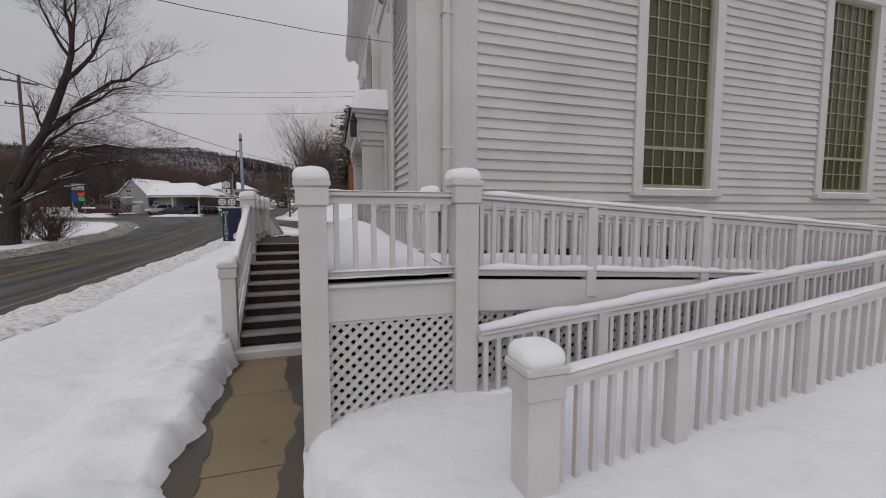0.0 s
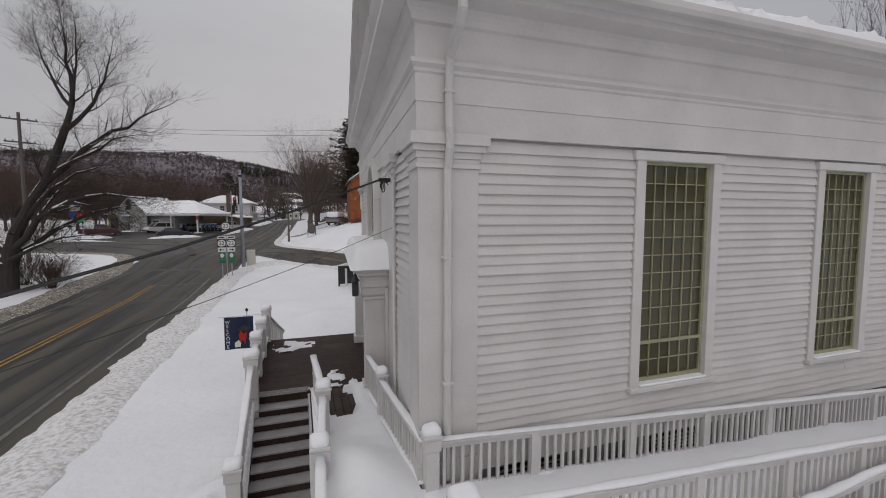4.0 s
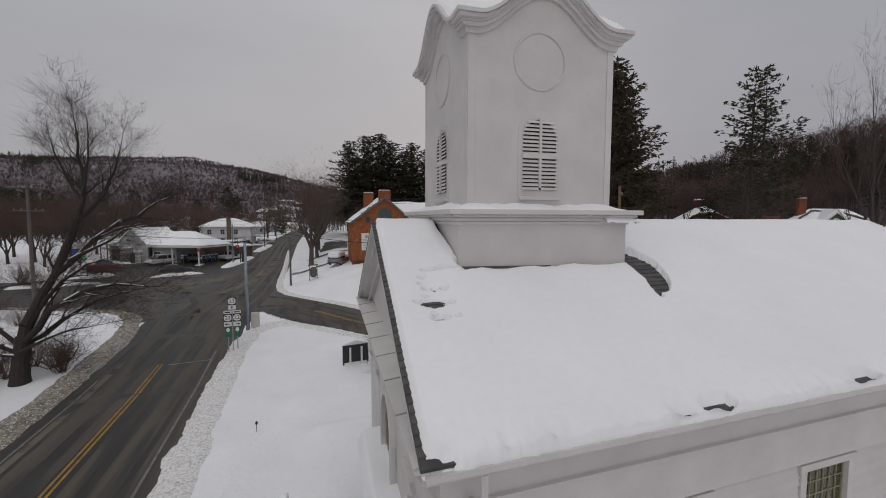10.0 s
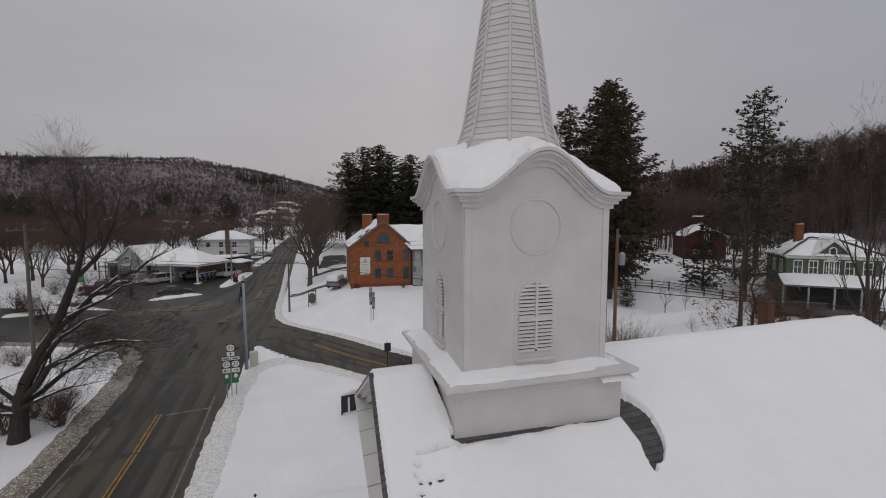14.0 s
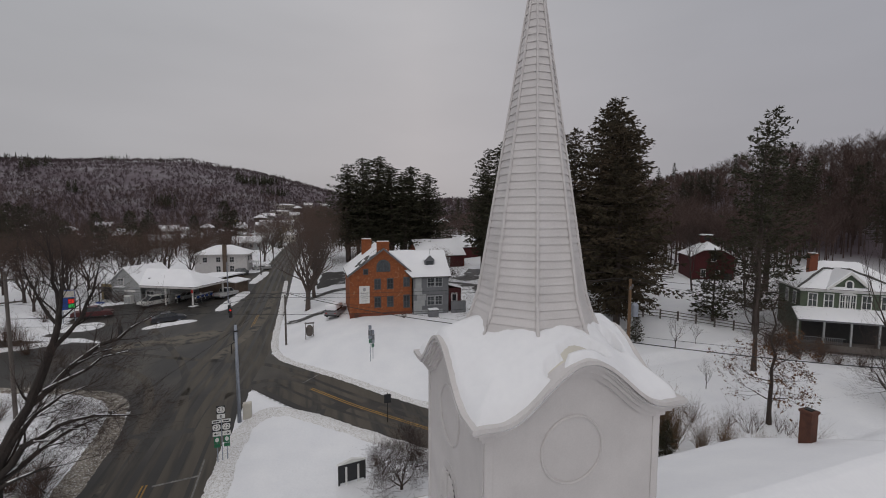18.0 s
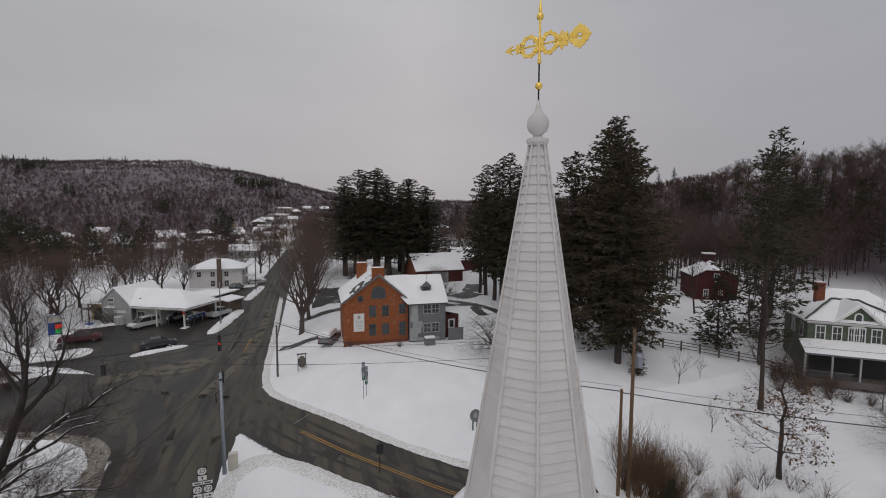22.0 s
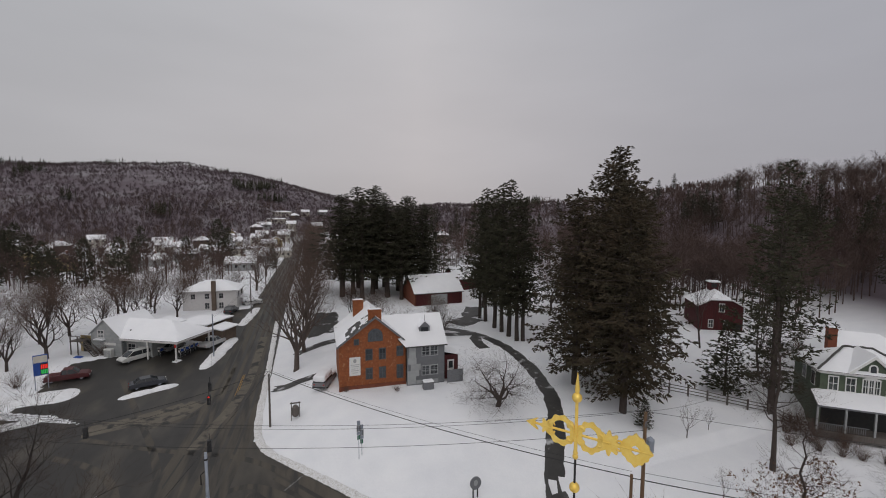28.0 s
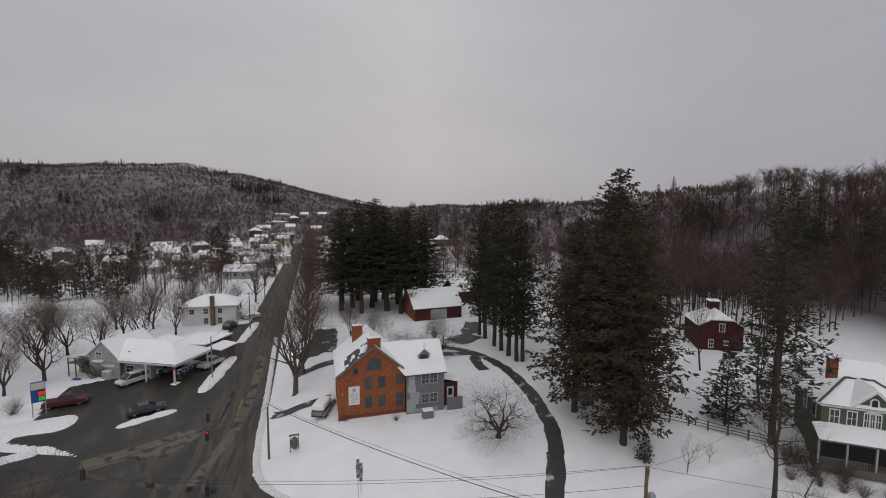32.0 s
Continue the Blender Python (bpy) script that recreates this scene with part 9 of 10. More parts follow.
def islands():
    mound("snow_bank", -21.8, 75.2, -15.0, 78.8, 1.9, 0.45, "low snow mound on a traffic island")
    mound("snow_bank", -12.9, 84.0, -9.9, 101.0, 2.6, 0.5, "long snow mound between road and forecourt", seed=2.0)
    mound("snow_bank", -9.6, 108.5, -7.2, 124, 2.2, 0.5, "snow mound beside the road", seed=3.0)
    mound("snow_bank", -36, 68.8, -28.2, 71.4, 2.4, 0.4, "snow-covered traffic island", seed=4.0)
    mound("snow_bank", -38, 78.5, -27.6, 79.4, 5.5, 0.5, "snow-covered verge under the price sign", seed=5.0)


def driveway():
    pl = [(22.8, 30.5), (24.6, 38.5), (26.6, 41.8), (30.6, 47.4), (33.6, 53.1), (35.8, 61.0), (37.2, 71.2), (36.0, 80.0), (31.0, 86.5), (24, 89)]
    for line in (pl, [(33.0, 72.6), (33.2, 76.0), (34.2, 79.6), (36.2, 80.5)]):
        rows = []
        for p, s in along(line, 0.6):
            row = []
            for k in range(7):
                o = -1.0 + 2.0 * k / 6 + (0.30 * fbm(p.x, p.y, 0.6, 1.0 + k) if k in (0, 6) else 0)
                q = p + s * o
                row.append((q.x, q.y, snow_level(q.x, q.y) + 0.035 - (0.03 if k in (0, 6) else 0)))
            rows.append(row)
        part_ = part("driveway", Geo().strip([r[::-1] for r in rows]), DRIVE)
        part_.data.flip_normals()
        tagged(part_, "dark wet curving drive through the snow", "driveway", kind="structure")
    for (x, y, w, d, a) in ((28.5, 86.0, 3.2, 2.0, 30), (22.0, 88.0, 9.0, 4.0, -5), (2.8, 71.0, 2.0, 8.0, 80), (5.8, 84.4, 8.0, 2.2, 6), (7.6, 97.5, 5.5, 15.0, -6), (31.8, 82.0, 7.0, 2.0, -12), (36.5, 90.0, 7.0, 5.0, 30), (41.0, 97.0, 4.0, 9.0, -30)):
        P = Place(x, y, 0, a)
        rows = []
        for j in range(9):
            row = []
            for i in range(9):
                e = 1 + 0.2 * fbm(i * 0.7 + x, j * 0.7, 0.6, 2.0)
                q = P((i / 4 - 1) * w / 2 * e, (j / 4 - 1) * d / 2 * e)
                row.append((q[0], q[1], snow_level(q[0], q[1]) + 0.05))
            rows.append(row)
        tagged(part("cleared_patch", Geo().strip(rows), DRIVE), "wet cleared patch of parking ground", "paving", kind="structure")


DRIVE = mat("drive_slush", (0.035, 0.034, 0.033), (0.06, 0.057, 0.054), 0.8, 0.5, bump=0.01, bump_scale=8, patch=(0.45, 0.45, 0.46), patch_at=(0.60, 0.68), patch_scale=0.5)


def sag(a, b, drop, n=18):
    a, b = Vector(a), Vector(b)
    return [a.lerp(b, i / n) - Vector((0, 0, drop * 4 * (i / n) * (1 - i / n))) for i in range(n + 1)]


def wire(a, b, drop, r, label="black overhead cable strung between poles"):
    ob = part("overhead_cable", Geo().tube(sag(a, b, drop), r, 4, False), CABLE)
    return tagged(ob, label, "cable", group="overhead cables")


def utility_pole(x, y, h, m, label, arms=(), r=0.15, z=None, turn=0.0):
    z = snow_level(x, y) if z is None else z
    p = thing("utility_pole", (x, y, z), label, "utility pole", group="utility poles")
    part("shaft", Geo().tube([(x, y, z - 0.3), (x, y, z + h)], [r, r * 0.7], 10), m, p)
    c, s = math.cos(radians(turn)), math.sin(radians(turn))
    for za, w in arms:
        q = Place(x, y, z + za, turn)
        a = part("crossarm", q.box((-w, -0.14, -0.06), (w, -0.04, 0.06), 0.01), POLEG, p)
        for k in (-0.9, -0.45, 0.45, 0.9):
            b = q(k * w, -0.09, 0.06)
            part("insulator", Geo().lathe(b[0], b[1], [(0.03, b[2]), (0.05, b[2] + 0.05), (0.04, b[2] + 0.12), (0.01, b[2] + 0.15)], 8), GREYP, a)
    return p


def poles_and_wires():
    utility_pole(-22.3, 46.5, 12.8, POLEG, "grey wooden utility pole with two crossarms", ((12.2, 1.2), (10.3, 1.0)), 0.17, None, 30)
    utility_pole(-1.3, 60.3, 6.6, POLEG, "dark wooden utility pole on the corner lawn", (), 0.14)
    pr = utility_pole(25.4, 29.2, 13.4, POLEW, "brown wooden utility pole with a grey transformer", ((12.7, 0.9),), 0.17, None, 40)
    z = snow_level(25.4, 29.2)
    part("transformer", Geo().lathe(25.95, 29.2, [(0.05, z + 10.3), (0.26, z + 10.35), (0.28, z + 11.25), (0.2, z + 11.35), (0.06, z + 11.45)], 12), GALV, pr, "grey transformer can")
    utility_pole(24.75, 29.6, 8.6, POLEW, "stub of brown pole beside the taller one", (), 0.15)
    utility_pole(-12.0, 89.5, 7.9, GALV, "grey steel pole on the forecourt island", (), 0.12, road_level(-12.0, 89.5))
    utility_pole(-8.3, 118, 9.5, POLEG, "far utility pole beside the road", ((9.0, 0.9),), 0.14)
    utility_pole(-6.9, 152, 9.5, POLEG, "far utility pole beside the road", ((9.0, 0.9),), 0.14)
    utility_pole(-5.0, 190, 9.5, POLEG, "far utility pole beside the road", ((9.0, 0.9),), 0.14)
    utility_pole(-3.0, 236, 9.5, POLEG, "far utility pole beside the road", ((9.0, 0.9),), 0.14)
    L, U, R = (-22.3, 46.5), (-1.3, 60.3), (25.4, 29.2)
    # service drop to the church and the road cables
    wire((1.26, 7.06, 5.72), (-20.5, -12.25, 7.0), 2.65, 0.016, "black twisted service cable to the church front")
    for k in range(3):
        r = 0.055 + 0.02 * k
        pts = [(1.26 + 0.05 * i / 12 + 0.012 * k + 0.5 * r * math.sin(i * 0.55), 7.06 - 0.03 * k + 0.4 * r * math.sin(i * 0.55), 5.72 - 0.03 * i / 12 - r + r * math.cos(i * 0.55)) for i in range(13)]
        part("cable_loop", Geo().tube(pts + [(1.40, 7.05, 5.72 - 0.04 * k)], 0.009, 5), CABLE, church)
    part("cable_bracket", Geo().box((1.24, 7.03, 5.69), (1.44, 7.09, 5.75), 0.01), CABLE, church, "dark cable bracket")
    wire((1.48, 7.02, 4.95), (-20.5, -11.3, 6.4), 2.2, 0.004, "thin wire to the church front")
    wire((*L, 13.2), (*R, 13.7), 1.2, 0.012)
    wire((L[0] + 0.5, L[1], 13.0), (R[0] + 0.5, R[1], 13.6), 1.4, 0.012)
    wire((*L, 11.3), (*R, 12.2), 1.2, 0.014)
    wire((L[0], L[1], 10.0), (-1.3, 60.3, 8.7), 0.8, 0.025, "thick black cable over the crossing")
    wire((*U, 8.6), (24.75, 29.6, 8.6), 0.8, 0.035, "thick black cable over the lawn")
    wire((*U, 8.8), (24.75, 29.6, 9.0), 0.7, 0.012)
    wire((*U, 8.7), (-20.5, -12.25, 10.2), 1.5, 0.02, "black cable crossing above the road")
    wire((24.75, 29.6, 8.5), (62, 6.0, 9.0), 1.0, 0.035, "thick black cable along the side street")
    wire((*R, 13.6), (66, 4.0, 14.0), 1.0, 0.012)
    wire((*R, 9.0), (62, 6.3, 9.6), 0.9, 0.014)
    wire((*R, 13.6), (58, 40, 11), 1.5, 0.012)
    for h in (9.5, 9.2):
        wire((-12.0, 89.5, h), (-8.3, 118, h + 1.6), 0.6, 0.014)
        wire((-8.3, 118, h + 1.6), (-6.9, 152, h + 1.7), 0.6, 0.014)
        wire((-6.9, 152, h + 1.7), (-5.0, 190, h + 1.7), 0.6, 0.014)
    wire((*L, 13.3), (-60, 20, 14.5), 1.0, 0.014)
    wire((L[0] + 0.8, L[1], 13.3), (-60, 21, 14.5), 1.0, 0.014)
    wire((L[0] - 0.8, L[1], 13.3), (-60, 19, 14.5), 1.0, 0.014)
    wire((*L, 11.2), (-60, 22, 12.4), 1.2, 0.02)
    # signal pole, controller box and hanging signals
    z = road_level(-4.8, 41.9) + 0.1
    sp = thing("signal_pole", (-4.8, 41.9, z), "blue-grey steel traffic signal pole", "pole")
    part("shaft", Geo().tube([(-4.8, 41.9, z - 0.2), (-4.85, 41.9, z + 8.6)], [0.17, 0.11], 12), GALV, sp, smooth=True)
    part("band", Geo().lathe(-4.85, 41.9, [(0.13, z + 8.0), (0.15, z + 8.02), (0.15, z + 8.12), (0.13, z + 8.14)], 12), IRON, sp)
    part("bracket", Geo().tube([(-4.85, 41.9, z + 7.2), (-5.2, 41.7, z + 7.0), (-5.2, 41.7, z + 6.2)], 0.05, 6), IRON, sp)
    cb = thing("controller_box", (-4.2, 42.2, z), "tan traffic controller cabinet beside the signal pole", "cabinet")
    part("body", Geo().box((-4.55, 42.1, z - 0.1), (-3.85, 42.6, z + 1.45), 0.02), OFFWHITE, cb)
    part("door", Geo().box((-4.5, 42.07, z + 0.1), (-3.9, 42.1, z + 1.35), 0.005), OFFWHITE, cb)
    A, B = (-4.85, 41.9, z + 8.1), (-12.0, 89.5, 9.3)
    wire(A, B, 1.6, 0.014, "span wire carrying the traffic signals")
    wire((-22.3, 46.5, 9.3), (-1.3, 60.3, 8.2), 1.0, 0.014, "span wire carrying the traffic signals")
    for x, y, zt in ((-8.4, 64.6, 6.6), (-7.4, 58.2, 7.4), (-17.5, 55.0, 6.9), (-5.6, 47.6, 7.4)):
        sgn = thing("traffic_signal", (x, y, zt - 1.2), "black hanging traffic signal showing red", "traffic signal", group="traffic signals")
        part("hanger", Geo().tube([(x, y, zt + 0.6), (x, y, zt)], 0.03, 5), IRON, sgn)
        part("housing", Geo().box((x - 0.18, y - 0.16, zt - 1.1), (x + 0.18, y + 0.16, zt), 0.03), SIGNK, sgn)
        for k, m in enumerate((REDLIGHT if 50 < y < 60 and x > -12 else SIGNK, SIGNK, SIGNK)):
            c = zt - 0.2 - 0.36 * k
            ln = part("lens", Geo().add([(x + 0.12 * math.cos(i * 0.5236), y - 0.168, c + 0.12 * math.sin(i * 0.5236)) for i in range(12)], [tuple(range(12))]), m, sgn)
            part("visor", Geo().tube([(x + 0.15 * math.cos(t * 0.5236), y - 0.24, c + 0.15 * math.sin(t * 0.5236)) for t in range(0, 7)], 0.016, 4), SIGNK, ln)


def route_signs():
    x0, y0 = -5.35, 36.1
    z = snow_level(x0, y0)
    F = -0.25
    for i, (x, hdr) in enumerate(((-5.6, 0), (-4.95, 1))):
        s = thing("route_sign", (x, y0, z), "route marker sign post with black number and green plates", "road sign", group="route signs")
        part("post", Geo().box((x - 0.035, y0 - 0.02, z - 0.3), (x + 0.035, y0 + 0.02, z + 3.2)), GALV, s)
        part("header", Geo().box((x - 0.29, y0 - 0.045, z + 3.05), (x + 0.29, y0 - 0.025, z + 3.28), 0.004), SIGNW, s)
        part("header_bar", Geo().box((x - 0.2, y0 - 0.05, z + 3.12), (x + 0.2, y0 - 0.046, z + 3.21)), SIGNK, s)
        pl = part("route_plate", Geo().box((x - 0.3, y0 - 0.045, z + 2.42), (x + 0.3, y0 - 0.025, z + 3.02), 0.004), SIGNK, s)
        part("shield", Geo().prism([(x + 0.27 * math.cos(i_ * math.pi / 10) * (1 if abs(math.cos(i_ * math.pi / 10)) < 0.8 else 0.98), z + 2.72 + 0.25 * math.copysign(abs(math.sin(i_ * math.pi / 10)) ** 0.6, math.sin(i_ * math.pi / 10))) for i_ in range(20)], "y", y0 - 0.052, y0 - 0.046), SIGNW, pl)
        lettering("22", (x, y0 - 0.056, z + 2.72), 0.4, SIGNK, pl, (radians(90), 0, 0), "route_number")
        ar = part("arrow_plate", Geo().box((x - 0.27, y0 - 0.045, z + 2.05), (x + 0.27, y0 - 0.025, z + 2.39), 0.004), SIGNW, s)
        d = -1 if i == 0 else 1
        part("arrow", Geo().prism([(x - 0.17 * d, z + 2.2), (x - 0.17 * d, z + 2.24), (x + 0.05 * d, z + 2.24), (x + 0.05 * d, z + 2.32), (x + 0.2 * d, z + 2.22), (x + 0.05 * d, z + 2.12), (x + 0.05 * d, z + 2.2)], "y", y0 - 0.05, y0 - 0.046), SIGNK, ar)
        part("green_plate", Geo().box((x - 0.2, y0 - 0.045, z + 1.5), (x + 0.2, y0 - 0.025, z + 2.02), 0.004), SIGNG, s)
        part("emblem", Geo().prism([(x + 0.13 * math.cos(k * 0.5236), z + 1.78 + 0.17 * math.sin(k * 0.5236)) for k in range(12)], "y", y0 - 0.05, y0 - 0.046), SIGNW, s)
        part("small_green_plate", Geo().box((x - 0.2, y0 - 0.045, z + 1.2), (x + 0.2, y0 - 0.025, z + 1.46), 0.004), SIGNG, s)
    x = -5.28
    s = thing("route_sign", (x, y0, z), "upper route marker sign with an ahead arrow", "road sign", group="route signs")
    part("post", Geo().box((x - 0.03, y0 + 0.0, z - 0.2), (x + 0.03, y0 + 0.03, z + 4.3)), GALV, s)
    pl = part("route_plate", Geo().box((x - 0.3, y0 - 0.045, z + 3.72), (x + 0.3, y0 - 0.025, z + 4.32), 0.004), SIGNK, s)
    part("shield", Geo().prism([(x + 0.27 * math.cos(k * math.pi / 10), z + 4.02 + 0.25 * math.copysign(abs(math.sin(k * math.pi / 10)) ** 0.6, math.sin(k * math.pi / 10))) for k in range(20)], "y", y0 - 0.052, y0 - 0.046), SIGNW, pl)
    lettering("23", (x, y0 - 0.056, z + 4.02), 0.4, SIGNK, pl, (radians(90), 0, 0), "route_number")
    ar = part("arrow_plate", Geo().box((x - 0.27, y0 - 0.045, z + 3.36), (x + 0.27, y0 - 0.025, z + 3.69), 0.004), SIGNW, s)
    part("arrow", Geo().prism([(x - 0.03, z + 3.4), (x - 0.03, z + 3.52), (x - 0.1, z + 3.52), (x, z + 3.65), (x + 0.1, z + 3.52), (x + 0.03, z + 3.52), (x + 0.03, z + 3.4)], "y", y0 - 0.05, y0 - 0.046), SIGNK, ar)
    # back of another sign group on the far lawn
    x, y = 7.8, 49.0
    z = snow_level(x, y)
    for dx, dy, h in ((0.0, 0.0, 4.1), (0.34, 0.25, 3.5)):
        s = thing("road_sign", (x + dx, y + dy, z), "grey back of a road sign group on a steel post", "road sign", group="route signs")
        part("post", Geo().box((x + dx - 0.03, y + dy - 0.02, z - 0.3), (x + dx + 0.03, y + dy + 0.02, z + h)), GALV, s)
        for k, (w, ph, m) in enumerate(((0.17, 0.5, GALV), (0.20, 0.62, GREYP), (0.20, 0.32, GALV), (0.15, 0.45, SIGNG))):
            top = z + h - (0.0, 0.55, 1.2, 1.58)[k]
            part("plate", Geo().box((x + dx - w, y + dy + 0.022, top - ph), (x + dx + w, y + dy + 0.04, top), 0.003), m, s)
    x, y = 17.4, 40.9
    z = snow_level(x, y)
    s = thing("round_sign", (x, y, z), "round grey sign board on two short posts in the snow", "sign")
    for dx in (-0.22, 0.22):
        part("post", Geo().box((x + dx - 0.05, y - 0.05, z - 0.2), (x + dx + 0.05, y + 0.05, z + 0.9)), IRON, s)
    part("disc", Geo().prism([(x + 0.55 * math.cos(k * 0.3142), z + 1.45 + 0.62 * math.sin(k * 0.3142)) for k in range(20)], "y", y - 0.09, y + 0.02), GREYP, s)
    part("emblem", Geo().prism([(x + 0.22 * math.cos(k * 0.5236), z + 1.5 + 0.3 * math.sin(k * 0.5236)) for k in range(12)], "y", y - 0.1, y - 0.091), PALEGREY, s)
    x, y = 3.9, 29.6
    s = thing("street_sign", (7.5, 38.2, snow_level(7.5, 38.2)), "dark sign post at the side street", "road sign")
    z = snow_level(7.5, 38.2)
    part("post", Geo().box((7.47, 38.17, z - 0.2), (7.53, 38.23, z + 2.8)), IRON, s)
    part("plate", Geo().box((7.2, 38.12, z + 1.9), (7.8, 38.15, z + 2.7), 0.004), SIGNK, s)


def church_sign():
    x, y = 3.5, 30.9
    z = snow_level(x, y)
    P = Place(x, y, z, 8)
    s = thing("notice_board", (x, y, z), "dark notice board with two white panels standing in the snow", "sign")
    part("board", P.box((-0.95, -0.08, 0.15), (0.95, 0.08, 1.45), 0.02), SIGNK, s)
    for u in (-0.42, 0.42):
        part("post", P.box((u - 0.07, -0.12, -0.2), (u + 0.07, -0.081, 1.25), 0.01), SIGNW, s, "white upright")
    part("cap", P.poly([(-1.05, 1.45), (1.05, 1.45), (0.0, 1.72)], "y", -0.12, 0.12), SIGNW, s)
    for u in (-0.9, 0.9):
        part("leg", P.box((u - 0.05, -0.05, -0.4), (u + 0.05, 0.05, 0.15)), SIGNK, s)
    # small lantern stakes
    for x, y in ((-2.5, 22.4),):
        t = thing("garden_ornament", (x, y, snow_level(x, y)), "small iron garden stake in the snow", "ornament")
        zz = snow_level(x, y)
        part("stake", Geo().tube([(x, y, zz - 0.2), (x, y, zz + 0.4)], 0.015, 5), IRON, t)
        part("head", Geo().lathe(x, y, [(0.015, zz + 0.36), (0.06, zz + 0.40), (0.07, zz + 0.46), (0.03, zz + 0.52), (0.01, zz + 0.55)], 8), IRON, t)
    x, y = 1.63, 59.9
    z = snow_level(x, y)
    t = thing("lawn_bench", (x, y, z), "weathered grey garden frame standing on the lawn", "garden frame")
    for dx in (-0.5, 0.5):
        part("leg", Geo().tube([(x + dx, y, z - 0.2), (x + dx * 0.9, y, z + 2.1)], 0.05, 6), POLEG, t)
    part("body", Geo().lathe(x, y, [(0.25, z + 0.3), (0.42, z + 0.5), (0.42, z + 1.4), (0.2, z + 1.7)], 10), POLEG, t)
    part("bar", Geo().box((x - 0.6, y - 0.05, z + 1.9), (x + 0.6, y + 0.05, z + 2.05)), POLEG, t)


def split_rail_fence():
    f = thing("rail_fence", (49, 44, 5), "dark wooden post and rail fence across the snow", "fence")
    a, b = Vector((43.4, 52.2, 0)), Vector((60.2, 38.0, 0))
    n = 10
    for i in range(n + 1):
        c = a.lerp(b, i / n)
        z = snow_level(c.x, c.y)
        part("post", Geo().box((c.x - 0.08, c.y - 0.08, z - 0.3), (c.x + 0.08, c.y + 0.08, z + 1.35), 0.01), POLEG, f)
        if i < n:
            d = a.lerp(b, (i + 1) / n)
            z2 = snow_level(d.x, d.y)
            for h in (0.35, 0.75, 1.15):
                part("rail", Geo().tube([(c.x, c.y, z + h), (d.x, d.y, z2 + h + random.uniform(-0.04, 0.04))], 0.055, 6), POLEG, f)


CARMATS = {}


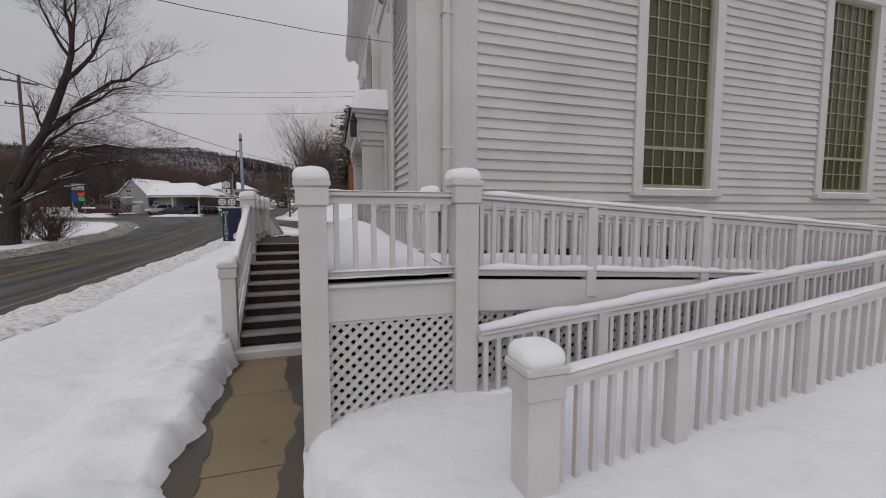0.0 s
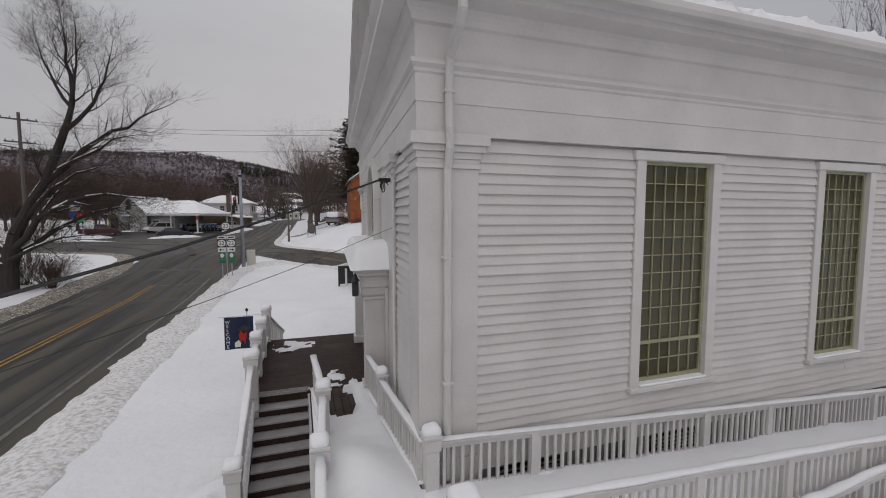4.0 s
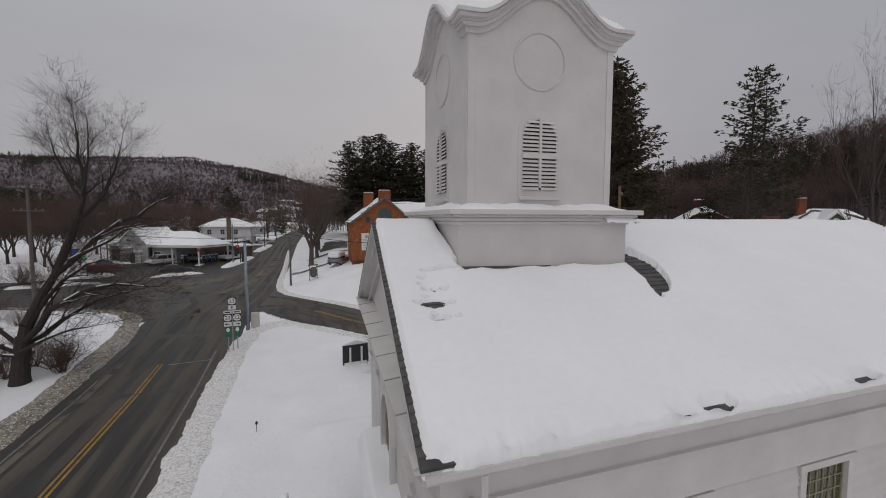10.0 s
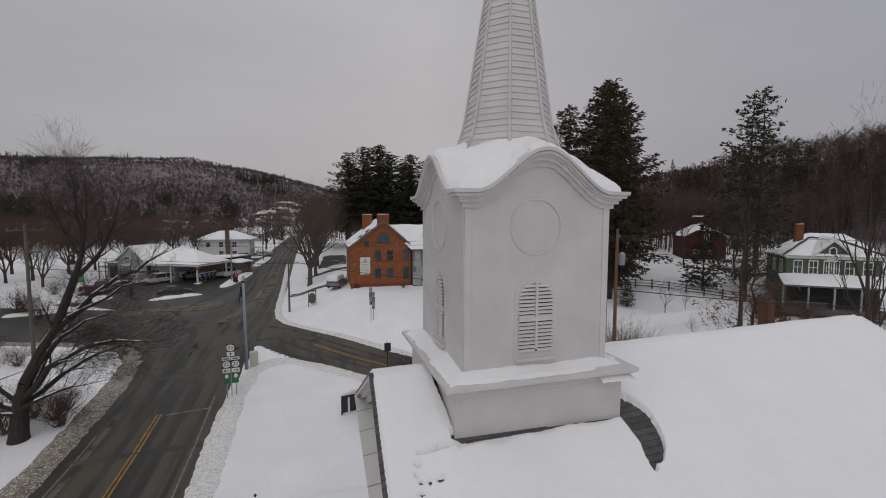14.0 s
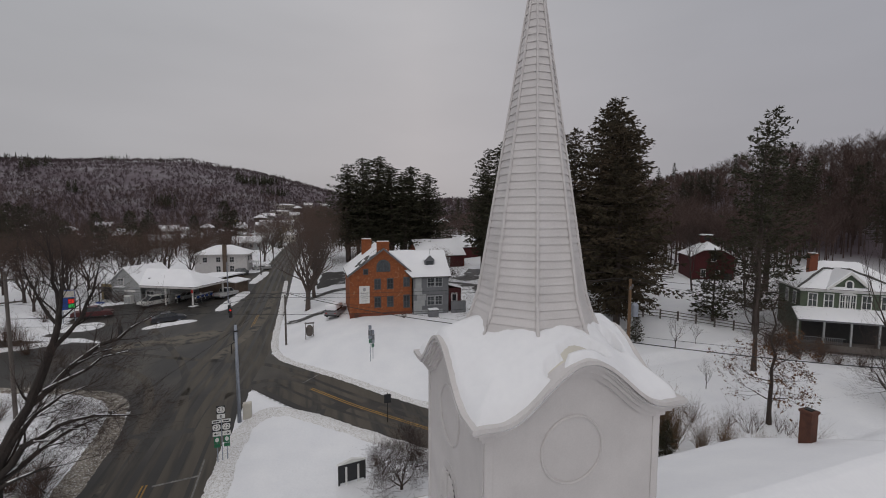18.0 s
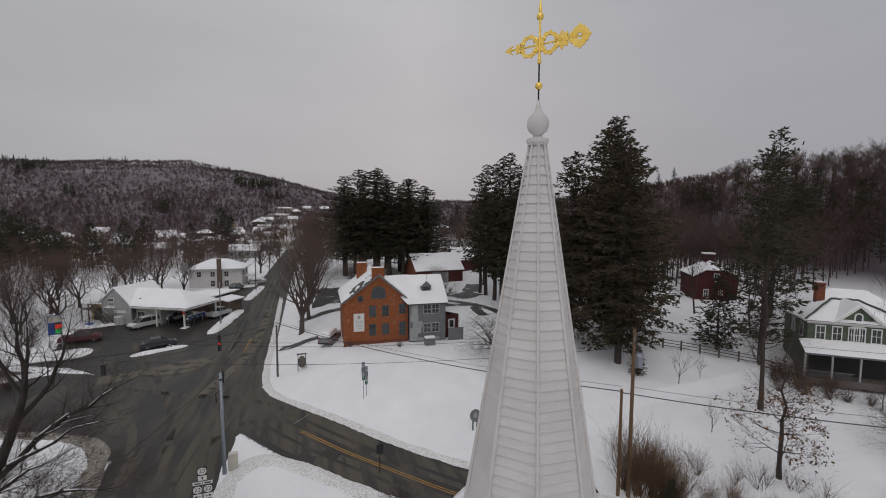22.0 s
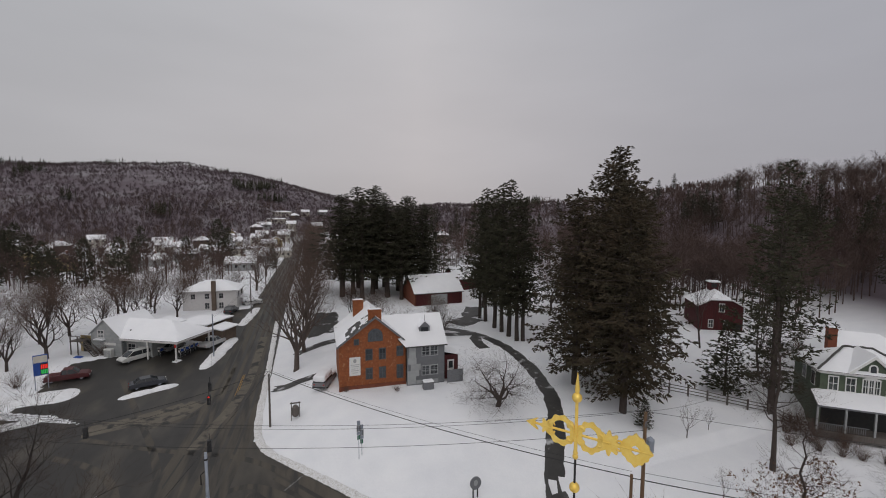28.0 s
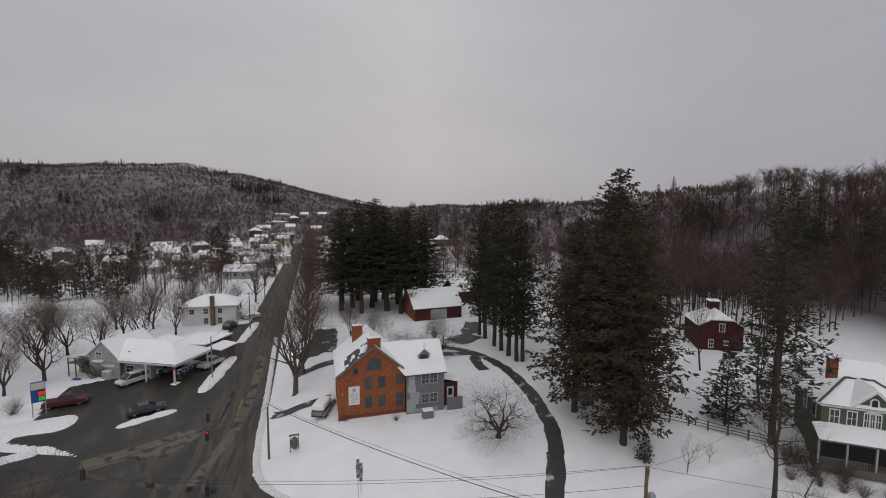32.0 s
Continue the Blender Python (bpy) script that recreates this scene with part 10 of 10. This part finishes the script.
def car(name, x, y, deg, col, label, kind_="sedan", snowy=False):
    """A parked car: shaped body, cabin with panes, wheels, lamps, bumpers."""
    key = col
    if key not in CARMATS:
        CARMATS[key] = mat("car_paint", col, tuple(c * 0.85 for c in col), 3.0, 0.3, spec=0.6)
    paint = CARMATS[key]
    z = road_level(x, y) + 0.01
    if not (x < -3):
        z = snow_level(x, y)
    P = Place(x, y, z, deg)
    c = thing(name, (x, y, z), label, "car", group="parked cars")
    L, W, H = {"sedan": (4.7, 1.8, 1.45), "van": (5.0, 1.95, 1.8), "suv": (4.7, 1.9, 1.75), "pickup": (5.4, 1.95, 1.8)}[kind_]
    hood = {"sedan": 0.95, "van": 1.05, "suv": 1.05, "pickup": 1.1}[kind_]
    prof = [(-L / 2, 0.35), (-L / 2 + 0.05, hood - 0.12), (-L / 2 + 0.3, hood), (L / 2 - 1.2, hood), (L / 2 - 0.25, hood - 0.12), (L / 2, hood - 0.35), (L / 2, 0.35)]
    n = len(prof)
    rings = []
    for v, s in ((-W / 2, 0.96), (-W / 2 + 0.06, 1.0), (W / 2 - 0.06, 1.0), (W / 2, 0.96)):
        rings.append([P(u * s, v, 0.35 + (w - 0.35) * s) for u, w in prof])
    part("body", Geo().loft([r[::-1] for r in rings]), paint, c, smooth=False)
    if kind_ == "van":
        cab = [(-L / 2 + 0.1, hood), (-L / 2 + 0.3, H), (0.7, H), (1.7, hood)]
    elif kind_ == "suv":
        cab = [(-L / 2 + 0.12, hood), (-L / 2 + 0.5, H), (0.3, H), (1.1, hood)]
    elif kind_ == "pickup":
        cab = [(-0.7, hood), (-0.55, H), (0.7, H), (1.4, hood)]
    else:
        cab = [(-1.75, hood), (-1.0, H), (0.35, H), (1.25, hood)]
    rr = []
    for v, s in ((-W / 2 + 0.08, 0.0), (-W / 2 + 0.22, 1.0), (W / 2 - 0.22, 1.0), (W / 2 - 0.08, 0.0)):
        rr.append([P(u, v, hood - 0.01 + (w - hood) * s) for u, w in cab])
    part("cabin", Geo().loft([r[::-1] for r in rr]), GLASSD, c, "dark glass cabin")
    part("roof", P.box((cab[1][0] + 0.02, -W / 2 + 0.2, H - 0.05), (cab[2][0] - 0.02, W / 2 - 0.2, H + 0.02), 0.02), SNOWP if snowy else paint, c)
    for v in (-W / 2 + 0.12, W / 2 - 0.16):
        for u0, u1 in ((cab[1][0], cab[0][0]), (cab[2][0], cab[3][0]), ((cab[1][0] + cab[2][0]) / 2, (cab[1][0] + cab[2][0]) / 2)):
            part("pillar", Geo().tube([P(u1, v - (0.04 if v < 0 else -0.08), hood), P(u0, v + (0.1 if v < 0 else -0.06), H - 0.02)], 0.04, 4), paint, c)
    for u in (-L / 2 + 0.9, L / 2 - 0.95):
        for v in (-W / 2 + 0.02, W / 2 - 0.22):
            w = part("wheel", Geo().tube([P(u, v, 0.33), P(u, v + 0.2, 0.33)], 0.33, 16), RUBBER, c)
            part("hub", Geo().tube([P(u, v - 0.01, 0.33), P(u, v + 0.21, 0.33)], 0.19, 10), GALV, w)
    for v in (-W / 2 + 0.15, W / 2 - 0.45):
        part("headlight", P.box((L / 2 - 0.06, v, 0.62), (L / 2 + 0.015, v + 0.3, 0.76), 0.01), SIGNW, c)
        part("tail_light", P.box((-L / 2 - 0.015, v + 0.05, 0.7), (-L / 2 + 0.06, v + 0.22, 0.84), 0.01), REDC, c)
    part("bumper", P.box((L / 2 - 0.05, -W / 2 + 0.06, 0.32), (L / 2 + 0.06, W / 2 - 0.06, 0.5), 0.02), SIGNK, c)
    part("bumper", P.box((-L / 2 - 0.06, -W / 2 + 0.06, 0.32), (-L / 2 + 0.05, W / 2 - 0.06, 0.5), 0.02), SIGNK, c)
    if snowy:
        part("snow", P.box((cab[2][0] + 0.2, -W / 2 + 0.02, hood - 0.03), (L / 2 - 0.1, W / 2 - 0.02, hood + 0.28), 0.12), SNOW, c)
        part("snow", P.box((cab[0][0] - 0.1, -W / 2 + 0.1, hood + 0.1), (cab[2][0] + 0.35, W / 2 - 0.1, H + 0.24), 0.16), SNOW, c)
    return c


def cars():
    car("parked_car", -19.2, 79.3, 20, (0.03, 0.034, 0.045), "dark blue parked saloon beside the snowy island", "sedan")
    car("parked_van", -24.6, 92.2, 225, (0.62, 0.62, 0.60), "white minivan parked at the canopy", "van")
    car("pickup", -13.4, 96.6, 60, (0.5, 0.5, 0.5), "light pickup beside the fuel pumps", "pickup")
    car("red_pickup", -31.4, 85.6, 10, (0.09, 0.012, 0.015), "dark red pickup parked by the verge", "pickup")
    car("parked_suv", -13.0, 120.6, 75, (0.03, 0.035, 0.04), "dark parked car before the cream house", "suv")
    car("parked_car", -8.8, 128.0, 30, (0.5, 0.5, 0.5), "pale car parked beside the cream house", "sedan", True)
    car("snowy_car", 5.6, 66.6, 66, (0.20, 0.20, 0.21), "parked car buried in snow beside the brick house", "suv", True)
    car("parked_car", -20.0, 96.4, 62, (0.35, 0.36, 0.37), "silver car under the station canopy", "sedan")


islands()
driveway()
poles_and_wires()
route_signs()
church_sign()
split_rail_fence()
cars()
